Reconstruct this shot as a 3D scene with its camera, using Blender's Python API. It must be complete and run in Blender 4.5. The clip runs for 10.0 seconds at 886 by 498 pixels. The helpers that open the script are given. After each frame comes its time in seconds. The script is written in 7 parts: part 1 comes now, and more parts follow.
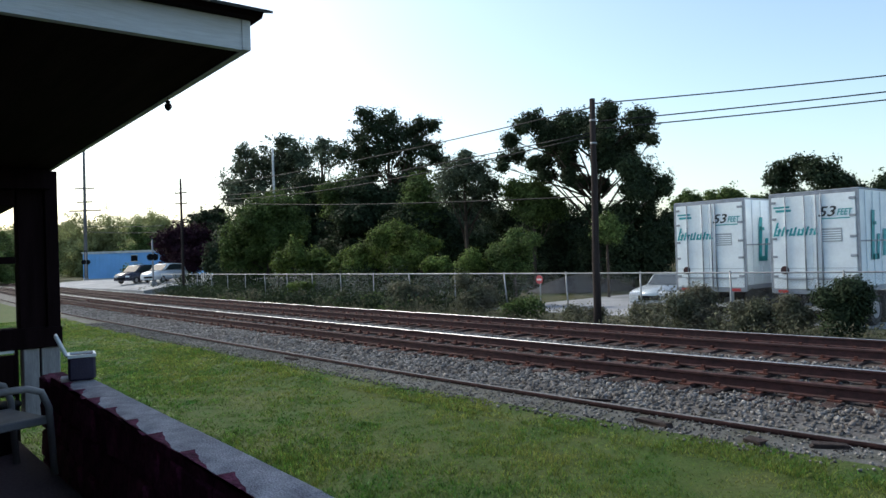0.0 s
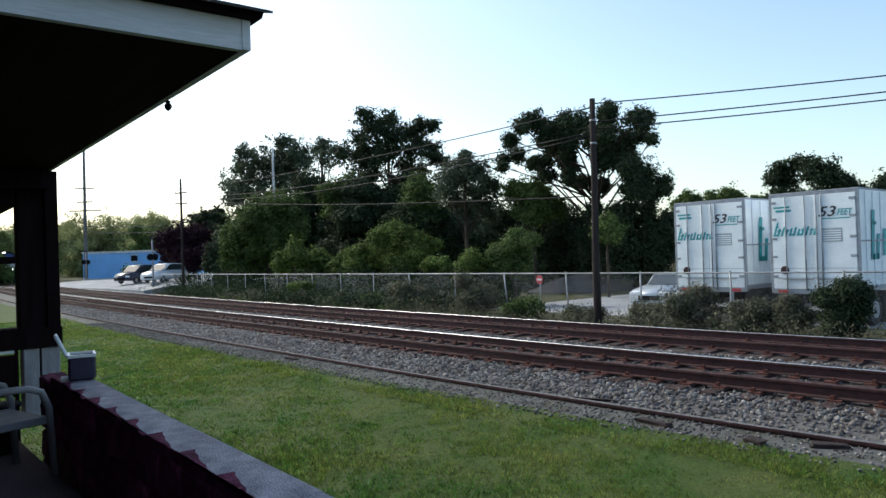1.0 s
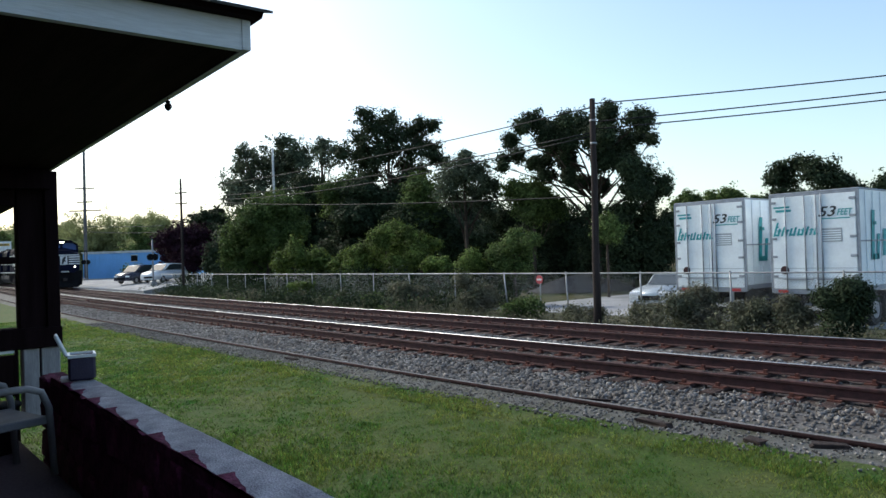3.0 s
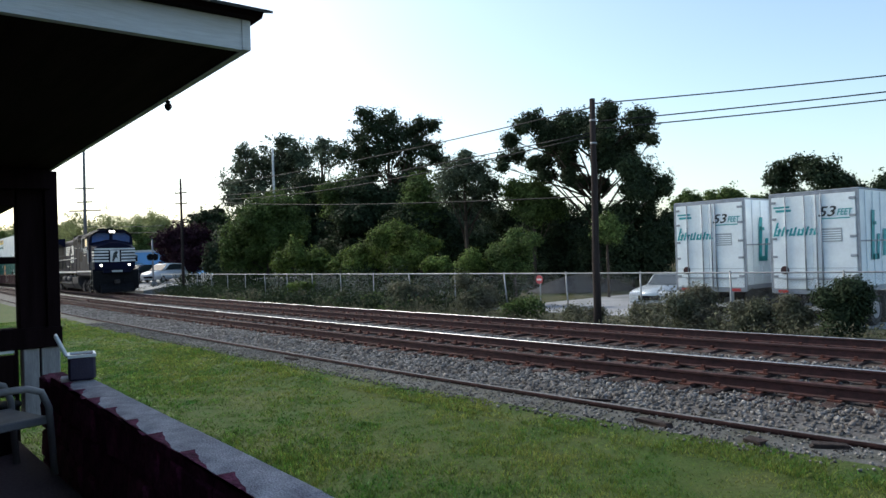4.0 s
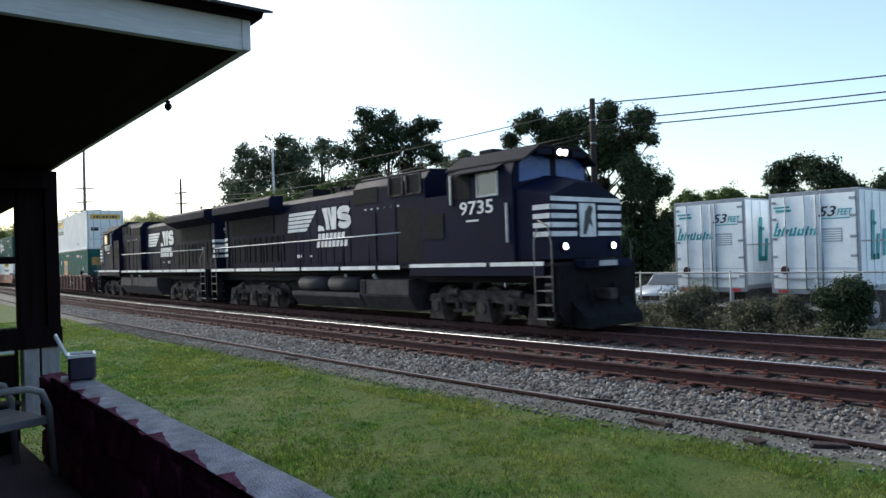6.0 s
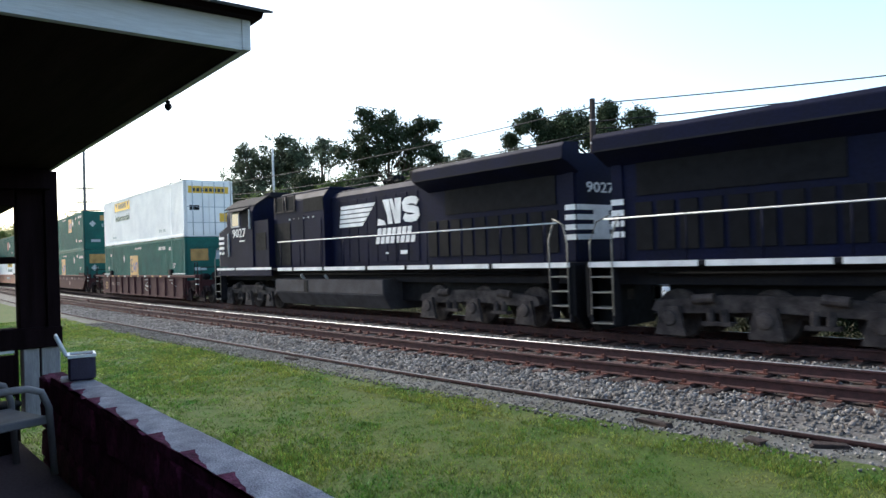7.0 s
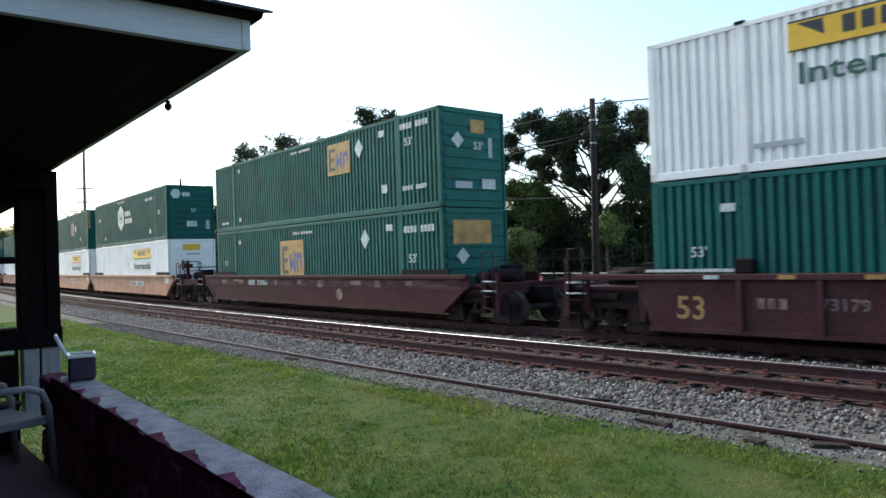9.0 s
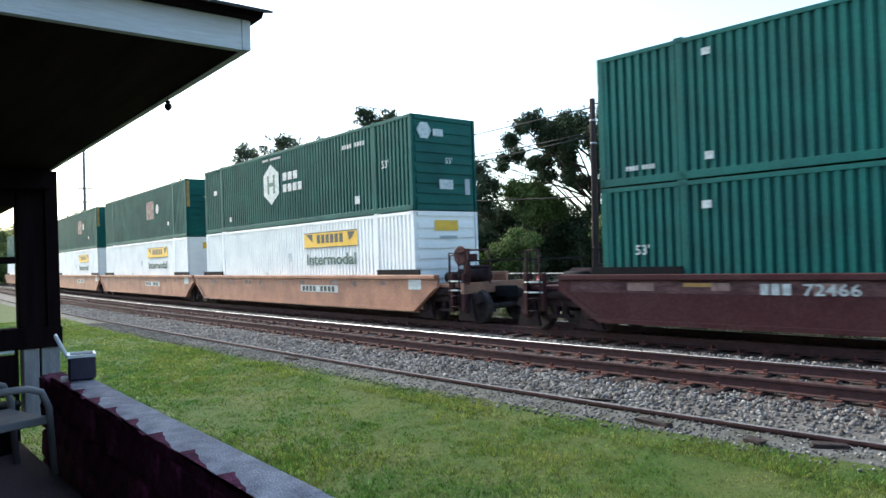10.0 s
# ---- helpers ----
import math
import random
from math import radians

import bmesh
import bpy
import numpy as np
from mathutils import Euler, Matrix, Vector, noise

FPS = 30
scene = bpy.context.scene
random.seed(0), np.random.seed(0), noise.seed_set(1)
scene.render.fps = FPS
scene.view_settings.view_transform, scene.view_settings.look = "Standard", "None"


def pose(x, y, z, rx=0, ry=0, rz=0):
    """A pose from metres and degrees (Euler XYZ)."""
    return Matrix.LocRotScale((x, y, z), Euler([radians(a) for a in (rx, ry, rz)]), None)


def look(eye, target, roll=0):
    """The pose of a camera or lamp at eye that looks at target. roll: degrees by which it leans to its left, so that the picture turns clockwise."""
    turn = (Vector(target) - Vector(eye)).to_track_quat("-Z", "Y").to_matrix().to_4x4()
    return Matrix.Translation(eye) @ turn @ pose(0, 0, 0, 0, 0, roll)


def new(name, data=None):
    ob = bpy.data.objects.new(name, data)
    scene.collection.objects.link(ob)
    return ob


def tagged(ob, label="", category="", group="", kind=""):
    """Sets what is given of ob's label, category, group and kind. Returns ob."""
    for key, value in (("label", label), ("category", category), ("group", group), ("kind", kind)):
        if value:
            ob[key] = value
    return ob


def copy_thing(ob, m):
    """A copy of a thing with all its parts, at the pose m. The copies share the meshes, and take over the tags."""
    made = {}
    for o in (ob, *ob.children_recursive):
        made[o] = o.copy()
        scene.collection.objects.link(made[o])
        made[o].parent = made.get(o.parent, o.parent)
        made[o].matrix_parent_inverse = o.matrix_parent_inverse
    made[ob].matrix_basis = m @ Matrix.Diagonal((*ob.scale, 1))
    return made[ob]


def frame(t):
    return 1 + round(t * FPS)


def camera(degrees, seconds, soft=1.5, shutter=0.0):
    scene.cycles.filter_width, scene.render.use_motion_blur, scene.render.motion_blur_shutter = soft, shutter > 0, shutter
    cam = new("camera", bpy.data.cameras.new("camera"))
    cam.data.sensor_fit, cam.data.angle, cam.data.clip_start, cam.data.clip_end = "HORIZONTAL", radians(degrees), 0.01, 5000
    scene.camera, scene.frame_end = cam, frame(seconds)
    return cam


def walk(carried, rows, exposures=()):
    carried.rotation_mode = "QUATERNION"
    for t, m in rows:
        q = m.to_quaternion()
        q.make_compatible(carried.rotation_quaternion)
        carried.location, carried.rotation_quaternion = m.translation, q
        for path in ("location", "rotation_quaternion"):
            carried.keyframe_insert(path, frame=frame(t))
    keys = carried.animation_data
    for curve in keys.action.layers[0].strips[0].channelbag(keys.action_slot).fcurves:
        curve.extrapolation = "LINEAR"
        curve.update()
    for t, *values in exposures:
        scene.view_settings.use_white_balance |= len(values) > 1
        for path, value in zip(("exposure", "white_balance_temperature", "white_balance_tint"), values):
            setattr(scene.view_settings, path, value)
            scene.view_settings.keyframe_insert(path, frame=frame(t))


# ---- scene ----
from collections import defaultdict

# ---------------------------------------------------------------- camera
cam = camera(63.64, 10.0, soft=1.5, shutter=0.1)
EYE = Vector((0.0, 0.0, 1.915))
STAND = look(EYE, EYE + Vector((-0.75951, 0.65042, 0.00972)), -1.908)
walk(cam, [(0.0, STAND), (10.0, STAND)], [(0.0, 0.7, 6450, 4), (5.5, 0.7, 6450, 4), (6.9, 1.3, 6500, 6), (7.5, 1.32, 6500, 6), (8.0, 1.52, 6500, 6), (8.4, 1.08, 6450, 4), (9.2, 1.1, 6450, 4), (10.0, 1.55, 6400, 3)])

# ---------------------------------------------------------------- light
SUN_DIR = Vector((-0.72, -0.11, 0.57)).normalized()
world = bpy.data.worlds.new("world")
scene.world = world
world.use_nodes = True
wn = world.node_tree.nodes
sky = wn.new("ShaderNodeTexSky")
sky.sky_type = "NISHITA"
sky.sun_disc = False
sky.sun_elevation = math.asin(SUN_DIR.z)
sky.sun_rotation = math.atan2(SUN_DIR.x, SUN_DIR.y)
sky.air_density, sky.dust_density, sky.ozone_density = 1.0, 1.8, 1.0
wn["Background"].inputs["Strength"].default_value = 0.15
world.node_tree.links.new(sky.outputs["Color"], wn["Background"].inputs["Color"])
sun = new("sun", bpy.data.lights.new("sun", "SUN"))
sun.data.energy, sun.data.angle, sun.data.color = 2.0, radians(12), (1.0, 0.93, 0.83)
sun.matrix_world = look(SUN_DIR * 50, (0, 0, 0))


# ---------------------------------------------------------------- materials
def material(name, colour, rough=0.7, metal=0.0, vary=0.25, scale=6.0, fine=60.0, bump=0.15, tint=None, random_tint=0.0,
             stretch=(1, 1, 1), spec=0.5, islands=False, through_light=0.0):
    """A weathered surface: two scales of noise drive colour, roughness and relief."""
    m = bpy.data.materials.new(name)
    m.use_nodes = True
    nt = m.node_tree
    n, l = nt.nodes, nt.links
    b = n["Principled BSDF"]
    b.inputs["Metallic"].default_value = metal
    b.inputs["Specular IOR Level"].default_value = spec
    tc = n.new("ShaderNodeTexCoord")
    mp = n.new("ShaderNodeMapping")
    mp.inputs["Scale"].default_value = stretch
    l.new(tc.outputs["Object"], mp.inputs["Vector"])
    big, small = n.new("ShaderNodeTexNoise"), n.new("ShaderNodeTexNoise")
    for tex, sc, det in ((big, scale, 5.0), (small, fine, 3.0)):
        tex.inputs["Scale"].default_value, tex.inputs["Detail"].default_value = sc, det
        l.new(mp.outputs["Vector"], tex.inputs["Vector"])
    mix = n.new("ShaderNodeMix")
    mix.data_type = "RGBA"
    c = Vector(colour)
    other = Vector(tint) if tint else c * (1 - vary)
    mix.inputs[6].default_value = (*(c * (1 + vary * 0.35)), 1)
    mix.inputs[7].default_value = (*other, 1)
    ramp = n.new("ShaderNodeMapRange")
    ramp.inputs[1].default_value, ramp.inputs[2].default_value = 0.35, 0.68
    l.new(big.outputs["Fac"], ramp.inputs[0])
    l.new(ramp.outputs[0], mix.inputs[0])
    grain = n.new("ShaderNodeMapRange")
    grain.inputs[1].default_value, grain.inputs[2].default_value = 0.25, 0.75
    grain.inputs[3].default_value, grain.inputs[4].default_value = 1 - vary * 0.6, 1 + vary * 0.6
    l.new(small.outputs["Fac"], grain.inputs[0])
    hsv = n.new("ShaderNodeHueSaturation")
    l.new(mix.outputs[2], hsv.inputs["Color"])
    if random_tint:
        rnd = n.new("ShaderNodeNewGeometry") if islands else n.new("ShaderNodeObjectInfo")
        rr = n.new("ShaderNodeMapRange")
        rr.inputs[3].default_value, rr.inputs[4].default_value = 1 - random_tint, 1 + random_tint
        l.new(rnd.outputs["Random Per Island" if islands else "Random"], rr.inputs[0])
        mul = n.new("ShaderNodeMath")
        mul.operation = "MULTIPLY"
        l.new(grain.outputs[0], mul.inputs[0])
        l.new(rr.outputs[0], mul.inputs[1])
        l.new(mul.outputs[0], hsv.inputs["Value"])
    else:
        l.new(grain.outputs[0], hsv.inputs["Value"])
    l.new(hsv.outputs["Color"], b.inputs["Base Color"])
    ro = n.new("ShaderNodeMapRange")
    ro.inputs[3].default_value, ro.inputs[4].default_value = max(0.03, rough - 0.12), min(1, rough + 0.12)
    l.new(big.outputs["Fac"], ro.inputs[0])
    l.new(ro.outputs[0], b.inputs["Roughness"])
    if bump:
        bp = n.new("ShaderNodeBump")
        bp.inputs["Strength"].default_value, bp.inputs["Distance"].default_value = bump, 0.02
        l.new(small.outputs["Fac"], bp.inputs["Height"])
        l.new(bp.outputs["Normal"], b.inputs["Normal"])
    if through_light:
        tr = n.new("ShaderNodeBsdfTranslucent")
        l.new(hsv.outputs["Color"], tr.inputs["Color"])
        ms = n.new("ShaderNodeMixShader")
        ms.inputs[0].default_value = through_light
        l.new(b.outputs[0], ms.inputs[1])
        l.new(tr.outputs[0], ms.inputs[2])
        l.new(ms.outputs[0], n["Material Output"].inputs["Surface"])
    return m


def glass(name, colour, rough=0.05):
    m = bpy.data.materials.new(name)
    m.use_nodes = True
    b = m.node_tree.nodes["Principled BSDF"]
    b.inputs["Base Color"].default_value = (*colour, 1)
    b.inputs["Roughness"].default_value = rough
    b.inputs["Metallic"].default_value = 0.0
    b.inputs["Specular IOR Level"].default_value = 0.8
    return m


def glow(name, colour, strength):
    m = bpy.data.materials.new(name)
    m.use_nodes = True
    b = m.node_tree.nodes["Principled BSDF"]
    b.inputs["Emission Color"].default_value = (*colour, 1)
    b.inputs["Emission Strength"].default_value = strength
    return m


GRASS_SOIL = material("lawn_soil", (0.032, 0.058, 0.013), 0.95, vary=0.6, scale=1.3, fine=22, bump=0.6, tint=(0.07, 0.085, 0.03), spec=0.1)
BLADE = material("grass_blade", (0.038, 0.115, 0.018), 0.6, vary=0.7, scale=1.3, fine=9, bump=0, tint=(0.15, 0.215, 0.05), random_tint=0.7, islands=True, spec=0.2, through_light=0.35)
DRY_BLADE = material("dry_grass_blade", (0.1, 0.145, 0.026), 0.65, vary=0.5, scale=1.3, fine=9, bump=0, tint=(0.24, 0.26, 0.065), random_tint=0.5, islands=True, spec=0.15, through_light=0.35)
BALLAST = material("ballast", (0.1, 0.096, 0.094), 0.9, vary=0.7, scale=9, fine=28, bump=1.0, tint=(0.065, 0.056, 0.052), spec=0.2)
STONE = material("ballast_stone", (0.165, 0.16, 0.155), 0.9, vary=0.35, scale=3, fine=60, bump=0.3, tint=(0.105, 0.095, 0.09), random_tint=0.7, islands=True, spec=0.15)
CINDER = material("cinder_gravel", (0.1, 0.1, 0.1), 0.95, vary=0.6, scale=2.5, fine=45, bump=0.8, tint=(0.06, 0.062, 0.045), spec=0.15)
RUST = material("rusted_rail", (0.062, 0.03, 0.031), 0.8, vary=0.45, scale=8, fine=90, bump=0.3, tint=(0.042, 0.026, 0.027), spec=0.2)
POLISH = material("polished_rail_head", (0.45, 0.45, 0.47), 0.42, 1.0, vary=0.1, scale=4, fine=50, bump=0.03)
TIE = material("weathered_tie", (0.075, 0.05, 0.046), 0.92, vary=0.5, scale=4, fine=40, bump=0.6, stretch=(4, 1, 4), random_tint=0.35, spec=0.15)
PLATE = material("tie_plate", (0.11, 0.045, 0.036), 0.85, vary=0.3, bump=0.2, spec=0.2)
TRACKBED = material("stained_trackbed", (0.045, 0.032, 0.03), 0.95, vary=0.6, scale=6, fine=28, bump=1.0, tint=(0.085, 0.076, 0.07), spec=0.1)
ASPHALT = material("worn_asphalt", (0.3, 0.305, 0.32), 0.9, vary=0.25, scale=0.5, fine=40, bump=0.3, spec=0.25)
DIRT = material("dirt_ground", (0.085, 0.075, 0.05), 0.95, vary=0.5, scale=0.6, fine=12, bump=0.6, tint=(0.045, 0.06, 0.02), spec=0.1)
# Very dark leaf tone; on the thickets it also carries their deep shade.
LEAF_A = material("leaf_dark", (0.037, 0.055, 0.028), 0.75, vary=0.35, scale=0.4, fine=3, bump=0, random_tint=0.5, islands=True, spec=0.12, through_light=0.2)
LEAF_B = material("leaf_mid", (0.085, 0.125, 0.038), 0.75, vary=0.4, scale=0.4, fine=3, bump=0, random_tint=0.5, islands=True, spec=0.12, through_light=0.25)
LEAF_G = material("leaf_grey_green", (0.09, 0.115, 0.075), 0.75, vary=0.4, scale=0.4, fine=3, bump=0, random_tint=0.5, islands=True, spec=0.12, through_light=0.25)
LEAF_C = material("leaf_light", (0.11, 0.155, 0.04), 0.75, vary=0.45, scale=0.6, fine=3, bump=0, random_tint=0.55, islands=True, spec=0.12, through_light=0.28)
LEAF_D = material("leaf_purple", (0.034, 0.014, 0.024), 0.8, vary=0.3, scale=0.4, fine=3, bump=0, random_tint=0.4, islands=True, spec=0.1, through_light=0.15)
# Far leaves: the lightened base colour carries the haze of distance.
LEAF_F = material("leaf_far_haze", (0.27, 0.29, 0.13), 0.8, vary=0.35, scale=0.12, fine=1, bump=0, random_tint=0.35, islands=True, spec=0.1, through_light=0.3)
WEED = material("weed", (0.085, 0.095, 0.055), 0.7, vary=0.4, scale=0.8, fine=3, bump=0, tint=(0.13, 0.115, 0.085), random_tint=0.4, islands=True, spec=0.2, through_light=0.25)
BARK = material("bark", (0.075, 0.06, 0.05), 0.95, vary=0.5, scale=5, fine=30, bump=0.8, stretch=(1, 1, 0.25), spec=0.1)
POLE_WOOD = material("pole_wood", (0.045, 0.035, 0.034), 0.9, vary=0.4, scale=4, fine=40, bump=0.5, stretch=(3, 3, 0.2), spec=0.15)
POLE_GREY = material("weathered_grey_pole", (0.16, 0.155, 0.16), 0.9, vary=0.35, scale=4, fine=40, bump=0.4, stretch=(3, 3, 0.2), spec=0.15)
GALV = material("galvanised_steel", (0.3, 0.31, 0.33), 0.55, 0.5, vary=0.25, scale=5, fine=50, bump=0.1)
WIRE = material("cable_black", (0.018, 0.018, 0.02), 0.7, vary=0.1, bump=0, spec=0.2)
FASCIA = material("fascia_paint", (0.66, 0.68, 0.72), 0.6, vary=0.15, scale=2, fine=35, bump=0.15, stretch=(1, 0.3, 3))
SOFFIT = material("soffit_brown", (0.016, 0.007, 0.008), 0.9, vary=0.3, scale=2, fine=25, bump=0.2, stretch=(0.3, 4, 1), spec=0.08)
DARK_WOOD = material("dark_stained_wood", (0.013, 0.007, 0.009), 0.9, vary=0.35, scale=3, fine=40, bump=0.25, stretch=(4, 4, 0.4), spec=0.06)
SHINGLE = material("roof_shingle", (0.07, 0.07, 0.075), 0.95, vary=0.3, scale=8, fine=120, bump=0.5, random_tint=0.25)
CAP = material("concrete_cap", (0.42, 0.405, 0.43), 0.92, vary=0.6, scale=7, fine=90, bump=1.0, tint=(0.28, 0.265, 0.29), random_tint=0.12, spec=0.15)
PURPLE_STONE = material("painted_stone", (0.15, 0.03, 0.07), 0.88, spec=0.1, vary=0.55, scale=5, fine=30, bump=0.8, tint=(0.08, 0.018, 0.04), random_tint=0.3)
PATIO = material("patio_concrete", (0.12, 0.09, 0.095), 0.9, vary=0.35, scale=1.5, fine=40, bump=0.25, tint=(0.08, 0.06, 0.066), spec=0.15)
PLASTIC = material("grey_plastic", (0.17, 0.165, 0.175), 0.6, vary=0.15, scale=5, fine=60, bump=0.05)
PANEL = material("grey_lavender_panel_paint", (0.36, 0.35, 0.38), 0.8, vary=0.25, scale=4, fine=40, bump=0.15, stretch=(3, 3, 0.4), spec=0.2)
NAVY = material("navy_canvas", (0.022, 0.016, 0.05), 0.6, vary=0.2, scale=9, fine=90, bump=0.2)
PALE = material("pale_plastic", (0.7, 0.74, 0.8), 0.4, vary=0.1, bump=0.05)
LOCO = material("loco_black", (0.0055, 0.007, 0.024), 0.6, vary=0.5, scale=1.2, fine=18, bump=0.06, tint=(0.0085, 0.0095, 0.02), spec=0.06)
LOCO_GRIME = material("loco_grime", (0.012, 0.012, 0.017), 0.8, vary=0.45, scale=2.5, fine=30, bump=0.25, tint=(0.022, 0.021, 0.024), spec=0.08)
TRUCK = material("bogie_grime", (0.06, 0.05, 0.048), 0.88, vary=0.5, scale=4, fine=30, bump=0.35, tint=(0.02, 0.017, 0.018), spec=0.2)
BOGIE_DARK = material("dark_bogie_maroon", (0.026, 0.015, 0.016), 0.88, vary=0.5, scale=4, fine=30, bump=0.35, tint=(0.012, 0.008, 0.009), spec=0.15)
TANK = material("tank_grey", (0.045, 0.043, 0.05), 0.75, vary=0.4, scale=2.0, fine=20, bump=0.15, tint=(0.034, 0.031, 0.035), spec=0.2)
DARK = material("void_black", (0.006, 0.006, 0.008), 0.85, vary=0.3, bump=0.1, spec=0.2)
LOCO_WHITE = material("loco_white_paint", (0.72, 0.72, 0.73), 0.5, vary=0.2, scale=2, fine=25, bump=0.05, tint=(0.55, 0.55, 0.56))
CAB_GLASS = glass("cab_glass", (0.02, 0.035, 0.06))
BLUE_GLASS = material("tinted_glass", (0.03, 0.08, 0.26), 0.25, vary=0.2, scale=2, bump=0, spec=0.25)
CAR_GLASS = glass("car_glass", (0.03, 0.04, 0.045))
LAMP = glow("headlight", (1.0, 0.95, 0.82), 4.0)
RED = material("red_reflector", (0.45, 0.03, 0.03), 0.4, vary=0.2, bump=0)
GREEN = material("container_green", (0.012, 0.112, 0.095), 0.6, vary=0.3, scale=1.2, fine=14, bump=0.05, tint=(0.016, 0.09, 0.08), spec=0.2)
GREEN_B = material("container_deep_green", (0.006, 0.09, 0.076), 0.6, vary=0.3, scale=1.0, fine=14, bump=0.05, tint=(0.01, 0.072, 0.066), spec=0.18)
WORN = material("worn_sill_paint", (0.1, 0.056, 0.056), 0.8, vary=0.6, scale=3, fine=20, bump=0.1, tint=(0.05, 0.026, 0.028), stretch=(0.5, 1, 2), spec=0.12)
BOX_WHITE = material("container_white", (0.87, 0.865, 0.85), 0.6, vary=0.06, scale=1.0, fine=10, bump=0.05, tint=(0.78, 0.78, 0.78), spec=0.2)
YELLOW = material("sign_yellow", (0.72, 0.43, 0.03), 0.5, vary=0.12, scale=3, bump=0.03)
ORANGE = material("sign_orange", (0.4, 0.235, 0.07), 0.55, vary=0.3, scale=3, bump=0.03)
INK = material("ink_black", (0.02, 0.025, 0.03), 0.5, vary=0.1, bump=0)
INK_GREEN = material("ink_green", (0.02, 0.09, 0.07), 0.5, vary=0.1, bump=0)
INK_BLUE = material("ink_blue", (0.04, 0.06, 0.22), 0.5, vary=0.1, bump=0)
MARK = material("stencil_white", (0.5, 0.55, 0.55), 0.55, vary=0.3, scale=9, fine=40, bump=0)
FADED_MARK = material("faded_stencil", (0.2, 0.16, 0.15), 0.65, vary=0.5, scale=14, fine=60, bump=0, tint=(0.1, 0.06, 0.06))
FADED_ORANGE = material("faded_orange_stencil", (0.38, 0.22, 0.08), 0.65, vary=0.4, scale=14, fine=60, bump=0)
TEAL = material("ink_teal", (0.03, 0.33, 0.36), 0.5, vary=0.15, bump=0)
GREYINK = material("ink_grey", (0.36, 0.4, 0.44), 0.6, vary=0.1, bump=0)
WELL_RED = material("wellcar_maroon", (0.042, 0.014, 0.017), 0.75, vary=0.5, scale=1.6, fine=16, bump=0.15, tint=(0.062, 0.028, 0.029), spec=0.12)
WELL_TAN = material("wellcar_tan", (0.33, 0.155, 0.095), 0.65, vary=0.35, scale=1.6, fine=16, bump=0.15, tint=(0.24, 0.115, 0.08))
WELL_BROWN = material("wellcar_brown", (0.048, 0.019, 0.022), 0.75, vary=0.45, scale=1.4, fine=16, bump=0.15, tint=(0.072, 0.036, 0.037), spec=0.12)
WELL_PATCH = material("faded_patch", (0.24, 0.16, 0.14), 0.7, vary=0.5, scale=4, bump=0.05, tint=(0.12, 0.07, 0.065))
TRAILER_WHITE = material("trailer_white", (0.84, 0.9, 0.93), 0.4, vary=0.1, scale=1.5, fine=12, bump=0.05, tint=(0.74, 0.8, 0.85))
TRAILER_GREY = material("trailer_grey", (0.3, 0.33, 0.38), 0.5, 0.2, vary=0.25, bump=0.1)
BLUE_WALL = material("blue_siding", (0.2, 0.46, 0.85), 0.55, vary=0.12, scale=0.4, fine=6, bump=0.1)
CAR_WHITE = material("car_white", (0.7, 0.73, 0.76), 0.25, vary=0.06, bump=0)
CAR_SILVER = material("car_silver", (0.42, 0.47, 0.52), 0.3, 0.3, vary=0.1, bump=0)
CAR_DARK = material("car_dark", (0.03, 0.03, 0.05), 0.25, vary=0.1, bump=0)
RUBBER = material("tyre_rubber", (0.025, 0.025, 0.027), 0.85, vary=0.2, bump=0.1)
CHROME = material("wheel_alloy", (0.5, 0.5, 0.52), 0.35, 0.8, vary=0.1, bump=0)
SIGN_RED = material("sign_red", (0.5, 0.04, 0.05), 0.5, vary=0.1, bump=0)
STEP_GREY = material("step_grey", (0.2, 0.19, 0.17), 0.7, vary=0.3, scale=5, fine=40, bump=0.1)
LIGHT_GREY = material("concrete_light", (0.5, 0.5, 0.5), 0.9, vary=0.2, bump=0.2)


# ---------------------------------------------------------------- mesh tools
def link(name, bm, mats, parent=None, label="", smooth=False):
    me = bpy.data.meshes.new(name)
    bm.to_mesh(me)
    bm.free()
    for m in mats if isinstance(mats, (list, tuple)) else [mats]:
        me.materials.append(m)
    if smooth:
        me.polygons.foreach_set("use_smooth", [True] * len(me.polygons))
    ob = new(name, me)
    if parent:
        ob.parent = parent
    if label:
        ob["label"] = label
    return ob


SPLIT = {"walkway_stripe", "cab_stripe", "step_stringer", "fuel_filler", "owner_mark", "nose_stripe", "end_stripe", "stripe_device", "end_wall_frame",
         "equipment_door", "cab_window", "side_rib", "small_mark", "brake_rigging", "owner_bar", "stencil_bar", "name_bar", "sign_bar", "end_bar", "guide_rail", "data_panel", "block_device", "side_mark", "ceiling_beam", "stile", "bogie_frame", "hose_set"}


def part(name, bm, mat, parent, label="", smooth=False):
    """One mesh under a thing; a run of separate pieces becomes one mesh for each."""
    if name not in SPLIT:
        return link(name, bm, mat, parent, label, smooth)
    left, made = set(bm.verts), None
    while left:
        todo, comp = [min(left, key=lambda v: (v.co.x, v.co.y, v.co.z))], set()
        while todo:
            v = todo.pop()
            if v in comp:
                continue
            comp.add(v)
            todo += [e.other_vert(v) for e in v.link_edges]
        left -= comp
        one = bmesh.new()
        at = {v: one.verts.new(v.co) for v in sorted(comp, key=lambda v: (v.co.x, v.co.y, v.co.z))}
        for f in {f for v in comp for f in v.link_faces}:
            one.faces.new([at[v] for v in f.verts])
        ob = link(name, one, mat, parent, label, smooth)
        made = made or ob
    bm.free()
    return made


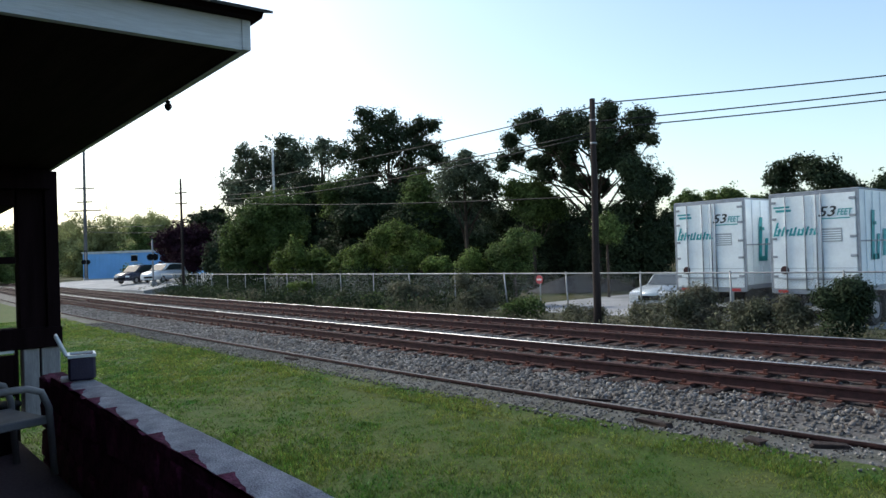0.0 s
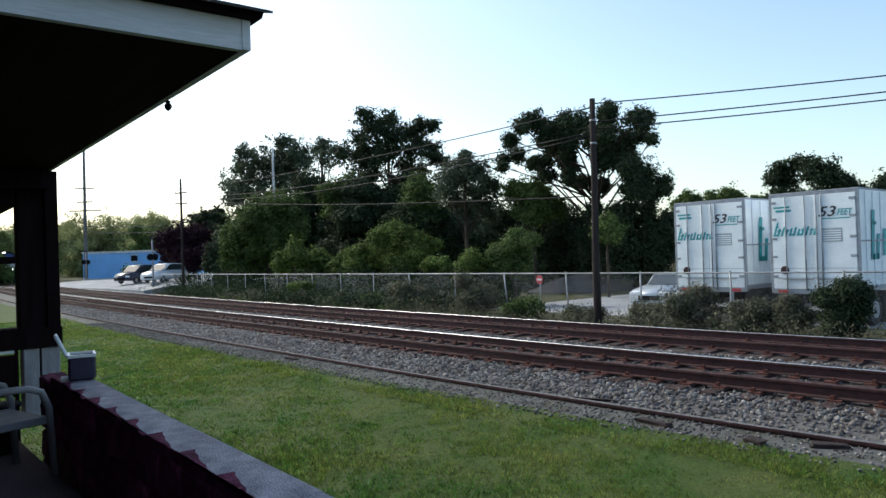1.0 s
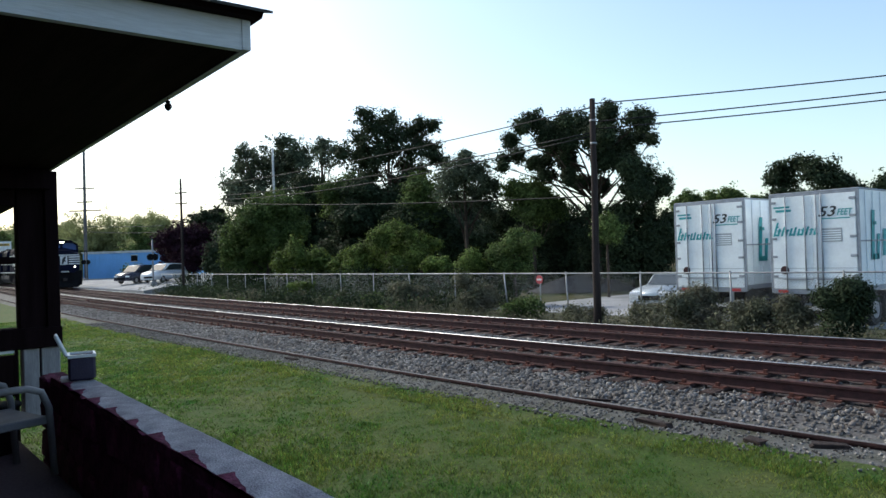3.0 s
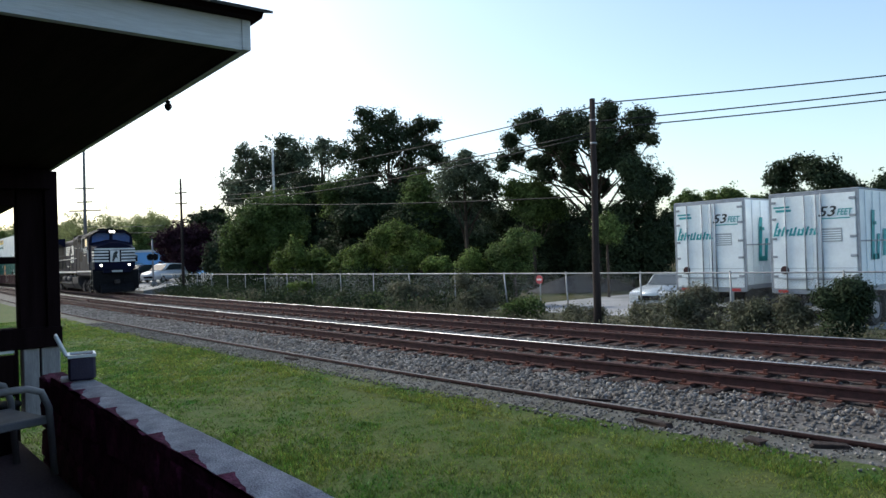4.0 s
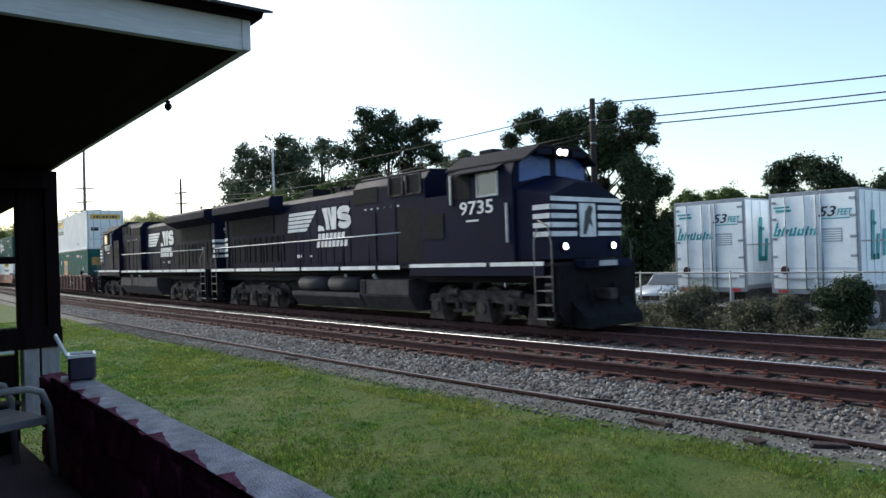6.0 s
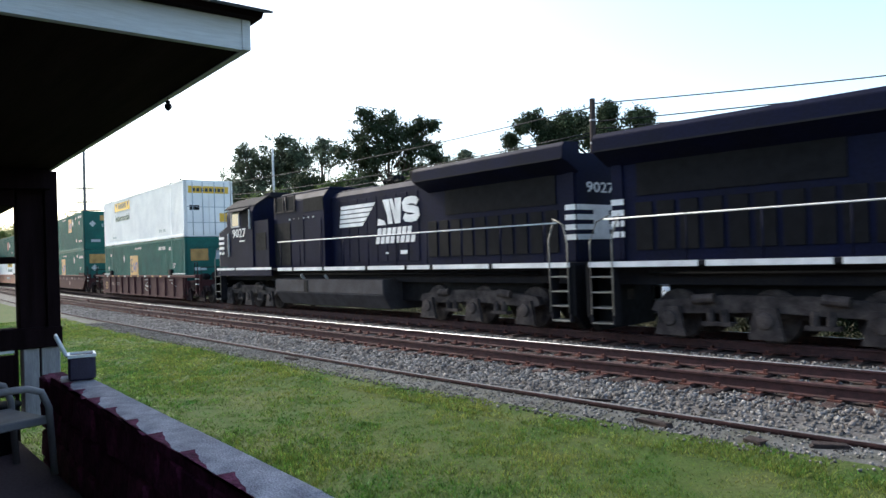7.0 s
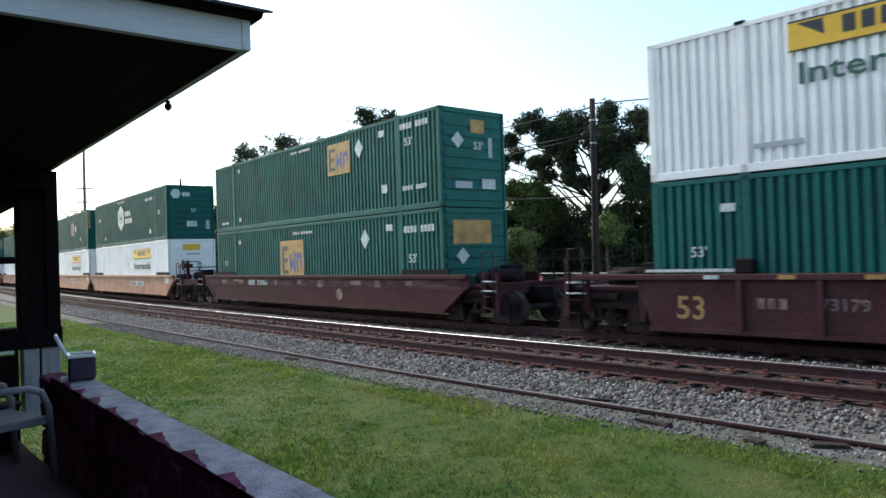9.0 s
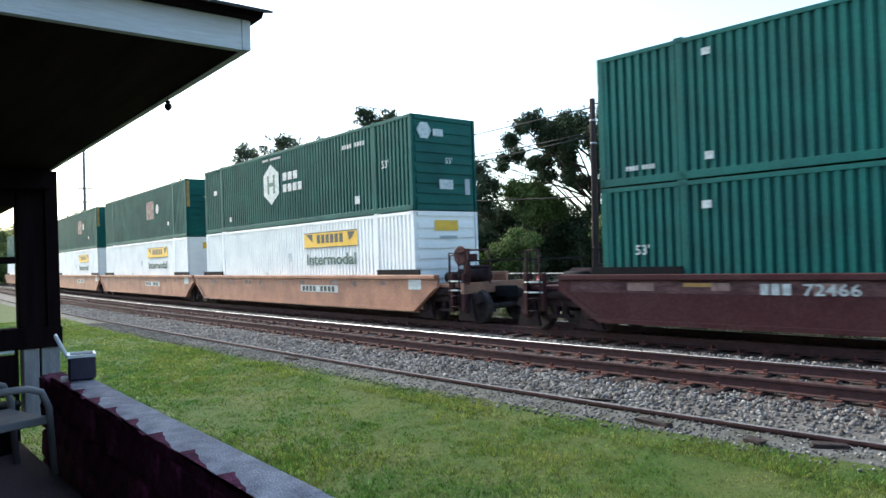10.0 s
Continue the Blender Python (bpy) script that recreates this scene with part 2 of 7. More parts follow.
def share(name, ob, parent, m):
    """Another piece on the same mesh."""
    o = new(name, ob.data)
    o.parent = parent
    o.matrix_basis = m
    return o


def thing(name, m, label, category, group="", kind=""):
    ob = new(name)
    ob.empty_display_size = 0.2
    ob.matrix_basis = m
    return tagged(ob, label, category, group, kind)


def box(bm, x0, x1, y0, y1, z0, z1, bevel=0.0, mi=0):
    vs = [bm.verts.new((x, y, z)) for x in (x0, x1) for y in (y0, y1) for z in (z0, z1)]
    fs = [bm.faces.new([vs[i] for i in q]) for q in ((0, 1, 3, 2), (4, 6, 7, 5), (0, 4, 5, 1), (2, 3, 7, 6), (0, 2, 6, 4), (1, 5, 7, 3))]
    for fc in fs:
        fc.material_index = mi
    if bevel:
        es = {e for fc in fs for e in fc.edges}
        bmesh.ops.bevel(bm, geom=list(es), offset=bevel, segments=1, affect="EDGES")
    return vs


def boxes(*rows, bevel=0.0):
    bm = bmesh.new()
    for r in rows:
        box(bm, *r, bevel=bevel)
    return bm


def prism(bm, outline, axis, a, b, bevel=0.0):
    """An outline of 2D points pushed from a to b along an axis; the two other axes take the outline in order."""
    def p(u, v, w):
        return {"x": (w, u, v), "y": (u, w, v), "z": (u, v, w)}[axis]
    lo = [bm.verts.new(p(u, v, a)) for u, v in outline]
    hi = [bm.verts.new(p(u, v, b)) for u, v in outline]
    n = len(outline)
    fs = [bm.faces.new(lo), bm.faces.new(hi[::-1])]
    fs += [bm.faces.new((lo[i], hi[i], hi[(i + 1) % n], lo[(i + 1) % n])) for i in range(n)]
    bmesh.ops.recalc_face_normals(bm, faces=fs)
    if bevel:
        bmesh.ops.bevel(bm, geom=list({e for fc in fs for e in fc.edges}), offset=bevel, segments=2, affect="EDGES")
    return fs


def tube(bm, a, b, r0, r1=None, seg=8):
    a, b = Vector(a), Vector(b)
    r1 = r0 if r1 is None else r1
    q = (b - a).to_track_quat("Z", "Y")
    ring = []
    for p, r in ((a, r0), (b, r1)):
        ring.append([bm.verts.new(p + q @ Vector((r * math.cos(k * 2 * math.pi / seg), r * math.sin(k * 2 * math.pi / seg), 0))) for k in range(seg)])
    for k in range(seg):
        j = (k + 1) % seg
        bm.faces.new((ring[0][k], ring[0][j], ring[1][j], ring[1][k])).smooth = True
    bm.faces.new(ring[0][::-1])
    bm.faces.new(ring[1])
    return bm


def path_tube(bm, pts, r, seg=6):
    """One bent bar through the points; r is one radius or one for each point."""
    pts = [Vector(p) for p in pts]
    rs = r if isinstance(r, (list, tuple)) else [r] * len(pts)
    rings = []
    for i, p in enumerate(pts):
        d = pts[min(i + 1, len(pts) - 1)] - pts[max(i - 1, 0)]
        q = d.to_track_quat("Z", "Y")
        rings.append([bm.verts.new(p + q @ Vector((rs[i] * math.cos(k * 2 * math.pi / seg), rs[i] * math.sin(k * 2 * math.pi / seg), 0))) for k in range(seg)])
    for a, b in zip(rings, rings[1:]):
        off = min(range(seg), key=lambda o: (b[o].co - a[0].co).length)
        for k in range(seg):
            bm.faces.new((a[k], a[(k + 1) % seg], b[(k + 1 + off) % seg], b[(k + off) % seg])).smooth = True
    bm.faces.new(rings[0][::-1])
    bm.faces.new(rings[-1])
    return bm


def tubes(*rows, seg=8):
    bm = bmesh.new()
    for r in rows:
        tube(bm, *r, seg=seg)
    return bm


def lathe(bm, profile, seg=20, at=(0, 0, 0), axis="z"):
    rings = []
    for r, h in profile:
        ring = []
        for k in range(seg):
            c, s = r * math.cos(2 * math.pi * k / seg), r * math.sin(2 * math.pi * k / seg)
            v = {"z": (c, s, h), "y": (c, h, s), "x": (h, c, s)}[axis]
            ring.append(bm.verts.new(Vector(v) + Vector(at)))
        rings.append(ring)
    fs = []
    for a, b in zip(rings, rings[1:]):
        for k in range(seg):
            j = (k + 1) % seg
            fs.append(bm.faces.new((a[k], a[j], b[j], b[k])))
    fs.append(bm.faces.new(rings[0][::-1]))
    fs.append(bm.faces.new(rings[-1]))
    bmesh.ops.recalc_face_normals(bm, faces=fs)
    return bm


def lettering(text, size, mat, parent, m, name="lettering", shear=0.0, depth=0.004, width=None):
    """Text laid on a surface: its own x runs along the line, its z out of the surface."""
    cu = bpy.data.curves.new(name, "FONT")
    cu.body, cu.size, cu.extrude, cu.shear, cu.resolution_u = text, size, depth, shear, 2
    cu.offset = size * 0.012
    tmp = bpy.data.objects.new(name, cu)
    scene.collection.objects.link(tmp)
    bpy.context.view_layer.update()
    me = bpy.data.meshes.new_from_object(tmp.evaluated_get(bpy.context.evaluated_depsgraph_get()))
    bpy.data.objects.remove(tmp)
    if width:
        xs = [v.co.x for v in me.vertices]
        k = width / (max(xs) - min(xs))
        for v in me.vertices:
            v.co.x *= k
    me.materials.clear()
    me.materials.append(mat)
    ob = new(name, me)
    ob.parent = parent
    ob.matrix_basis = m
    return ob


def on_side(x, y, z):
    """A frame on a face that looks to -y: writing runs to +x."""
    return pose(x, y, z, 90, 0, 0)


def on_front(x, y, z):
    """A frame on a face that looks to +x: writing runs to +y."""
    return pose(x, y, z, 90, 0, 90)


def on_rear(x, y, z):
    """A frame on a face that looks to -x: writing runs to -y."""
    return pose(x, y, z, 90, 0, -90)


# ---------------------------------------------------------------- the line of the tracks
XS = np.arange(-420.0, 120.0, 0.5)


def line_slope(x):
    if x > 0:
        return 0.084
    if x > -12:
        return 0.007 * (x + 12)
    if x > -75:
        return 0.001224 * (x + 12)
    if x > -120:
        return -0.0771 + 0.06 * (-75 - x) / 45
    return -0.0171


SLOPES = np.array([line_slope(x) for x in XS])
OFFS = np.concatenate([[0], np.cumsum((SLOPES[1:] + SLOPES[:-1]) / 2 * 0.5)])
OFFS -= np.interp(-12, XS, OFFS)
Y_FAR, Y_NEAR, Y_SIDING = 14.497, 10.743, 7.95


def bend(x):
    return float(np.interp(x, XS, OFFS))


def on_line(x, y, z=0.0):
    """A place beside the line: y metres across from the camera's side at the middle."""
    s = line_slope(x)
    return Vector((x, y + bend(x), z))


# ---------------------------------------------------------------- ground
def build_ground():
    cols = [-1500, -700, -420, -300, -220, -160, -120, -100] + list(range(-95, 30, 3)) + [40, 60, 110, 400, 1500]
    prof = [(-1500, -0.3, 0), (-300, -0.3, 0), (-40, -0.3, 0), (0, -0.3, 0), (3, -0.31, 0), (6.6, -0.3, 0), (7.35, -0.265, 1), (8.35, -0.25, 2), (8.95, -0.225, 2),
            (9.42, -0.235, 4), (12.08, -0.225, 2), (13.2, -0.235, 4), (15.8, -0.225, 2), (16.0, -0.225, 2), (16.8, -0.38, 3), (18.0, -0.45, 3), (21.8, -0.58, 3), (40, -0.6, 3), (90, -0.6, 3), (300, -0.6, 3), (1500, -0.6, 3)]
    bm = bmesh.new()
    grid = [[bm.verts.new((x, y + (bend(min(max(x, -400), 100)) if -60 < y < 60 else 0), z + (0.012 * noise.noise((x * 0.7, y * 0.7, 0)) if 0 < y < 8 else 0))) for y, z, _ in prof] for x in cols]
    for i in range(len(cols) - 1):
        for j in range(len(prof) - 1):
            fc = bm.faces.new((grid[i][j], grid[i + 1][j], grid[i + 1][j + 1], grid[i][j + 1]))
            fc.material_index, fc.smooth = prof[j][2], True
    g = link("ground", bm, [GRASS_SOIL, CINDER, BALLAST, DIRT, TRACKBED])
    tagged(g, "mown lawn, grey ballast and weedy dirt along the railway", "ground", kind="structure")
    bm = boxes((-23.5, 60, 22.6, 60, -0.75, -0.55), bevel=0.01)
    tagged(link("pavement", bm, ASPHALT), "pale worn asphalt yard behind the fence", "pavement", kind="structure")
    bm = bmesh.new()
    prism(bm, [(19.2, -0.7), (19.2, -0.1), (21.5, 0.2), (24.0, 0.32), (120, 0.4), (120, -0.7)], "x", -98, -60)
    box(bm, -86, -74, -60, 9.2, -0.5, -0.05)
    tagged(link("road", bm, ASPHALT), "pale asphalt road that leads to the level crossing", "road", kind="structure")


def sweep(profile, xs, y, z):
    bm = bmesh.new()
    rings = []
    for x in xs:
        s = Vector((1, line_slope(x), 0)).normalized()
        n = Vector((-s.y, s.x, 0))
        p = on_line(x, y, z)
        rings.append([bm.verts.new(p + n * u + Vector((0, 0, v))) for u, v in profile])
    k = len(profile)
    for a, b in zip(rings, rings[1:]):
        for i in range(k):
            bm.faces.new((a[i], b[i], b[(i + 1) % k], a[(i + 1) % k]))
    bm.faces.new(rings[0])
    bm.faces.new(rings[-1][::-1])
    bmesh.ops.recalc_face_normals(bm, faces=bm.faces[:])
    return bm


RAIL = [(-0.07, -0.18), (0.07, -0.18), (0.07, -0.165), (0.012, -0.15), (0.012, -0.045), (0.036, -0.035), (0.036, -0.004), (0.028, 0.0),
        (-0.028, 0.0), (-0.036, -0.004), (-0.036, -0.035), (-0.012, -0.045), (-0.012, -0.15), (-0.07, -0.165)]
RAIL_X = [-400, -340, -300, -260, -220, -180, -150, -130] + list(range(-120, 20, 2)) + [30, 50, 80, 110]


def build_track(y, polished, label):
    tr = thing("railway_track", Matrix(), label, "railway track", "main line tracks", "structure")
    for side in (-0.7525, 0.7525):
        rail = part("rail", sweep(RAIL, RAIL_X, y + side, 0.0), RUST, tr)
        part("rail_head", sweep([(-0.03, 0.0), (0.03, 0.0), (0.026, 0.004), (-0.026, 0.004)], RAIL_X, y + side, 0.0), POLISH if side in polished else RUST, rail, "bright running surface of the rail")
    rnd = random.Random(int(y * 10))
    proto = plate = None
    for i in range(190):
        x = -94 + i * 0.53 + rnd.uniform(-0.03, 0.03)
        p = on_line(x, y, -0.18)
        m = Matrix.Translation(p + Vector((0, rnd.uniform(-0.06, 0.06), rnd.uniform(-0.045, 0.0)))) @ pose(0, 0, 0, 0, 0, math.degrees(math.atan(line_slope(x))) + rnd.uniform(-1.5, 1.5))
        if proto is None:
            proto = part("tie", boxes((-0.115, 0.115, -1.3, 1.3, -0.17, 0.0), bevel=0.012), TIE, tr)
            proto.matrix_basis = m
            plate = part("tie_plate", boxes((-0.09, 0.09, -0.93, -0.57, 0.0, 0.022), (-0.09, 0.09, 0.57, 0.93, 0.0, 0.022), (-0.06, -0.01, -0.89, -0.83, 0, 0.075),
                                            (0.01, 0.06, -0.67, -0.61, 0, 0.075), (-0.06, -0.01, 0.83, 0.89, 0, 0.075), (0.01, 0.06, 0.61, 0.67, 0, 0.075)), PLATE, proto)
        else:
            t = share("tie", proto, tr, m)
            if x > -50:
                share("tie_plate", plate, t, Matrix())
    return tr


def stones(name, x0, x1, y0, y1, count, size, zfun, mat, label, seed):
    """Loose angular stones strewn over a strip of the ground."""
    rg = np.random.default_rng(seed)
    base = np.array([(1, 0, -.4), (-.6, .9, -.5), (-.5, -.9, -.4), (.1, .2, .8), (.6, .7, .3), (.5, -.7, .4), (-.8, .1, .35)])
    tri = np.array([(0, 1, 2), (0, 4, 1), (0, 2, 5), (1, 6, 2), (3, 4, 5), (3, 6, 4), (3, 5, 6), (0, 5, 4), (1, 4, 6), (2, 6, 5)])
    x = x0 + (x1 - x0) * rg.random(count) ** 0.75
    y = rg.uniform(y0, y1, count)
    yy = y + np.interp(x, XS, OFFS)
    z = zfun(y)
    s = size * rg.uniform(0.5, 1.35, count)
    a = rg.uniform(0, 6.283, (count, 3))
    v = np.repeat(base[None] * s[:, None, None], 1, axis=0) * rg.uniform(0.7, 1.3, (count, 7, 1))
    ca, sa = np.cos(a[:, :1]), np.sin(a[:, :1])
    v = np.stack([v[..., 0] * ca - v[..., 1] * sa, v[..., 0] * sa + v[..., 1] * ca, v[..., 2]], -1)
    cb, sb = np.cos(a[:, 1:2]), np.sin(a[:, 1:2])
    v = np.stack([v[..., 0] * cb - v[..., 2] * sb, v[..., 1], v[..., 0] * sb + v[..., 2] * cb], -1)
    v += np.stack([x, yy, z], -1)[:, None]
    fs = (tri[None] + 7 * np.arange(count)[:, None, None]).reshape(-1, 3)
    raw_mesh(name, v.reshape(-1, 3), fs, mat, label)


def raw_mesh(name, v, f, mat, label="", parent=None, category="", smooth=False):
    me = bpy.data.meshes.new(name)
    me.vertices.add(len(v))
    me.vertices.foreach_set("co", np.ascontiguousarray(v, dtype=np.float32).ravel())
    k = f.shape[1]
    me.loops.add(f.size)
    me.loops.foreach_set("vertex_index", np.ascontiguousarray(f, dtype=np.int32).ravel())
    me.polygons.add(len(f))
    me.polygons.foreach_set("loop_start", np.arange(0, f.size, k, dtype=np.int32))
    me.update(calc_edges=True)
    me.materials.append(mat)
    ob = new(name, me)
    if parent:
        ob.parent = parent
        if label:
            ob["label"] = label
    else:
        tagged(ob, label, category or name.replace("_", " "), kind="stuff")
    return ob


def ballast_height(y):
    return np.interp(y, [7.35, 8.35, 8.95, 16.0, 16.8], [-0.26, -0.25, -0.222, -0.222, -0.38])


def build_grass():
    rg = np.random.default_rng(4)
    n = 400000
    x = -1.0 - 34 * rg.random(n) ** 1.7
    y = 1.75 + 5.6 * rg.random(n)
    edge = 7.1 + 0.25 * np.sin(x * 1.3) + 0.2 * np.sin(x * 3.1 + 1) + 0.12 * np.sin(x * 9.7)
    patch = np.sin(x * 0.9 + 2 * np.sin(y * 1.1)) * np.cos(y * 1.4 + x * 0.3)
    cells = rg.random((97, 89))
    tuft = 0.0
    for f, g in ((9.0, 0.6), (4.3, 0.55), (1.9, 0.45)):
        u, w = np.abs(x + 0.2 * np.sin(y * 5)) * f, (y + 0.2 * np.sin(x * 5)) * f
        tuft = tuft + g * (2 * cells[u.astype(int) % 97, w.astype(int) % 89] - 1)
    keep = (rg.random(n) < 0.72 + 0.4 * tuft) & (y < edge + rg.normal(0, 0.22, n)) & (rg.random(n) < 0.86 + 0.14 * patch)
    x, y, patch, tuft = x[keep], y[keep], patch[keep], tuft[keep]
    n = len(x)
    yy = y + np.interp(x, XS, OFFS)
    h = rg.uniform(0.022, 0.05, n) * (1 + 0.25 * patch + 0.45 * np.clip(tuft, -0.5, 1))
    w = rg.uniform(0.004, 0.008, n) * (1 + np.clip(-x - 4, 0, 12) * 0.14)
    a = rg.uniform(0, 6.283, n)
    lean = rg.normal(0, 0.028, (n, 2))
    z0 = np.where(y < 6.6, -0.315, -0.285)
    dx, dy = np.cos(a) * w, np.sin(a) * w
    v = np.stack([np.stack([x - dx, yy - dy, z0], -1), np.stack([x + dx, yy + dy, z0], -1), np.stack([x + lean[:, 0], yy + lean[:, 1], z0 + h], -1)], 1)
    # greener, darker mix near the house: lush grass, plus shade put into the colour
    dry = rg.random(n) < np.clip((y - 3.6) / 4.2 + 0.3 * patch, 0.04, 0.65)
    for name, mat, pick, label in (("grass", BLADE, ~dry, "short mown fresh green lawn grass, darkened for shade by the house"), ("dry_grass", DRY_BLADE, dry, "yellowing grass of the lawn, thicker towards the ballast")):
        w = v[pick].reshape(-1, 3)
        raw_mesh(name, w, np.arange(len(w)).reshape(-1, 3), mat, label, category="grass")


# ---------------------------------------------------------------- plants
def leaf_cloud(rg, clumps, leaves, spread, size):
    """Leaf blades round clump centres, each blade a small triangle."""
    n = len(clumps) * leaves
    c = np.repeat(clumps, leaves, axis=0) + rg.normal(0, 1, (n, 3)) * spread
    d1 = rg.normal(0, 1, (n, 3))
    d1 /= np.linalg.norm(d1, axis=1)[:, None]
    d2 = np.cross(d1, rg.normal(0, 1, (n, 3)))
    d2 /= np.linalg.norm(d2, axis=1)[:, None]
    s = (size * rg.uniform(0.6, 1.4, n))[:, None]
    v = np.stack([c - d1 * s, c + d1 * s * 0.7 - d2 * s * 0.62, c + d1 * s * 0.7 + d2 * s * 0.62], 1)
    return v.reshape(-1, 3), np.arange(3 * n).reshape(-1, 3)


def crown_leaves(rg, boughs, leaf, cover):
    """Leaves on the outside of many small sprays round each bough, facing outwards and up."""
    out = []
    for bx, by, bz, r in boughs:
        q = 0.17 * r + 0.13
        m = int(20 + 38 * cover)
        d = rg.normal(0, 1, (m, 3))
        d /= np.linalg.norm(d, axis=1)[:, None]
        c = np.array((bx, by, bz)) + d * (r * rg.uniform(0.25, 1.25, (m, 1)) * np.where(rg.random((m, 1)) < 0.2, 1.4, 1.0))
        k = max(6, int((0.22 + 0.14 * cover) * 12.57 * q * q / (1.05 * leaf * leaf)))
        n = m * k
        e = rg.normal(0, 1, (n, 3))
        e /= np.linalg.norm(e, axis=1)[:, None]
        p = np.repeat(c, k, axis=0) + e * q * rg.uniform(0.3, 2.1, (n, 1)) * np.array((1, 1, 0.75))
        w = e * 0.6 + np.repeat(d, k, axis=0) * 0.5 + np.array((0, 0, 0.45)) + rg.normal(0, 0.55, (n, 3))
        w /= np.linalg.norm(w, axis=1)[:, None]
        u = np.cross(w, rg.normal(0, 1, (n, 3)))
        u /= np.linalg.norm(u, axis=1)[:, None]
        t = np.cross(w, u)
        s = (leaf * rg.uniform(0.6, 1.4, n))[:, None]
        out.append(np.stack([p - u * s, p + u * s * 0.7 - t * s * 0.62, p + u * s * 0.7 + t * s * 0.62], 1))
    v = np.concatenate(out).reshape(-1, 3)
    v[:, 2] = np.maximum(v[:, 2], 0.03)
    return v, np.arange(len(v)).reshape(-1, 3)


def tree(name, x, y, mat, cover, label, boughs, base=-0.55):
    """A trunk with bent limbs to each bough (across, up, radius); the boughs lie at different depths of the crown."""
    seed = int(abs(x) * 131 + y * 17 + len(boughs))
    rg, rnd = np.random.default_rng(seed), random.Random(seed)
    t = thing(name, pose(x, y, base, 0, 0, 49.4), label, name, "bushes along the fence" if name == "bush" else "trees behind the fence")
    top = max(h + r for _, h, r in boughs)
    low = min(h - r for _, h, r in boughs)
    wide = max(abs(d) + r for d, _, r in boughs)
    spots = [(d, rnd.uniform(-0.5, 0.5) * wide, h, r) for d, h, r in boughs]
    r0 = max(0.035, 0.016 * top + 0.02)
    low = max(low, 0.12 * top)
    lean = rnd.uniform(-0.15, 0.15) * r0 * 8
    bm = bmesh.new()
    stem = [(0, 0, -0.3), (lean * 0.3, 0, low * 0.5), (lean, 0, (low + top) / 2), (lean * 1.5, 0, top * 0.86)]
    path_tube(bm, stem, [r0, r0 * 0.8, r0 * 0.45, r0 * 0.12], 8)
    for d, e, h, r in spots:
        s = Vector((lean * 0.6 + d * 0.12, e * 0.12, rnd.uniform(0.5, 0.86) * h))
        p = Vector((d, e, h))
        k = s.lerp(p, 0.5) + Vector((0, 0, 0.06 * top * rnd.uniform(-0.6, 0.5)))
        path_tube(bm, [s, k, p], [r0 * 0.36, r0 * 0.24, r0 * 0.07], 5)
        for j in range(4):
            q = p + Vector((rnd.uniform(-1, 1), rnd.uniform(-1, 1), rnd.uniform(-0.5, 1))) * r * 0.85
            tube(bm, k.lerp(p, rnd.uniform(0.5, 0.95)), q, r0 * 0.11, r0 * 0.03, 4)
    part("trunk", bm, BARK, t, "dark furrowed bark", True)
    inner = [(d * 0.6, e * 0.8 + rnd.uniform(-0.4, 0.4) * wide, h - 0.25 * r, r * 0.8) for d, e, h, r in spots] if cover > 1.0 else []
    leaf = min(0.2, max(0.04, 0.0019 * math.hypot(x, y)))
    v, f = crown_leaves(rg, spots + inner, leaf, cover)
    raw_mesh("crown", v, f, mat, "", t)
    return t


def round_tree(x, y, height, width, mat, label, cover=1.2):
    """A full rounded tree whose boughs are spread by chance."""
    rnd = random.Random(int(abs(x) * 7 + y))
    boughs = []
    for k in range(16):
        a, e = rnd.uniform(-1, 1), rnd.uniform(0.12, 0.92)
        r = width * rnd.uniform(0.14, 0.22)
        boughs.append((a * math.sqrt(1 - (2 * e - 1) ** 2 * 0.8) * (width / 2 - r * 0.7), e * (height - r), r))
    boughs.append((0.05 * width, height - 0.17 * width, 0.17 * width))
    return tree("tree", x, y, mat, cover, label, tuple(boughs))


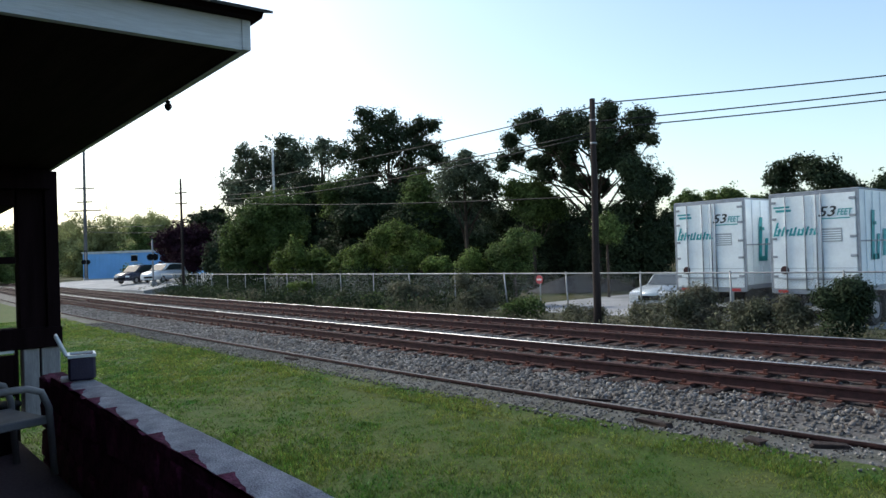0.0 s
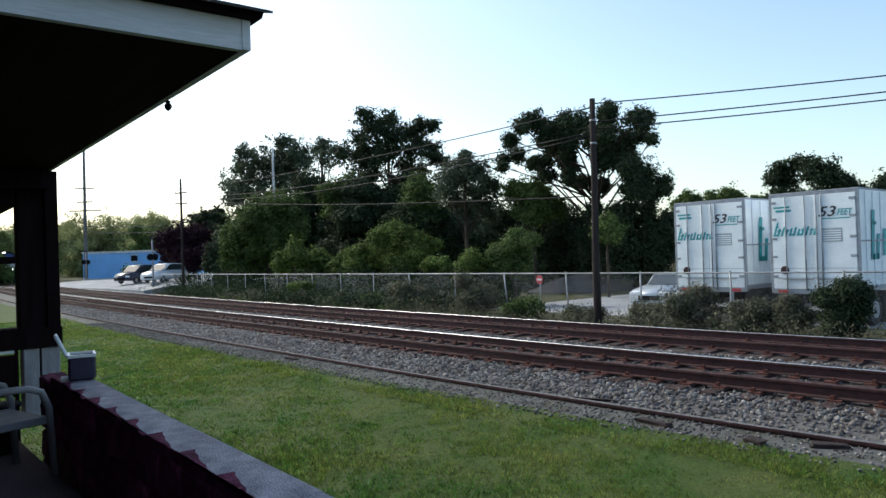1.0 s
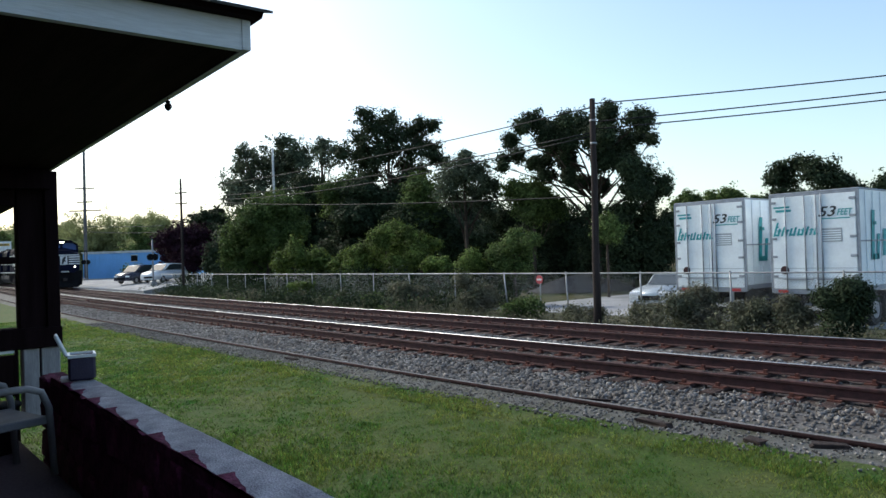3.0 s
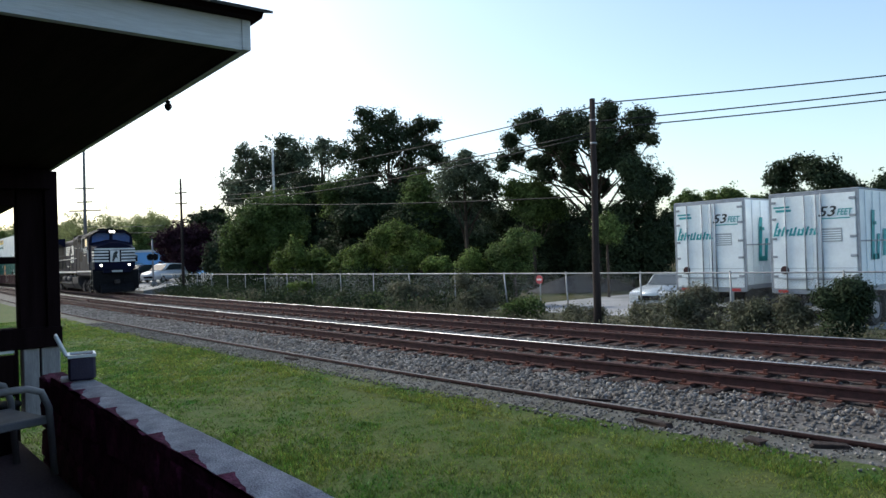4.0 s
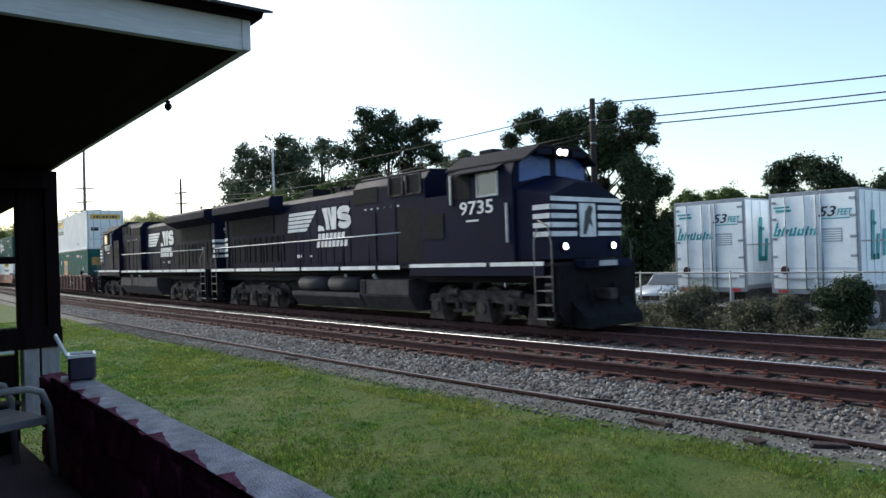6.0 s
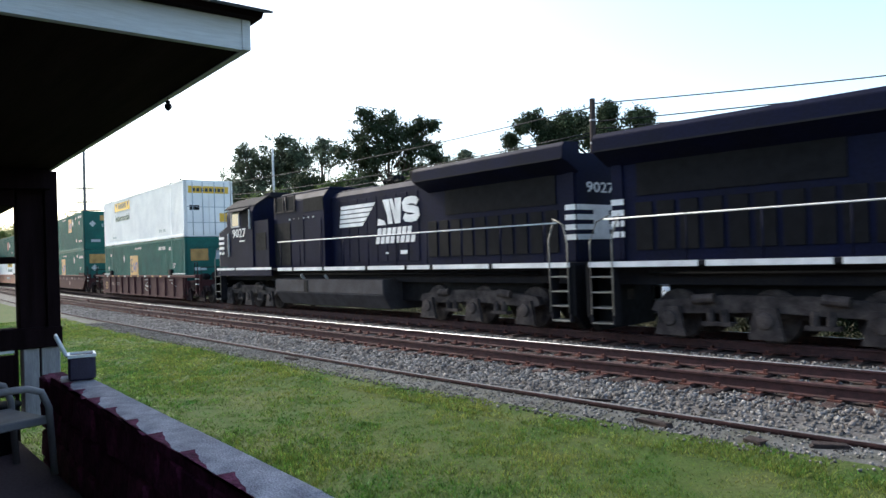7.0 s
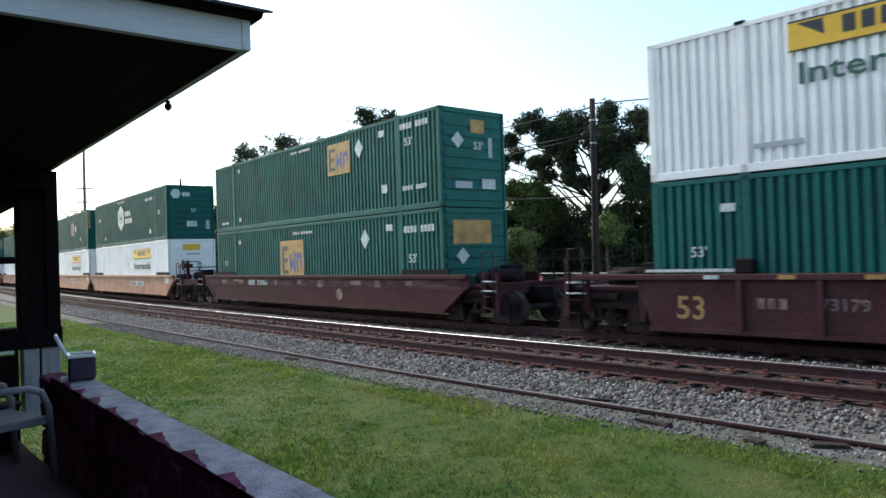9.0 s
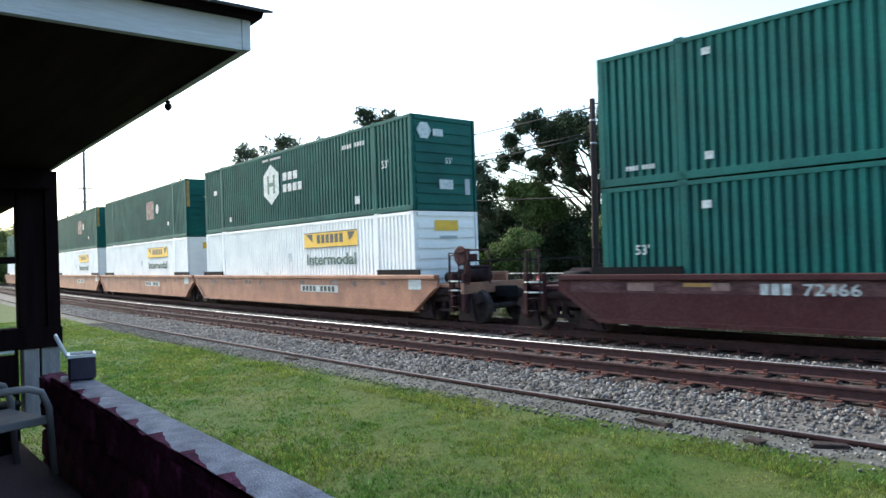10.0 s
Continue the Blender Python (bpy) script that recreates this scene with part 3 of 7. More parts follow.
def build_trees():
    tree("tree", -75.80, 38.00, LEAF_G, 1.00, "broad grey-green tree with a rounded crown behind the fence",
         ((-3.33, 11.62, 1.82), (-1.32, 13.18, 2.08), (0.98, 13.75, 2.21), (3.29, 14.66, 1.95), (2.58, 13.05, 1.95), (4.90, 14.15, 1.43), (-2.73, 9.97, 1.69), (-0.43, 10.54, 1.95), (3.86, 12.35, 1.82), (-4.22, 10.34, 0.91), (3.01, 15.90, 0.78), (-1.60, 14.69, 0.91), (-3.26, 13.77, 0.72), (2.18, 10.78, 1.95)))
    tree("tree", -75.73, 46.00, LEAF_G, 0.50, "thin airy tree that lets the sky through",
         ((0.27, 16.04, 1.25), (-0.77, 16.07, 0.83), (1.44, 15.72, 0.90), (0.43, 14.58, 1.11), (0.09, 16.88, 0.55)))
    tree("tree", -54.41, 40.00, LEAF_A, 1.0, "tall dark green tree with an open ragged crown",
         ((0.28, 14.96, 1.17), (-1.73, 15.45, 0.69), (-0.97, 14.20, 1.28), (-2.32, 13.71, 0.96), (0.88, 13.71, 1.39), (1.97, 14.47, 0.96), (3.16, 14.86, 0.75), (4.38, 14.61, 0.64), (3.27, 13.52, 0.91), (4.38, 12.95, 0.75), (2.70, 12.21, 0.96), (4.55, 11.88, 0.69), (5.39, 11.32, 0.53), (1.60, 11.29, 1.07), (3.02, 10.71, 0.80), (-0.23, 12.31, 1.49), (-2.37, 12.11, 1.49), (-3.81, 12.16, 0.91), (-1.88, 10.76, 1.49), (0.75, 9.87, 0.96), (2.07, 9.40, 0.75), (0.31, 15.92, 0.48)))
    tree("tree", -35.93, 33.00, LEAF_G, 0.75, "grey-green leafy tree with light showing under its crown",
         ((-0.13, 8.21, 1.00), (1.01, 7.83, 1.00), (-0.91, 7.89, 0.85), (1.76, 7.03, 0.62), (0.08, 8.79, 0.54), (-0.02, 9.33, 0.23), (-1.33, 7.13, 0.85), (0.60, 6.88, 1.00), (1.26, 6.08, 0.77), (-0.73, 6.34, 0.77), (1.55, 5.34, 0.46)))
    tree("tree", -42.27, 34.00, LEAF_B, 1.10, "mid-green leafy tree among darker ones",
         ((-0.06, 7.73, 1.20), (0.86, 7.06, 1.20), (-0.31, 6.67, 1.03), (0.52, 5.86, 1.12)))
    tree("tree", -31.70, 35.00, LEAF_B, 1.10, "low green tree with a bright top before a dark thicket",
         ((-0.80, 6.42, 0.82), (0.31, 6.57, 0.89), (1.04, 5.99, 0.70), (-1.35, 6.62, 0.52), (-0.09, 5.65, 0.96), (0.83, 5.25, 0.82), (1.57, 5.41, 0.63)))
    tree("tree", -35.05, 39.00, LEAF_A, 1.70, "dense thicket tree, deep shade put into its black-green leaves",
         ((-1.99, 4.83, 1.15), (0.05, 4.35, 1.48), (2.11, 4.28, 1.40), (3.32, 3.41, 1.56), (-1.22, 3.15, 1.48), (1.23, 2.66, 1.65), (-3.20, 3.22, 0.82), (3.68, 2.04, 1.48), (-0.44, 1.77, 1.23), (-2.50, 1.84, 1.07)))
    tree("tree", -27.15, 36.00, LEAF_A, 1.02, "tall spreading tree with dark limbs and open crown",
         ((-5.42, 9.34, 0.42), (-4.88, 9.85, 0.45), (-4.14, 10.17, 0.49), (-4.57, 8.93, 0.45), (-5.59, 8.65, 0.28), (-5.67, 8.09, 0.24), (-3.30, 10.14, 0.49), (-3.51, 9.10, 0.56), (-2.59, 9.60, 0.63), (-1.56, 10.08, 0.56), (-1.77, 9.22, 0.52), (-2.84, 8.38, 0.52), (-3.86, 8.10, 0.35), (-3.33, 7.25, 0.28), (-2.49, 7.50, 0.28), (-2.02, 6.79, 0.28), (-1.21, 8.16, 0.42)) + ((-0.85, 10.41, 0.63), (0.20, 10.55, 0.56), (0.69, 9.66, 0.84), (-0.55, 9.18, 0.63), (1.41, 10.33, 0.49), (2.27, 9.96, 0.56), (2.95, 9.62, 0.42), (2.41, 8.91, 0.59), (3.08, 9.06, 0.31), (1.18, 8.60, 0.84), (2.20, 7.87, 0.59), (-0.07, 7.94, 0.56), (1.48, 7.19, 0.73), (2.69, 6.98, 0.56), (3.55, 6.43, 0.49), (3.95, 6.10, 0.28), (3.04, 5.78, 0.49), (1.61, 5.97, 0.56), (0.63, 6.70, 0.42), (-0.76, 6.95, 0.35), (3.15, 5.08, 0.42), (1.75, 4.78, 0.63), (0.90, 4.60, 0.49), (-0.34, 4.99, 0.42)))
    tree("tree", -26.16, 38.00, LEAF_A, 1.30, "dark green tree at the edge of the yard",
         ((-1.20, 3.57, 0.99), (0.02, 3.17, 0.99), (1.43, 3.13, 0.99), (2.53, 4.29, 0.56), (2.23, 3.74, 0.64), (-2.10, 3.03, 0.99), (1.05, 2.15, 1.20), (0.77, 4.35, 0.42), (-0.72, 2.21, 1.20)))
    tree("bush", -22.91, 31.00, LEAF_B, 1.10, "bright green sapling below the tall tree",
         ((0.05, 3.91, 0.39), (-0.18, 3.47, 0.42), (0.33, 3.39, 0.36)))
    tree("tree", -36.67, 62.00, LEAF_B, 1.20, "distant tree showing above the trailers",
         ((0.16, 7.15, 0.65), (0.96, 6.80, 0.59), (-0.40, 6.63, 0.65), (0.29, 6.18, 0.86)))
    tree("tree", -32.81, 62.00, LEAF_B, 1.20, "distant tree showing above the trailers",
         ((-0.83, 6.87, 0.57), (0.26, 7.04, 0.72), (1.03, 6.80, 0.57), (-0.02, 6.32, 0.83)))
    tree("tree", -29.72, 62.00, LEAF_B, 0.90, "distant tree showing above the trailers",
         ((-0.20, 6.49, 0.35), (0.54, 6.27, 0.40), (0.12, 5.88, 0.50)))
    tree("tree", -26.48, 60.00, LEAF_A, 1.00, "dark distant tree behind the trailers",
         ((-0.01, 8.70, 0.75), (0.94, 9.14, 0.56), (-0.74, 8.02, 0.56), (0.42, 7.65, 1.03), (-1.17, 7.80, 0.33), (-0.32, 6.60, 0.94)))
    tree("tree", -23.47, 60.00, LEAF_A, 1.00, "dark distant tree behind the trailers",
         ((-0.58, 8.82, 0.72), (0.30, 8.34, 0.81), (1.19, 8.09, 0.63), (-0.40, 7.47, 0.99), (-1.29, 7.95, 0.54), (1.84, 7.17, 0.54), (0.71, 7.21, 0.81), (2.68, 6.65, 0.40)))
    tree("tree", -19.17, 60.00, LEAF_A, 1.00, "dark distant tree behind the trailers",
         ((-0.26, 6.77, 0.59), (0.39, 7.17, 0.59), (-0.70, 6.32, 0.38), (1.23, 6.89, 0.76)))
    tree("tree", -53.36, 27.00, LEAF_B, 1.15, "upswept fresh green tree behind the fence",
         ((0.36, 7.45, 0.83), (-0.36, 6.55, 1.01), (1.26, 6.73, 1.01), (-1.30, 5.89, 1.10), (0.29, 5.38, 1.38), (2.15, 6.01, 0.92), (-2.03, 4.77, 1.10), (-0.67, 4.03, 1.38), (1.40, 4.19, 1.29), (2.81, 5.07, 0.74), (-2.53, 3.40, 1.01), (-1.18, 2.67, 1.10), (0.67, 2.84, 1.01), (-3.22, 3.66, 0.64), (-3.39, 2.51, 0.69), (2.43, 7.52, 0.46)))
    tree("tree", -53.61, 34.00, LEAF_B, 1.10, "mid-green leafy tree among darker ones",
         ((0.08, 8.80, 0.99), (1.08, 9.01, 0.80), (-0.93, 8.33, 0.75), (0.55, 7.79, 0.99), (0.02, 6.91, 1.09)))
    tree("tree", -61.05, 36.00, LEAF_A, 1.60, "dense thicket tree, deep shade put into its black-green leaves",
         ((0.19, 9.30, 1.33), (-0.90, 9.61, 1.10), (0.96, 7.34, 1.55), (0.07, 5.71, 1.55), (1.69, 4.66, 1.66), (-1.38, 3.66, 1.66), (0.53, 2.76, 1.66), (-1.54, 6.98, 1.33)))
    tree("tree", -51.46, 36.00, LEAF_A, 1.60, "dense thicket tree, deep shade put into its black-green leaves",
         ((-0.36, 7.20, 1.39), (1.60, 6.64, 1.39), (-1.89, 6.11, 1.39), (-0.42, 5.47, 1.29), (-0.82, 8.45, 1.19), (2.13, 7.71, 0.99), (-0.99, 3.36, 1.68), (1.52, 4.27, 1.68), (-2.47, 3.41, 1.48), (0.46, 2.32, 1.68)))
    tree("tree", -42.79, 37.00, LEAF_A, 1.60, "dense thicket tree, deep shade put into its black-green leaves",
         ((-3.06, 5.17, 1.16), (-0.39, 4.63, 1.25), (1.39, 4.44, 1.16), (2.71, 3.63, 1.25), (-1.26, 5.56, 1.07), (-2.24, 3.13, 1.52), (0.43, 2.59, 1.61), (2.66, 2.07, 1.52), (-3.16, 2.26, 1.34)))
    tree("bush", -43.81, 24.50, LEAF_C, 0.90, "wispy yellow-green bush behind the fence",
         ((-1.00, 2.57, 0.62), (-0.01, 2.92, 0.62), (-0.19, 3.47, 0.39), (0.95, 2.50, 0.62), (1.72, 2.36, 0.43), (-1.40, 2.19, 0.47), (1.16, 2.96, 0.35), (0.35, 1.94, 0.70)))
    tree("bush", -36.65, 26.50, LEAF_C, 0.90, "wide layered green shrub with sunlit branch tips",
         ((0.76, 4.29, 0.46), (0.02, 3.78, 0.64), (1.46, 3.91, 0.54), (2.34, 3.52, 0.46), (3.22, 3.24, 0.25), (-0.71, 3.09, 0.64), (-1.44, 2.75, 0.61), (0.71, 3.04, 0.71), (1.95, 2.64, 0.64), (-2.33, 2.60, 0.46), (-1.82, 2.05, 0.64), (-0.39, 2.08, 0.71), (1.04, 1.96, 0.71), (-2.99, 2.23, 0.32), (2.70, 2.76, 0.36)))
    tree("bush", -23.44, 24.50, LEAF_B, 0.90, "green sapling spreading above the fence",
         ((0.15, 3.24, 0.29), (-0.13, 2.85, 0.37), (0.55, 3.01, 0.29), (0.95, 3.08, 0.16), (-0.54, 2.59, 0.37), (0.39, 2.29, 0.45), (-0.56, 2.06, 0.43), (-0.94, 2.47, 0.24), (0.10, 1.77, 0.45)))
    tree("bush", -25.34, 23.50, LEAF_C, 0.80, "small yellow-green bush behind the fence",
         ((-0.13, 2.10, 0.30), (0.10, 2.37, 0.25), (-0.41, 1.84, 0.27), (0.41, 1.95, 0.25)))
    tree("bush", -27.48, 23.20, LEAF_C, 0.60, "broad-leaved sprouts leaning over the fence",
         ((-0.31, 2.15, 0.20), (0.11, 1.94, 0.23), (-0.60, 2.02, 0.17), (0.68, 1.80, 0.17), (0.26, 2.22, 0.14)))
    tree("tree", -75.95, 29.00, LEAF_D, 1.30, "purple-leaved ornamental tree beside the crossing",
         ((-1.90, 5.46, 1.03), (-0.37, 5.89, 1.03), (1.14, 5.66, 1.03), (2.33, 5.01, 0.79), (-2.25, 3.95, 1.03), (-0.42, 4.20, 1.33), (1.39, 4.14, 1.33), (2.60, 3.79, 0.79), (-1.98, 2.91, 0.91), (0.14, 2.84, 1.21), (1.96, 2.78, 0.97), (-2.52, 4.87, 0.55)))
    tree("tree", -79.88, 34.00, LEAF_A, 1.10, "dark green tree behind the purple one",
         ((-2.44, 7.57, 0.72), (-1.12, 7.78, 0.85), (0.20, 8.20, 0.72), (0.83, 7.33, 0.92), (0.39, 6.03, 1.05), (1.01, 4.83, 1.18)))
    tree("tree", -65.39, 28.00, LEAF_A, 1.20, "dark green tree by the start of the fence",
         ((-0.16, 3.78, 0.91), (0.38, 2.26, 0.75), (-0.70, 2.30, 0.64), (-0.45, 3.10, 0.81)))
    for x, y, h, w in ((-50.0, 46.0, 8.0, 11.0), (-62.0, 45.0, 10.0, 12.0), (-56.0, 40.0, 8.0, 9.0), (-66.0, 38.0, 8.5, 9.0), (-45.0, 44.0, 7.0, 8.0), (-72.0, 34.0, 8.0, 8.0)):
        round_tree(x, y, h, w, LEAF_A, "dense thicket tree, deep shade put into its black-green leaves", 1.5)
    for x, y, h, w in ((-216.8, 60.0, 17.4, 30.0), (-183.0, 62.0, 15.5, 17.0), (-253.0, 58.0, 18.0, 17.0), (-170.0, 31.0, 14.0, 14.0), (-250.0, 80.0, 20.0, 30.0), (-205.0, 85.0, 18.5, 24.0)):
        round_tree(x, y, h, w, LEAF_F, "pale olive-green distant tree, haze mixed into its leaf colour")
    for x, y, h, w in ((-128.0, 23.0, 8.0, 8.0), (-148.0, 21.5, 10.5, 10.0), (-150.0, 47.0, 11.0, 9.0), (-119.0, 16.0, 6.0, 7.0)):
        round_tree(x, y, h, w, LEAF_B, "dark green tree beyond the crossing")
    for x, y, h, w in ((-26.0, 63.0, 7.2, 5.5), (-22.6, 63.5, 7.0, 5.0)):
        round_tree(x, y, h, w, LEAF_A, "dark distant tree behind the trailers")
    round_tree(-95.0, 29.5, 2.6, 3.6, LEAF_C, "yellow-green shrub before the blue building", 0.9)


def build_weeds():
    rg = np.random.default_rng(9)
    rnd = random.Random(9)
    for i in range(52):
        x = -64 + 60 * rnd.random() ** 0.8
        if -21 < x < -12.5:
            x -= 12
        y = rnd.uniform(17.6, 21.4)
        h = rnd.uniform(0.35, 0.95)
        m = int(26 * h)
        c = np.stack([rg.normal(0, 0.28, m), rg.normal(0, 0.2, m), rg.uniform(0, h, m)], -1)
        v, f = leaf_cloud(rg, c, 10, 0.1, 0.055)
        w = thing("weed_clump", Matrix.Translation(on_line(x, y, -0.5)), "straggling green and grey weeds beside the track", "weeds", "weeds along the fence")
        raw_mesh("leaves", v, f, rnd.choice([WEED, LEAF_B, WEED]), "", w)
        bm = bmesh.new()
        for k in range(7):
            tube(bm, (rnd.uniform(-0.2, 0.2), rnd.uniform(-0.15, 0.15), 0), (rnd.uniform(-0.4, 0.4), rnd.uniform(-0.3, 0.3), h * rnd.uniform(0.7, 1.15)), 0.006, 0.003, 4)
        part("stalks", bm, WEED, w)
    for x, y, h, w, mat, cover in ((-7.2, 19.4, 1.6, 1.3, LEAF_A, 0.8), (-11.6, 19.6, 1.2, 1.9, WEED, 0.35), (-9.5, 19.4, 0.9, 1.1, WEED, 0.35), (-8.5, 19.6, 1.2, 0.8, WEED, 0.3), (-13.2, 19.8, 0.6, 0.9, WEED, 0.4),
                             (-18.5, 19.6, 0.55, 1.6, LEAF_B, 0.5), (-15.2, 19.2, 0.4, 1.2, WEED, 0.4), (-21.6, 20.2, 1.75, 1.7, WEED, 0.6), (-26.5, 20.7, 1.1, 2.4, WEED, 0.5), (-37.5, 20.6, 1.2, 1.6, LEAF_C, 0.4)):
        boughs = tuple((rnd.uniform(-0.34, 0.34) * w, rnd.uniform(0.12, 0.78) * h, rnd.uniform(0.1, 0.17) * w) for _ in range(11))
        tree("bush", x, y + bend(x), mat, cover, "scrubby grey-green bush growing by the fence", boughs, -0.5)
    # low rank weeds between the far track and the yard
    n = 900
    x = rg.uniform(-24, -2, n)
    y = rg.uniform(16.9, 20.6, n)
    c = np.stack([x, y + np.interp(x, XS, OFFS), -0.5 + 0.28 * rg.random(n) ** 1.5], -1)
    v, f = leaf_cloud(rg, c, 16, 0.13, 0.035)
    v[:, 2] = np.maximum(v[:, 2], -0.52)
    raw_mesh("low_weeds", v, f, WEED, "low dry weeds on the verge beside the yard", category="weeds")


def build_undergrowth():
    """Rank growth behind and before the fence, under the trees."""
    rg = np.random.default_rng(31)
    n = 1500
    x = rg.uniform(-64, -23.2, n)
    back = rg.random(n) < 0.72
    y = np.where(back, rg.uniform(21.4, 25.5, n), rg.uniform(19.0, 20.9, n)) + np.interp(x, XS, OFFS)
    top = np.where(back, 1.5, 0.55) * (0.75 + 0.45 * np.sin(x * 0.9) * np.sin(x * 0.37 + y))
    c = np.stack([x, y, -0.5 + rg.random(n) * np.clip(top, 0.2, None)], -1)
    v, f = leaf_cloud(rg, c, 26, 0.26, 0.085)
    v[:, 2] = np.maximum(v[:, 2], -0.56)
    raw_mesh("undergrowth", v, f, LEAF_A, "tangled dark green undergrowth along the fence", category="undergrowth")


# ---------------------------------------------------------------- fence, poles, wires
def build_fence():
    f = thing("chain_link_fence", Matrix(), "galvanised chain link fence with a top rail beside the railway", "fence")
    y0 = 21.1
    top, foot = 1.1, -0.6
    bm = bmesh.new()
    xs = [-76 + 3.25 * i for i in range(32)]
    pts = [on_line(x, y0, top) for x in xs]
    path_tube(bm, pts, 0.024, 8)
    part("top_rail", bm, GALV, f)
    post = part("fence_post", tubes(((0, 0, foot), (0, 0, top + 0.03), 0.03), seg=8), GALV, f)
    cap = part("post_cap", tubes(((0, 0, top + 0.03), (0, 0, top + 0.07), 0.034, 0.012), seg=8), GALV, post)
    rnd = random.Random(3)
    for i, p in enumerate(pts):
        m = Matrix.Translation((p.x, p.y, 0)) @ pose(0, 0, 0, rnd.uniform(-1.2, 1.2), {15: -9, 17: -6}.get(i, rnd.uniform(-2.5, 1.0)), 0)
        if i == 0:
            post.matrix_basis = m
        else:
            o = share("fence_post", post, f, m)
            share("post_cap", cap, o, Matrix())
    # woven wire: diamond mesh of thin strands
    v, fc = [], []
    for a, b in zip(pts, pts[1:]):
        if a.x < -44:
            continue
        d = b - a
        L = d.length
        n = int(L / 0.085)
        hgt = top - foot - 0.05
        for k in range(n):
            for sgn in (1, -1):
                s0 = k / n
                for seg in range(3):
                    z0, z1 = foot + 0.03 + hgt * seg / 3, foot + 0.03 + hgt * (seg + 1) / 3
                    u0, u1 = s0 + sgn * (z0 - foot) / L, s0 + sgn * (z1 - foot) / L
                    if min(u0, u1) < 0 or max(u0, u1) > 1:
                        u0, u1 = u0 % 1, u0 % 1 + (u1 - u0)
                        if not 0 <= u1 <= 1:
                            continue
                    p0, p1 = a + d * u0, a + d * u1
                    i = len(v)
                    t = 0.0028
                    v += [(p0.x - t, p0.y, z0), (p0.x + t, p0.y, z0), (p1.x + t, p1.y, z1), (p1.x - t, p1.y, z1)]
                    fc.append((i, i + 1, i + 2, i + 3))
    raw_mesh("wire_mesh", np.array(v), np.array(fc), GALV, "woven galvanised wire", f)["kind"] = "stuff"


def pole(x, y, z0, z1, r, label, arms=(), lean=0.0, group="utility poles", mat=None):
    p = thing("utility_pole", pose(x, y, z0), label, "utility pole", group)
    h = z1 - z0
    bm = bmesh.new()
    path_tube(bm, [(lean * k / 6 + 0.012 * math.sin(k * 2.1), 0, -0.5 + (h + 0.5) * k / 6) for k in range(7)], [r * (1 - 0.058 * k) for k in range(7)], 12)
    part("shaft", bm, mat or POLE_WOOD, p)
    for k, (zz, dx, dy) in enumerate(arms):
        q = (lean * zz / h, 0, zz)
        arm = part("crossarm", tubes((Vector(q) - Vector((dx, dy, 0)), Vector(q) + Vector((dx, dy, 0)), 0.05 + 0.3 * (r - 0.12))), POLE_WOOD, p)
        for s in (-0.9, 0.9):
            e = Vector(q) + Vector((dx * s, dy * s, 0))
            part("insulator", tubes((e, e + Vector((0, 0, 0.16)), 0.045, 0.03)), GREYINK, arm)
    for k in range(2):
        part("steel_band", tubes(((lean * 0.93, 0, h * (0.9 - 0.1 * k)), (lean * 0.935, 0, h * (0.9 - 0.1 * k) + 0.06), r * 0.72 + 0.012), seg=12), GALV, p)
    return p


def wire(a, b, sag, r=0.013):
    a, b = Vector(a), Vector(b)
    pts = []
    for k in range(25):
        u = k / 24
        p = a.lerp(b, u)
        p.z -= sag * 4 * u * (1 - u)
        pts.append(p)
    tagged(link("overhead_wire", path_tube(bmesh.new(), pts, r, 5), WIRE), "black overhead cable strung between the poles", "cable", "overhead cables")


def build_poles():
    pole(-13.85, 18.1, -0.45, 6.66, 0.13, "dark weathered wooden utility pole beside the track", lean=0.1)
    pole(-59.8, 22.4, -0.45, 9.16, 0.13, "dark wooden utility pole near the purple tree", arms=((8.4, 0.5, 0.3), (7.5, 0.5, 0.3)))
    pole(-108.5, 27.0, -0.3, 18.5, 0.26, "tall utility pole with crossarms beside the crossing", arms=((13.3, 0.9, 1.05), (11.4, 0.7, 0.8), (10.2, 1.5, 1.7)), lean=0.6, mat=POLE_GREY)
    pole(-52.5, 27.2, -0.4, 11.1, 0.13, "slim pale pole rising out of the trees", mat=LIGHT_GREY)
    for z, s, e in ((6.52, 0.3, 6.65), (5.95, 0.25, 6.35), (5.72, 0.25, 6.15)):
        wire((-13.77, 18.15, z), (9.0, 31.0, e + 0.5), s, 0.02)
    for z, e, s in ((6.38, 8.3, 0.35), (5.6, 7.6, 0.5), (5.5, 7.5, 0.75), (3.62, 7.4, 0.35)):
        wire((-13.77, 18.05, z), (-59.7, 22.4, e), s, 0.02)
    for e, f in ((8.3, 12.8), (7.4, 10.7)):
        wire((-59.7, 22.4, e), (-108.2, 27.0, f), 0.8, 0.018)
    # two thick cables stand for the pale cantilever arm at the crossing
    for z in (0.0, -0.75):
        wire((-108.0, 26.6, 7.7 + z), (-80.0, 28.0, 6.3 + z), 0.1, 0.035)
    for f in (13.0, 10.8, 9.3):
        wire((-108.4, 27.0, f), (-135.0, -10.0, f + 1), 1.0, 0.02)


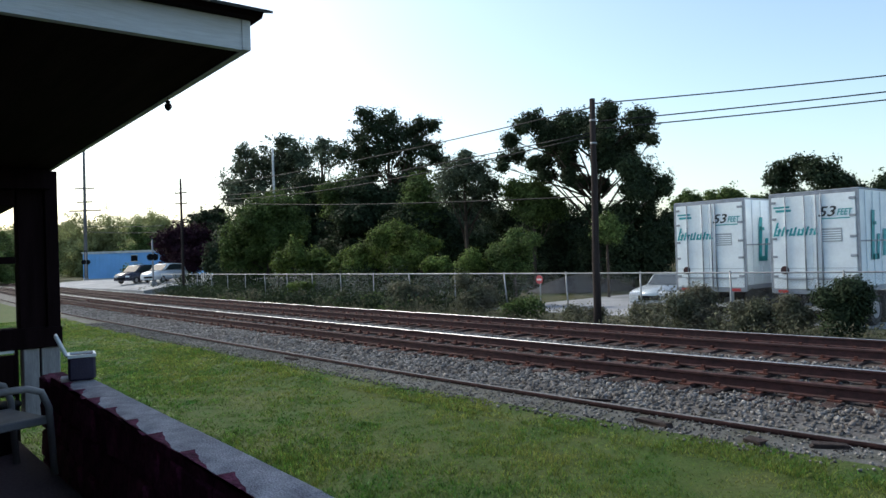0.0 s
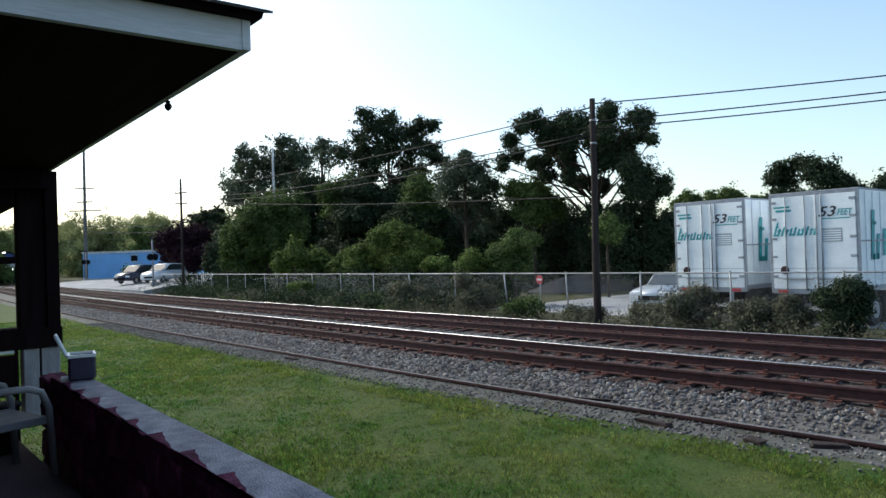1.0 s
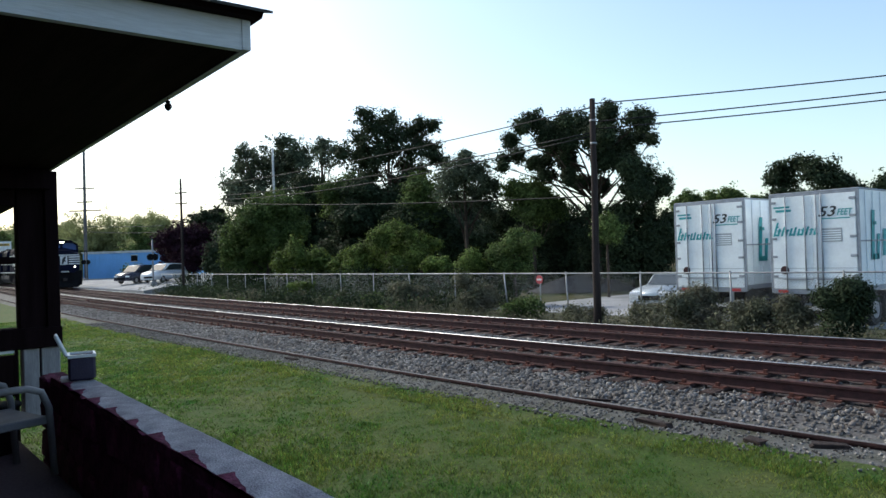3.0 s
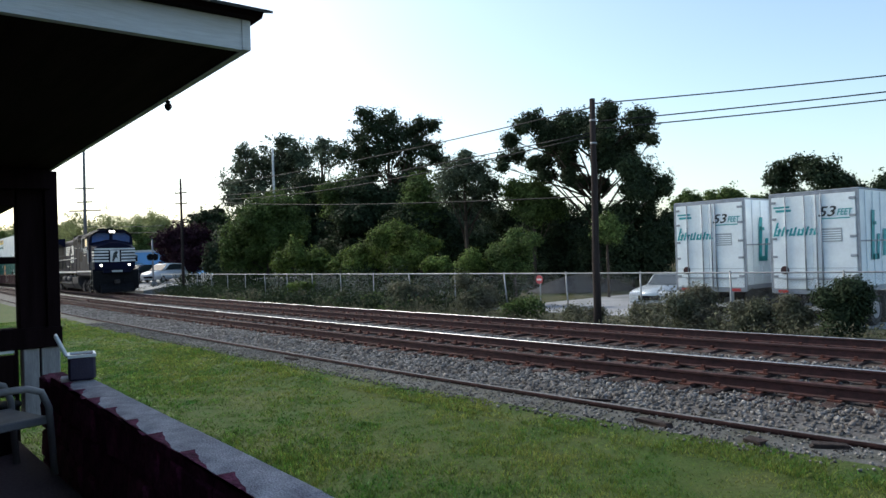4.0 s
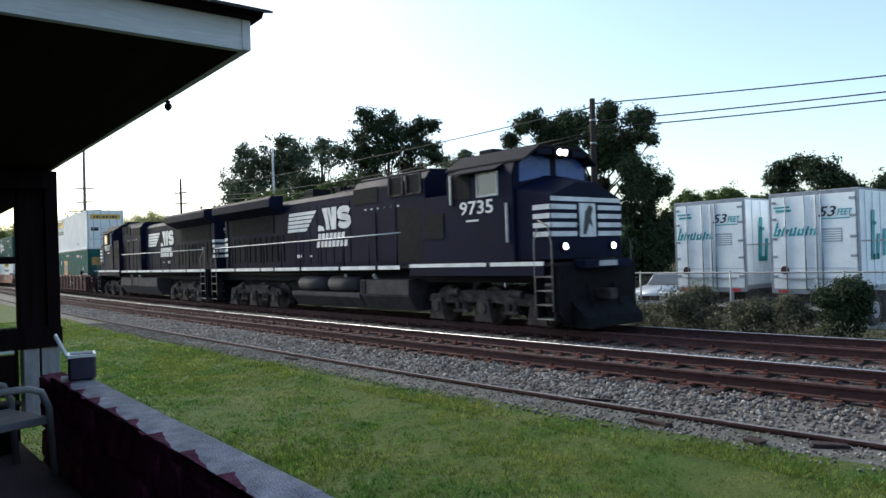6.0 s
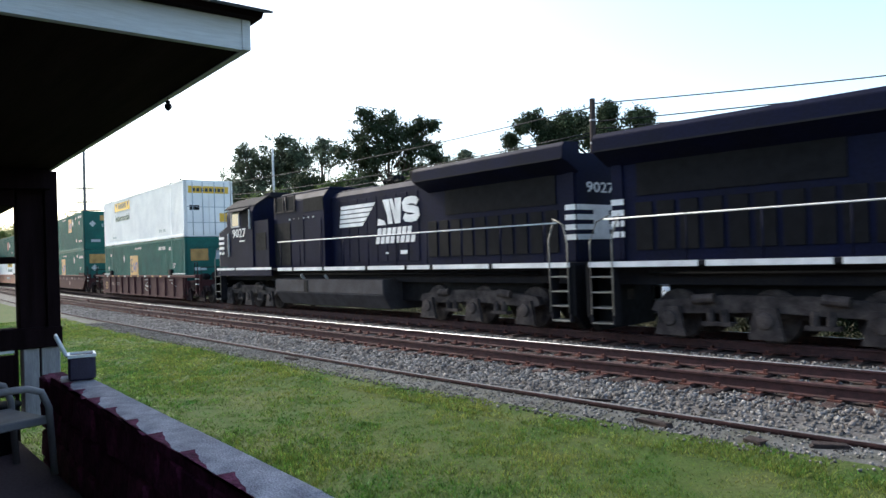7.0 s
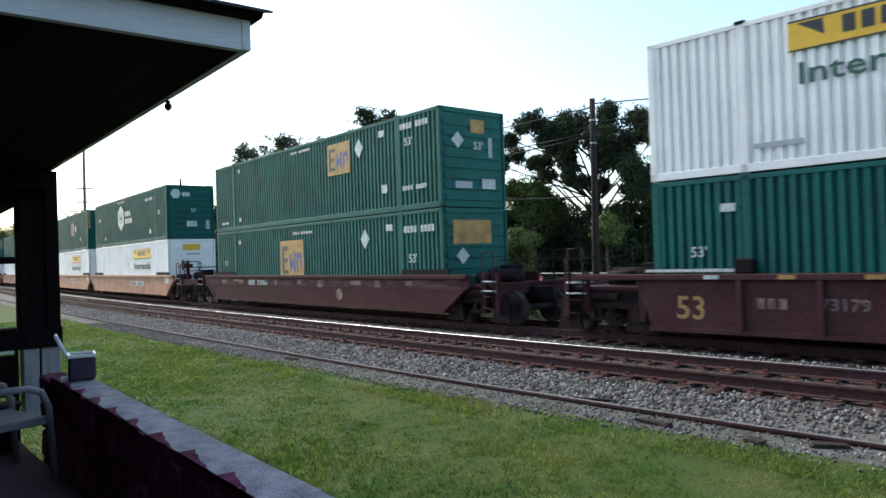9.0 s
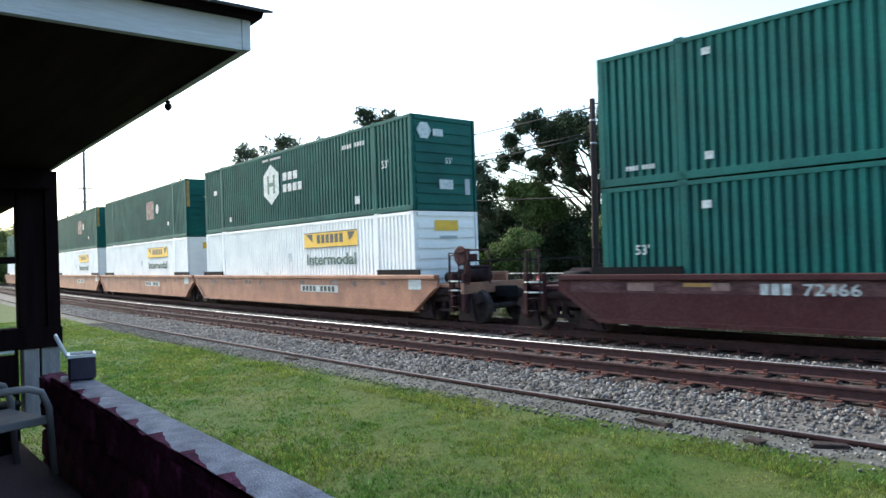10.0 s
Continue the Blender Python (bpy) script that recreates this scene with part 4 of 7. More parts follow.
# ---------------------------------------------------------------- yard: trailers, vehicles, building
def build_trailer(x0, y0, label):
    """A parked van trailer, its rear doors towards the track; x0: its low-x side, y0: its rear."""
    t = thing("box_trailer", pose(x0, y0, 0), label, "trailer", "trailers parked in the yard")
    W, Z0, Z1, L = 2.53, 0.56, 3.48, 14.5
    body = part("body", boxes((0.02, W - 0.02, 0.05, L, Z0, Z1 - 0.03)), TRAILER_WHITE, t)
    part("roof_edge", boxes((0.0, W, 0.0, L, Z1 - 0.05, Z1), bevel=0.012), TRAILER_GREY, t)
    part("rear_frame", boxes((-0.005, 0.07, -0.01, 0.06, Z0 - 0.12, Z1 - 0.05), (W - 0.07, W + 0.005, -0.01, 0.06, Z0 - 0.12, Z1 - 0.05), (0.07, W - 0.07, -0.005, 0.06, Z1 - 0.12, Z1 - 0.05), (0.07, W - 0.07, -0.02, 0.08, Z0 - 0.14, Z0)), TRAILER_GREY, t)
    for k in range(2):
        a = 0.075 + k * 1.192
        door = part("door", boxes((a, a + 1.186, -0.02, 0.05, Z0 + 0.01, Z1 - 0.13), bevel=0.008), TRAILER_WHITE, t)
        for j in range(2):
            xr = a + (0.42 + j * 0.56 if k == 0 else 0.12 + j * 0.14) + (0.0 if k == 0 else 0.0)
            rod = part("lock_rod", tubes(((xr, -0.05, Z0 - 0.05), (xr, -0.05, Z1 - 0.1), 0.021)), TRAILER_GREY, door)
        for zz in (0.35, 0.95, 1.5, 2.1, 2.6):
            part("hinge", boxes((a - 0.02 if k == 0 else a + 1.02, a + 0.14 if k == 0 else a + 1.2, -0.035, -0.018, Z0 + zz, Z0 + zz + 0.07), bevel=0.006), TRAILER_GREY, door)
        part("door_seam", boxes((a, a + 1.186, -0.026, -0.02, Z0 + 0.32, Z0 + 0.345), (a, a + 1.186, -0.026, -0.02, Z0 + 0.62, Z0 + 0.635)), GREYINK, door)
    handle = part("door_handle", boxes((0.4, 1.25, -0.06, -0.03, Z0 + 0.28, Z0 + 0.31), (1.35, 2.2, -0.06, -0.03, Z0 + 0.28, Z0 + 0.31)), TRAILER_GREY, t)
    lettering("53", 0.42, INK, t, on_side(1.42, -0.026, 2.7), width=0.5, shear=0.3)
    lettering("FEET", 0.26, TEAL, t, on_side(1.95, -0.026, 2.72), width=0.42, shear=0.3)
    part("rule", boxes((1.5, 2.3, -0.026, -0.021, 2.62, 2.65)), TEAL, t)
    part("notice_panel", boxes((1.5, 2.08, -0.025, -0.02, 1.95, 2.35)), GREYINK, t, "pale grey printed notice")
    bm = bmesh.new()
    for r in range(5):
        box(bm, 1.53, 2.05, -0.029, -0.025, 1.99 + r * 0.068, 2.02 + r * 0.068)
    part("notice_lines", bm, TRAILER_WHITE, t)
    # owner's mark as plain teal strokes
    bm = bmesh.new()
    for k in range(11):
        a, h = 0.1 + 0.118 * k, 0.42 if k == 0 else 0.2 + 0.03 * (k % 3)
        prism(bm, [(a, 2.17), (a + 0.06, 2.17), (a + 0.06 + 0.3 * h, 2.17 + h), (a + 0.3 * h, 2.17 + h)], "y", -0.028, -0.022)
        if k % 3 != 2:
            box(bm, a + 0.02, a + 0.14, -0.029, -0.0225, 2.18 + 0.13 * (k % 2), 2.225 + 0.13 * (k % 2))
    box(bm, 0.24, 0.28, -0.028, -0.022, 2.43, 2.47)
    box(bm, 0.44, 0.48, -0.028, -0.022, 2.43, 2.47)
    part("owner_mark", bm, TEAL, t, "teal owner's mark on the door")
    part("small_mark", boxes((0.14, 0.62, -0.028, -0.022, 3.02, 3.07), (0.2, 0.66, -0.028, -0.022, 2.9, 2.97)), TEAL, t)
    bm = bmesh.new()
    lathe(bm, [(0.13, -0.027), (0.13, -0.021)], 16, (0.42, 0, 1.13), "y")
    lathe(bm, [(0.075, -0.031), (0.075, -0.027)], 16, (0.42, 0, 1.13), "y")
    part("round_emblem", bm, RUST, t, "round brown emblem")
    # side wall: posts, rails and a large owner's mark
    bm = bmesh.new()
    for k in range(24):
        box(bm, W - 0.015, W + 0.008, 0.5 + k * 0.6, 0.53 + k * 0.6, Z0 + 0.1, Z1 - 0.08)
    part("side_rib", bm, TRAILER_WHITE, t)
    part("side_rail", boxes((W - 0.02, W + 0.015, 0.06, L, 1.93, 1.975), (W - 0.02, W + 0.02, 0.06, L, Z0 - 0.06, Z0 + 0.08)), TRAILER_GREY, t)
    bm = bmesh.new()
    for a, z0, z1, w in ((0.85, 1.4, 2.85, 0.22), (1.25, 1.4, 2.15, 0.2), (1.75, 1.5, 2.3, 0.24), (2.2, 1.5, 2.3, 0.24), (2.8, 1.4, 2.8, 0.26), (3.5, 1.5, 2.2, 0.4)):
        prism(bm, [(a, z0), (a + w, z0), (a + w + 0.12, z1), (a + 0.12, z1)], "x", W + 0.008, W + 0.014)
    box(bm, W + 0.008, W + 0.014, 0.95, 1.4, 1.4, 1.56)
    box(bm, W + 0.008, W + 0.014, 1.0, 1.3, 2.42, 2.52)
    part("side_mark", bm, TEAL, t, "large teal owner's mark on the side")
    # underneath
    part("bumper", boxes((0.15, W - 0.15, 0.0, 0.1, -0.08, 0.04), (0.5, 0.62, 0.02, 0.1, 0.04, Z0 - 0.1), (W - 0.62, W - 0.5, 0.02, 0.1, 0.04, Z0 - 0.1)), LIGHT_GREY, t)
    for a in (0.2, W - 0.5):
        part("tail_light", boxes((a, a + 0.3, -0.03, -0.02, Z0 - 0.12, Z0 - 0.03)), RED, t)
    for yy in (1.2, 2.45):
        for xx in (0.3, W - 0.3):
            wh = part("wheel", bmesh_wheel(0.5, 0.5), RUBBER, t)
            wh.matrix_basis = pose(xx, yy, -0.08)
            part("rim", bmesh_wheel(0.28, 0.52), CHROME, wh)
    part("bogie_frame", boxes((0.7, 0.85, 0.5, 3.6, 0.1, Z0), (W - 0.85, W - 0.7, 0.5, 3.6, 0.1, Z0)), TRUCK, t)
    part("side_skirt", boxes((W - 0.06, W, 4.6, 11.0, -0.28, Z0 - 0.07)), LIGHT_GREY, t)
    for xx in (0.6, W - 0.6):
        part("landing_leg", boxes((xx - 0.06, xx + 0.06, 12.0, 12.12, -0.55, Z0), (xx - 0.15, xx + 0.15, 11.95, 12.2, -0.58, -0.53)), TRUCK, t)


def bmesh_wheel(r, w):
    return lathe(bmesh.new(), [(r * 0.5, -w / 2), (r * 0.93, -w / 2), (r, -w * 0.35), (r, w * 0.35), (r * 0.93, w / 2), (r * 0.5, w / 2)], 20, axis="x")


def build_car(name, m, paint, label, van=False, group=""):
    """A road car; its nose to -y in its own space."""
    c = thing(name, m, label, "car", group)
    if van:
        low = [(-2.35, 0.35), (-2.4, 0.65), (-2.25, 0.9), (-1.35, 1.08), (2.3, 1.08), (2.42, 0.9), (2.42, 0.4), (2.2, 0.28), (-2.1, 0.28)]
        cab = [(-1.35, 1.06), (-0.45, 1.68), (0.2, 1.76), (1.9, 1.72), (2.32, 1.1)]
    else:
        low = [(-2.2, 0.33), (-2.28, 0.6), (-2.1, 0.8), (-0.95, 0.95), (1.7, 0.98), (2.25, 0.92), (2.3, 0.45), (2.1, 0.27), (-2.0, 0.27)]
        cab = [(-0.95, 0.93), (-0.2, 1.4), (0.3, 1.45), (1.0, 1.42), (1.75, 0.96)]
    bm = bmesh.new()
    prism(bm, low, "x", -0.88, 0.88, bevel=0.07)
    part("body", bm, paint, c, "", True)
    bm = bmesh.new()
    prism(bm, cab, "x", -0.76, 0.76, bevel=0.05)
    part("cabin", bm, paint, c, "", True)

    def inset(k, lo=0.12):
        cx = sum(p[0] for p in cab) / len(cab)
        cz = sum(p[1] for p in cab) / len(cab)
        return [(cx + (p[0] - cx) * k, cz + (p[1] - cz) * k) for p in cab]
    for s in (-1, 1):
        bm = bmesh.new()
        prism(bm, inset(0.8), "x", s * 0.755, s * 0.775)
        part("side_window", bm, CAR_GLASS, c)
    for (a, b) in ((cab[0], cab[1]), (cab[-1], cab[-2])):
        d = Vector((b[0] - a[0], b[1] - a[1])).normalized()
        nrm = Vector((-d.y, d.x)) if a is cab[0] else Vector((d.y, -d.x))
        p0, p1 = Vector(a) + d * 0.1, Vector(b) - d * 0.07
        bm = bmesh.new()
        prism(bm, [tuple(p0 - nrm * 0.02), tuple(p0 + nrm * 0.02), tuple(p1 + nrm * 0.02), tuple(p1 - nrm * 0.02)], "x", -0.66, 0.66)
        part("windscreen", bm, CAR_GLASS, c)
    for yy in (-1.4, 1.4):
        for s in (-0.8, 0.8):
            w = part("wheel", bmesh_wheel(0.32, 0.2), RUBBER, c)
            w.matrix_basis = pose(s, yy, 0.32)
            part("rim", bmesh_wheel(0.2, 0.215), CHROME, w)
    for s in (-0.62, 0.62):
        f = low[1][0]
        part("headlight", boxes((s - 0.2, s + 0.2, f - 0.01, f + 0.2, 0.62, 0.76), bevel=0.03), PALE, c)
        part("tail_light", boxes((s - 0.1, s + 0.1, 2.2, 2.34, 0.78, 0.9), bevel=0.02), RED, c)
    part("grille", boxes((-0.45, 0.45, low[1][0] + 0.0, low[1][0] + 0.1, 0.42, 0.6), bevel=0.01), DARK, c)
    part("bumper", boxes((-0.86, 0.86, low[1][0] + 0.02, low[1][0] + 0.2, 0.3, 0.42), bevel=0.03), paint, c)
    return c


def build_yard():
    build_trailer(-13.7, 22.45, "white box trailer with teal marks, parked doors to the track")
    build_trailer(-10.2, 22.1, "white box trailer with teal lettering beside its twin")
    build_car("hatchback", pose(-16.7, 27.0, -0.55, 0, 0, 8), CAR_SILVER, "silver-grey car parked behind the chain link fence")
    build_car("car", pose(-72.2, 22.6, 0.27, 0, 0, 36), CAR_DARK, "dark van waiting on the crossing road", van=True, group="cars at the crossing")
    build_car("car", pose(-68.8, 24.0, 0.33, 0, 0, 34), CAR_WHITE, "white van waiting behind the crossing", van=True, group="cars at the crossing")
    s = thing("stop_sign", pose(-20.9, 23.4, -0.55), "small red road sign on a grey post", "sign")
    part("post", tubes(((0, 0, 0), (0, 0, 1.5), 0.03)), GALV, s)
    bm = lathe(bmesh.new(), [(0.2, -0.012), (0.2, 0.012)], 8, (0, -0.045, 1.3), "y")
    o = part("plate", bm, SIGN_RED, s)
    part("plate_bar", boxes((-0.13, 0.13, -0.066, -0.0575, 1.26, 1.34)), LOCO_WHITE, o)
    # heap of dark gravel on the asphalt
    bm = bmesh.new()
    rings = []
    for k, (q, h) in enumerate(((1.0, -0.02), (0.85, 0.18), (0.6, 0.55), (0.35, 0.85), (0.12, 1.0))):
        rings.append([bm.verts.new((math.cos(j * 0.2618) * 3.6 * q + 0.5 * noise.noise((j, k, 3)), math.sin(j * 0.2618) * 2.2 * q + 0.4 * noise.noise((j, k, 9)), h + 0.1 * noise.noise((j, k, 5)) * (k > 0))) for j in range(24)])
    for a, b in zip(rings, rings[1:]):
        for j in range(24):
            bm.faces.new((a[j], a[(j + 1) % 24], b[(j + 1) % 24], b[j]))
    bm.faces.new(rings[-1])
    heap = link("gravel_mound", bm, BALLAST, smooth=True)
    heap.matrix_basis = pose(-28.6, 36.0, -0.55, 0, 0, 49)
    tagged(heap, "low mound of dark gravel at the back of the yard", "mound")
    # earth bank behind the yard
    bm = bmesh.new()
    rnd = random.Random(5)
    rows = []
    for k in range(30):
        x = -64 + k * 2.4
        rows.append([bm.verts.new((x, yy + rnd.uniform(-0.3, 0.3), zz + rnd.uniform(-0.12, 0.12) - 0.05)) for yy, zz in ((41, -0.62), (42.5, 0.4), (44, 1.0), (46, 1.3), (52, 1.2))])
    for a, b in zip(rows, rows[1:]):
        for i in range(4):
            bm.faces.new((a[i], b[i], b[i + 1], a[i + 1]))
    tagged(link("earth_bank", bm, DIRT, smooth=True), "low dark earth bank under the trees", "bank", kind="structure")


def build_building():
    b = thing("warehouse", pose(-119.6, 29.4, -0.3, 0, 0, 49.3), "low blue metal-clad building beyond the crossing", "building")
    L = 16.0
    part("wall", boxes((0, L, 0, 14, 0, 4.45)), BLUE_WALL, b)
    part("roof", boxes((-0.2, L + 0.2, -0.2, 14.2, 4.45, 4.62)), LOCO_WHITE, b)
    bm = bmesh.new()
    for k in range(26):
        box(bm, k * 0.62, k * 0.62 + 0.06, -0.04, 0.01, 0.1, 4.45)
    part("cladding_rib", bm, BLUE_WALL, b)
    for a in (7.4,):
        w = part("window", boxes((a, a + 1.0, -0.05, 0.02, 3.0, 3.9)), DARK, b)
        part("window_frame", boxes((a - 0.08, a + 1.08, -0.07, -0.04, 2.92, 3.0), (a - 0.08, a + 1.08, -0.07, -0.04, 3.9, 3.98)), LOCO_WHITE, w)
    part("gutter", boxes((0, L, -0.15, 0.0, 4.3, 4.42)), LOCO_WHITE, b)
    part("wall_base", boxes((-0.02, L, -0.06, 0.0, 0, 0.5)), LIGHT_GREY, b)
    # crossing signals
    for x, y, z in ((-63.6, 21.2, 4.6), (-84.0, 6.2, 4.2), (-100.0, 24.9, 4.4)):
        g = thing("crossing_signal", pose(x, y, -0.35), "grey crossing signal mast with black lamp discs", "signal", "crossing signals")
        part("mast", tubes(((0, 0, -0.2), (0, 0, z), 0.07)), GALV, g)
        part("base", boxes((-0.25, 0.25, -0.25, 0.25, -0.2, 0.9), bevel=0.03), GALV, g)
        for s in (-1, 1):
            e = (s * 0.62, -s * 0.4, 3.0)
            d = part("lamp_disc", lathe(bmesh.new(), [(0.3, -0.03), (0.3, 0.03)], 16, e, "x"), DARK, g)
            part("hood", tubes((Vector(e), Vector(e) + Vector((0.25, -0.1, 0)), 0.12)), DARK, d)
        part("lamp_arm", tubes(((-0.62, 0.4, 3.0), (0.62, -0.4, 3.0), 0.04)), DARK, g)
        part("bell", lathe(bmesh.new(), [(0.16, z), (0.14, z + 0.1), (0.05, z + 0.14)], 12), DARK, g)
    t = thing("road_barrier", pose(-57.8, 23.6, -0.5), "short grey board fence beside the pole", "fence")
    for k in range(5):
        part("board", boxes((-0.09, 0.09, -0.015, 0.015, -0.1, 1.6 + 0.1 * (k % 2)), bevel=0.006), LIGHT_GREY, t).matrix_basis = pose(k * 0.45 - 1.1, 0, 0)
    part("rail", boxes((-1.3, 0.9, 0.016, 0.06, 1.1, 1.2), (-1.3, 0.9, 0.016, 0.06, 0.3, 0.4)), LIGHT_GREY, t)


def build_scraps():
    """Rotten timber ends lying by the disused rail."""
    rnd = random.Random(17)
    for x, y, L, turn in ((-6.5, 8.2, 0.7, 20), (-5.1, 7.55, 0.5, -8), (-3.15, 7.75, 0.35, 30), (-3.8, 7.45, 0.25, -20), (-14.2, 7.65, 0.4, 5)):
        t = thing("timber_scrap", pose(x, y + bend(x), -0.262, 0, 0, turn), "rotten dark timber scrap lying on the cinders", "wood scrap", "timber scraps by the rail")
        bm = boxes((-L / 2, L / 2, -0.06, 0.06, -0.02, 0.05), bevel=0.015)
        for v in bm.verts:
            v.co += Vector((rnd.uniform(-0.03, 0.03), rnd.uniform(-0.02, 0.02), rnd.uniform(-0.012, 0.012)))
        part("plank", bm, POLE_WOOD, t)
        part("splinter", boxes((-L * 0.3, L * 0.2, 0.05, 0.085, -0.02, 0.02), bevel=0.006), POLE_WOOD, t)


# ---------------------------------------------------------------- porch
def build_porch():
    ZP = 0.4
    bm = boxes((-14, 4, -1.3, 1.24, -0.5, ZP), bevel=0.01)
    tagged(link("patio_floor", bm, PATIO), "grey concrete patio floor in shade", "floor", kind="structure")
    # roof
    roof = thing("porch_roof", Matrix.Translation((-3.15, 1.53, 0)) @ pose(0, 0, 0, 0, 0, -2.3) @ Matrix.Translation((3.15, -1.53, 0)), "porch roof with white fascia and dark brown soffit", "roof", kind="structure")
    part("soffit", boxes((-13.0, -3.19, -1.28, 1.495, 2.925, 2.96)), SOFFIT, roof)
    bm = bmesh.new()
    prism(bm, [(-3.19, 2.92), (-3.15, 2.92), (-3.15, 3.065), (-3.19, 3.065)], "y", -1.28, 1.49)
    o = part("fascia", bm, FASCIA, roof, "white painted fascia board")
    bm = bmesh.new()
    prism(bm, [(1.495, 2.92), (1.53, 2.92), (1.53, 3.06), (1.495, 3.06)], "x", -13.0, -3.19)
    part("eave_fascia", bm, FASCIA, roof, "white painted eave board")
    part("fascia_return", boxes((-3.195, -3.145, 1.49, 1.535, 2.92, 3.065), bevel=0.004), FASCIA, roof)
    bm = bmesh.new()
    prism(bm, [(-3.09, 3.066), (-3.07, 3.09), (-7.0, 4.3), (-13.1, 4.3), (-13.1, 3.066)], "y", -1.25, 1.57)
    part("roof_deck", bm, DARK_WOOD, roof)
    rnd = random.Random(6)
    for k in range(9):
        s = part("shingle", boxes((-0.34 + rnd.uniform(-0.02, 0.02), 0.05 + rnd.uniform(-0.008, 0.008), -0.305, -0.005, 0.0, 0.012)), SHINGLE, roof)
        s.matrix_basis = pose(-3.08, 1.60 - 0.305 * k, 3.092, 0, 17, rnd.uniform(-0.6, 0.6))
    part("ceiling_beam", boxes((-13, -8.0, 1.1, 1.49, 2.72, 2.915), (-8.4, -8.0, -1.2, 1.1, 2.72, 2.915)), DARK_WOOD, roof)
    h = thing("eave_hook", pose(-4.3, 1.55, 2.915), "small dark ornament hanging from the eave", "hook")
    part("string", tubes(((0, 0, -0.02), (0, 0, 0.01), 0.003), seg=5), WIRE, h)
    part("ornament", lathe(bmesh.new(), [(0.006, -0.075), (0.02, -0.06), (0.024, -0.045), (0.012, -0.025), (0.018, -0.02), (0.004, -0.012)], 8), DARK, h)
    part("tail", boxes((-0.03, -0.01, -0.004, 0.004, -0.06, -0.05)), DARK, h)
    # corner pier with a dark sash above and pale panels below
    w = thing("porch_screen", Matrix(), "dark stained porch screen frame with open panes", "screen", kind="structure")
    x0, x1 = -8.4, -8.2
    part("post", boxes((x0 - 0.05, x1 + 0.04, 1.66, 1.78, 1.12, 2.92), bevel=0.006), DARK_WOOD, w)
    part("stile", boxes((x0, x1, 1.42, 1.66, 1.12, 2.73), (x0, x1, 0.55, 1.17, 1.12, 2.73), bevel=0.005), DARK_WOOD, w)
    part("head_rail", boxes((x0, x1, 1.17, 1.40, 2.56, 2.73), bevel=0.005), DARK_WOOD, w)
    part("middle_rail", boxes((x0, x1, 1.17, 1.40, 1.98, 2.05), bevel=0.005), DARK_WOOD, w)
    part("sill", boxes((x0 - 0.04, x1 + 0.06, 0.5, 1.79, 1.12, 1.33), bevel=0.01), DARK_WOOD, w)
    for a, b in ((1.44, 1.58), (1.6, 1.77)):
        part("pale_panel", boxes((x0 + 0.02, x1 + 0.02, a, b, ZP, 1.12), bevel=0.006), PANEL, w, "pale painted lower panel")
    part("joint", boxes((x0 + 0.03, x1, 1.58, 1.6, ZP, 1.12)), DARK_WOOD, w)
    # unseen wall added to close the porch and cut the skylight in it
    tagged(link("unseen_shade_wall", boxes((-14, 5, -1.5, -1.3, -0.5, 5.2), (-14.2, -14, -1.5, 0.9, -0.5, 3.0)), DARK_WOOD), "unseen dark wall added behind the porch to block skylight", "wall", kind="structure")
    # low wall of painted rough stones with broken concrete caps
    lw = thing("garden_wall", Matrix.Translation((-3.15, 1.45, 0)) @ pose(0, 0, 0, 0, 0, -2.3) @ Matrix.Translation((3.15, -1.525, 0)), "low wall of dark purple painted stones under pale concrete caps", "wall", kind="structure")
    part("core", boxes((-7.4, 3.0, 1.40, 1.52, -0.4, 0.954)), PURPLE_STONE, lw)
    rnd = random.Random(12)
    for r in range(4):
        x = -7.35
        z = -0.02 + 0.245 * r
        while x < 2.8:
            L = rnd.uniform(0.22, 0.48)
            bm = bmesh.new()
            box(bm, 0.004, L - 0.004, 0, 0.12, 0.004, 0.241, bevel=0.02)
            for v in bm.verts:
                if v.co.y < 0.08:
                    v.co.y -= 0.035 * noise.noise((v.co.x * 7 + x * 3, v.co.z * 7 + r, 2.0)) + rnd.uniform(0, 0.02)
            part("stone", bm, PURPLE_STONE, lw).matrix_basis = pose(x, 1.33, z)
            x += L
    # caps: grey slabs, the purple paint of the wall slopped over their inner edge in teeth
    x = -6.75
    while x < 2.6:
        L = rnd.uniform(1.3, 1.9)
        teeth = max(2, round(L / 0.45))
        edge = []
        for k in range(teeth):
            w = rnd.uniform(0.8, 1.15)
            for j in range(9):
                u = j / 8
                d = 0.105 * w * u ** 0.8 + 0.014 * noise.noise((u * 7 + k * 3, x, 1.0)) + rnd.uniform(-0.004, 0.004)
                edge.append(((k + u * 0.98) * L / teeth, 1.4 - d))
        cap = part("cap_stone", boxes((0, L - 0.004, 1.322, 1.565, 0.955, 1.0), bevel=0.006), CAP, lw)
        cap.matrix_basis = pose(x, 0, rnd.uniform(-0.002, 0.002))
        bm = bmesh.new()
        prism(bm, edge + [(L - 0.004, 1.317), (0.0, 1.317)], "z", 1.0, 1.004)
        box(bm, 0, L - 0.004, 1.313, 1.3215, 0.95, 1.004)
        part("paint_edge", bm, PURPLE_STONE, cap, "slopped dark purple paint")
        x += L
    # things on and by the wall
    c = thing("lunch_cooler", pose(-6.42, 1.545, 1.006, 0, 0, -12), "small navy cooler with open pale lid on the wall", "cooler")
    bm = boxes((-0.12, 0.12, -0.1, 0.1, 0.0, 0.19), bevel=0.018)
    part("body", bm, NAVY, c)
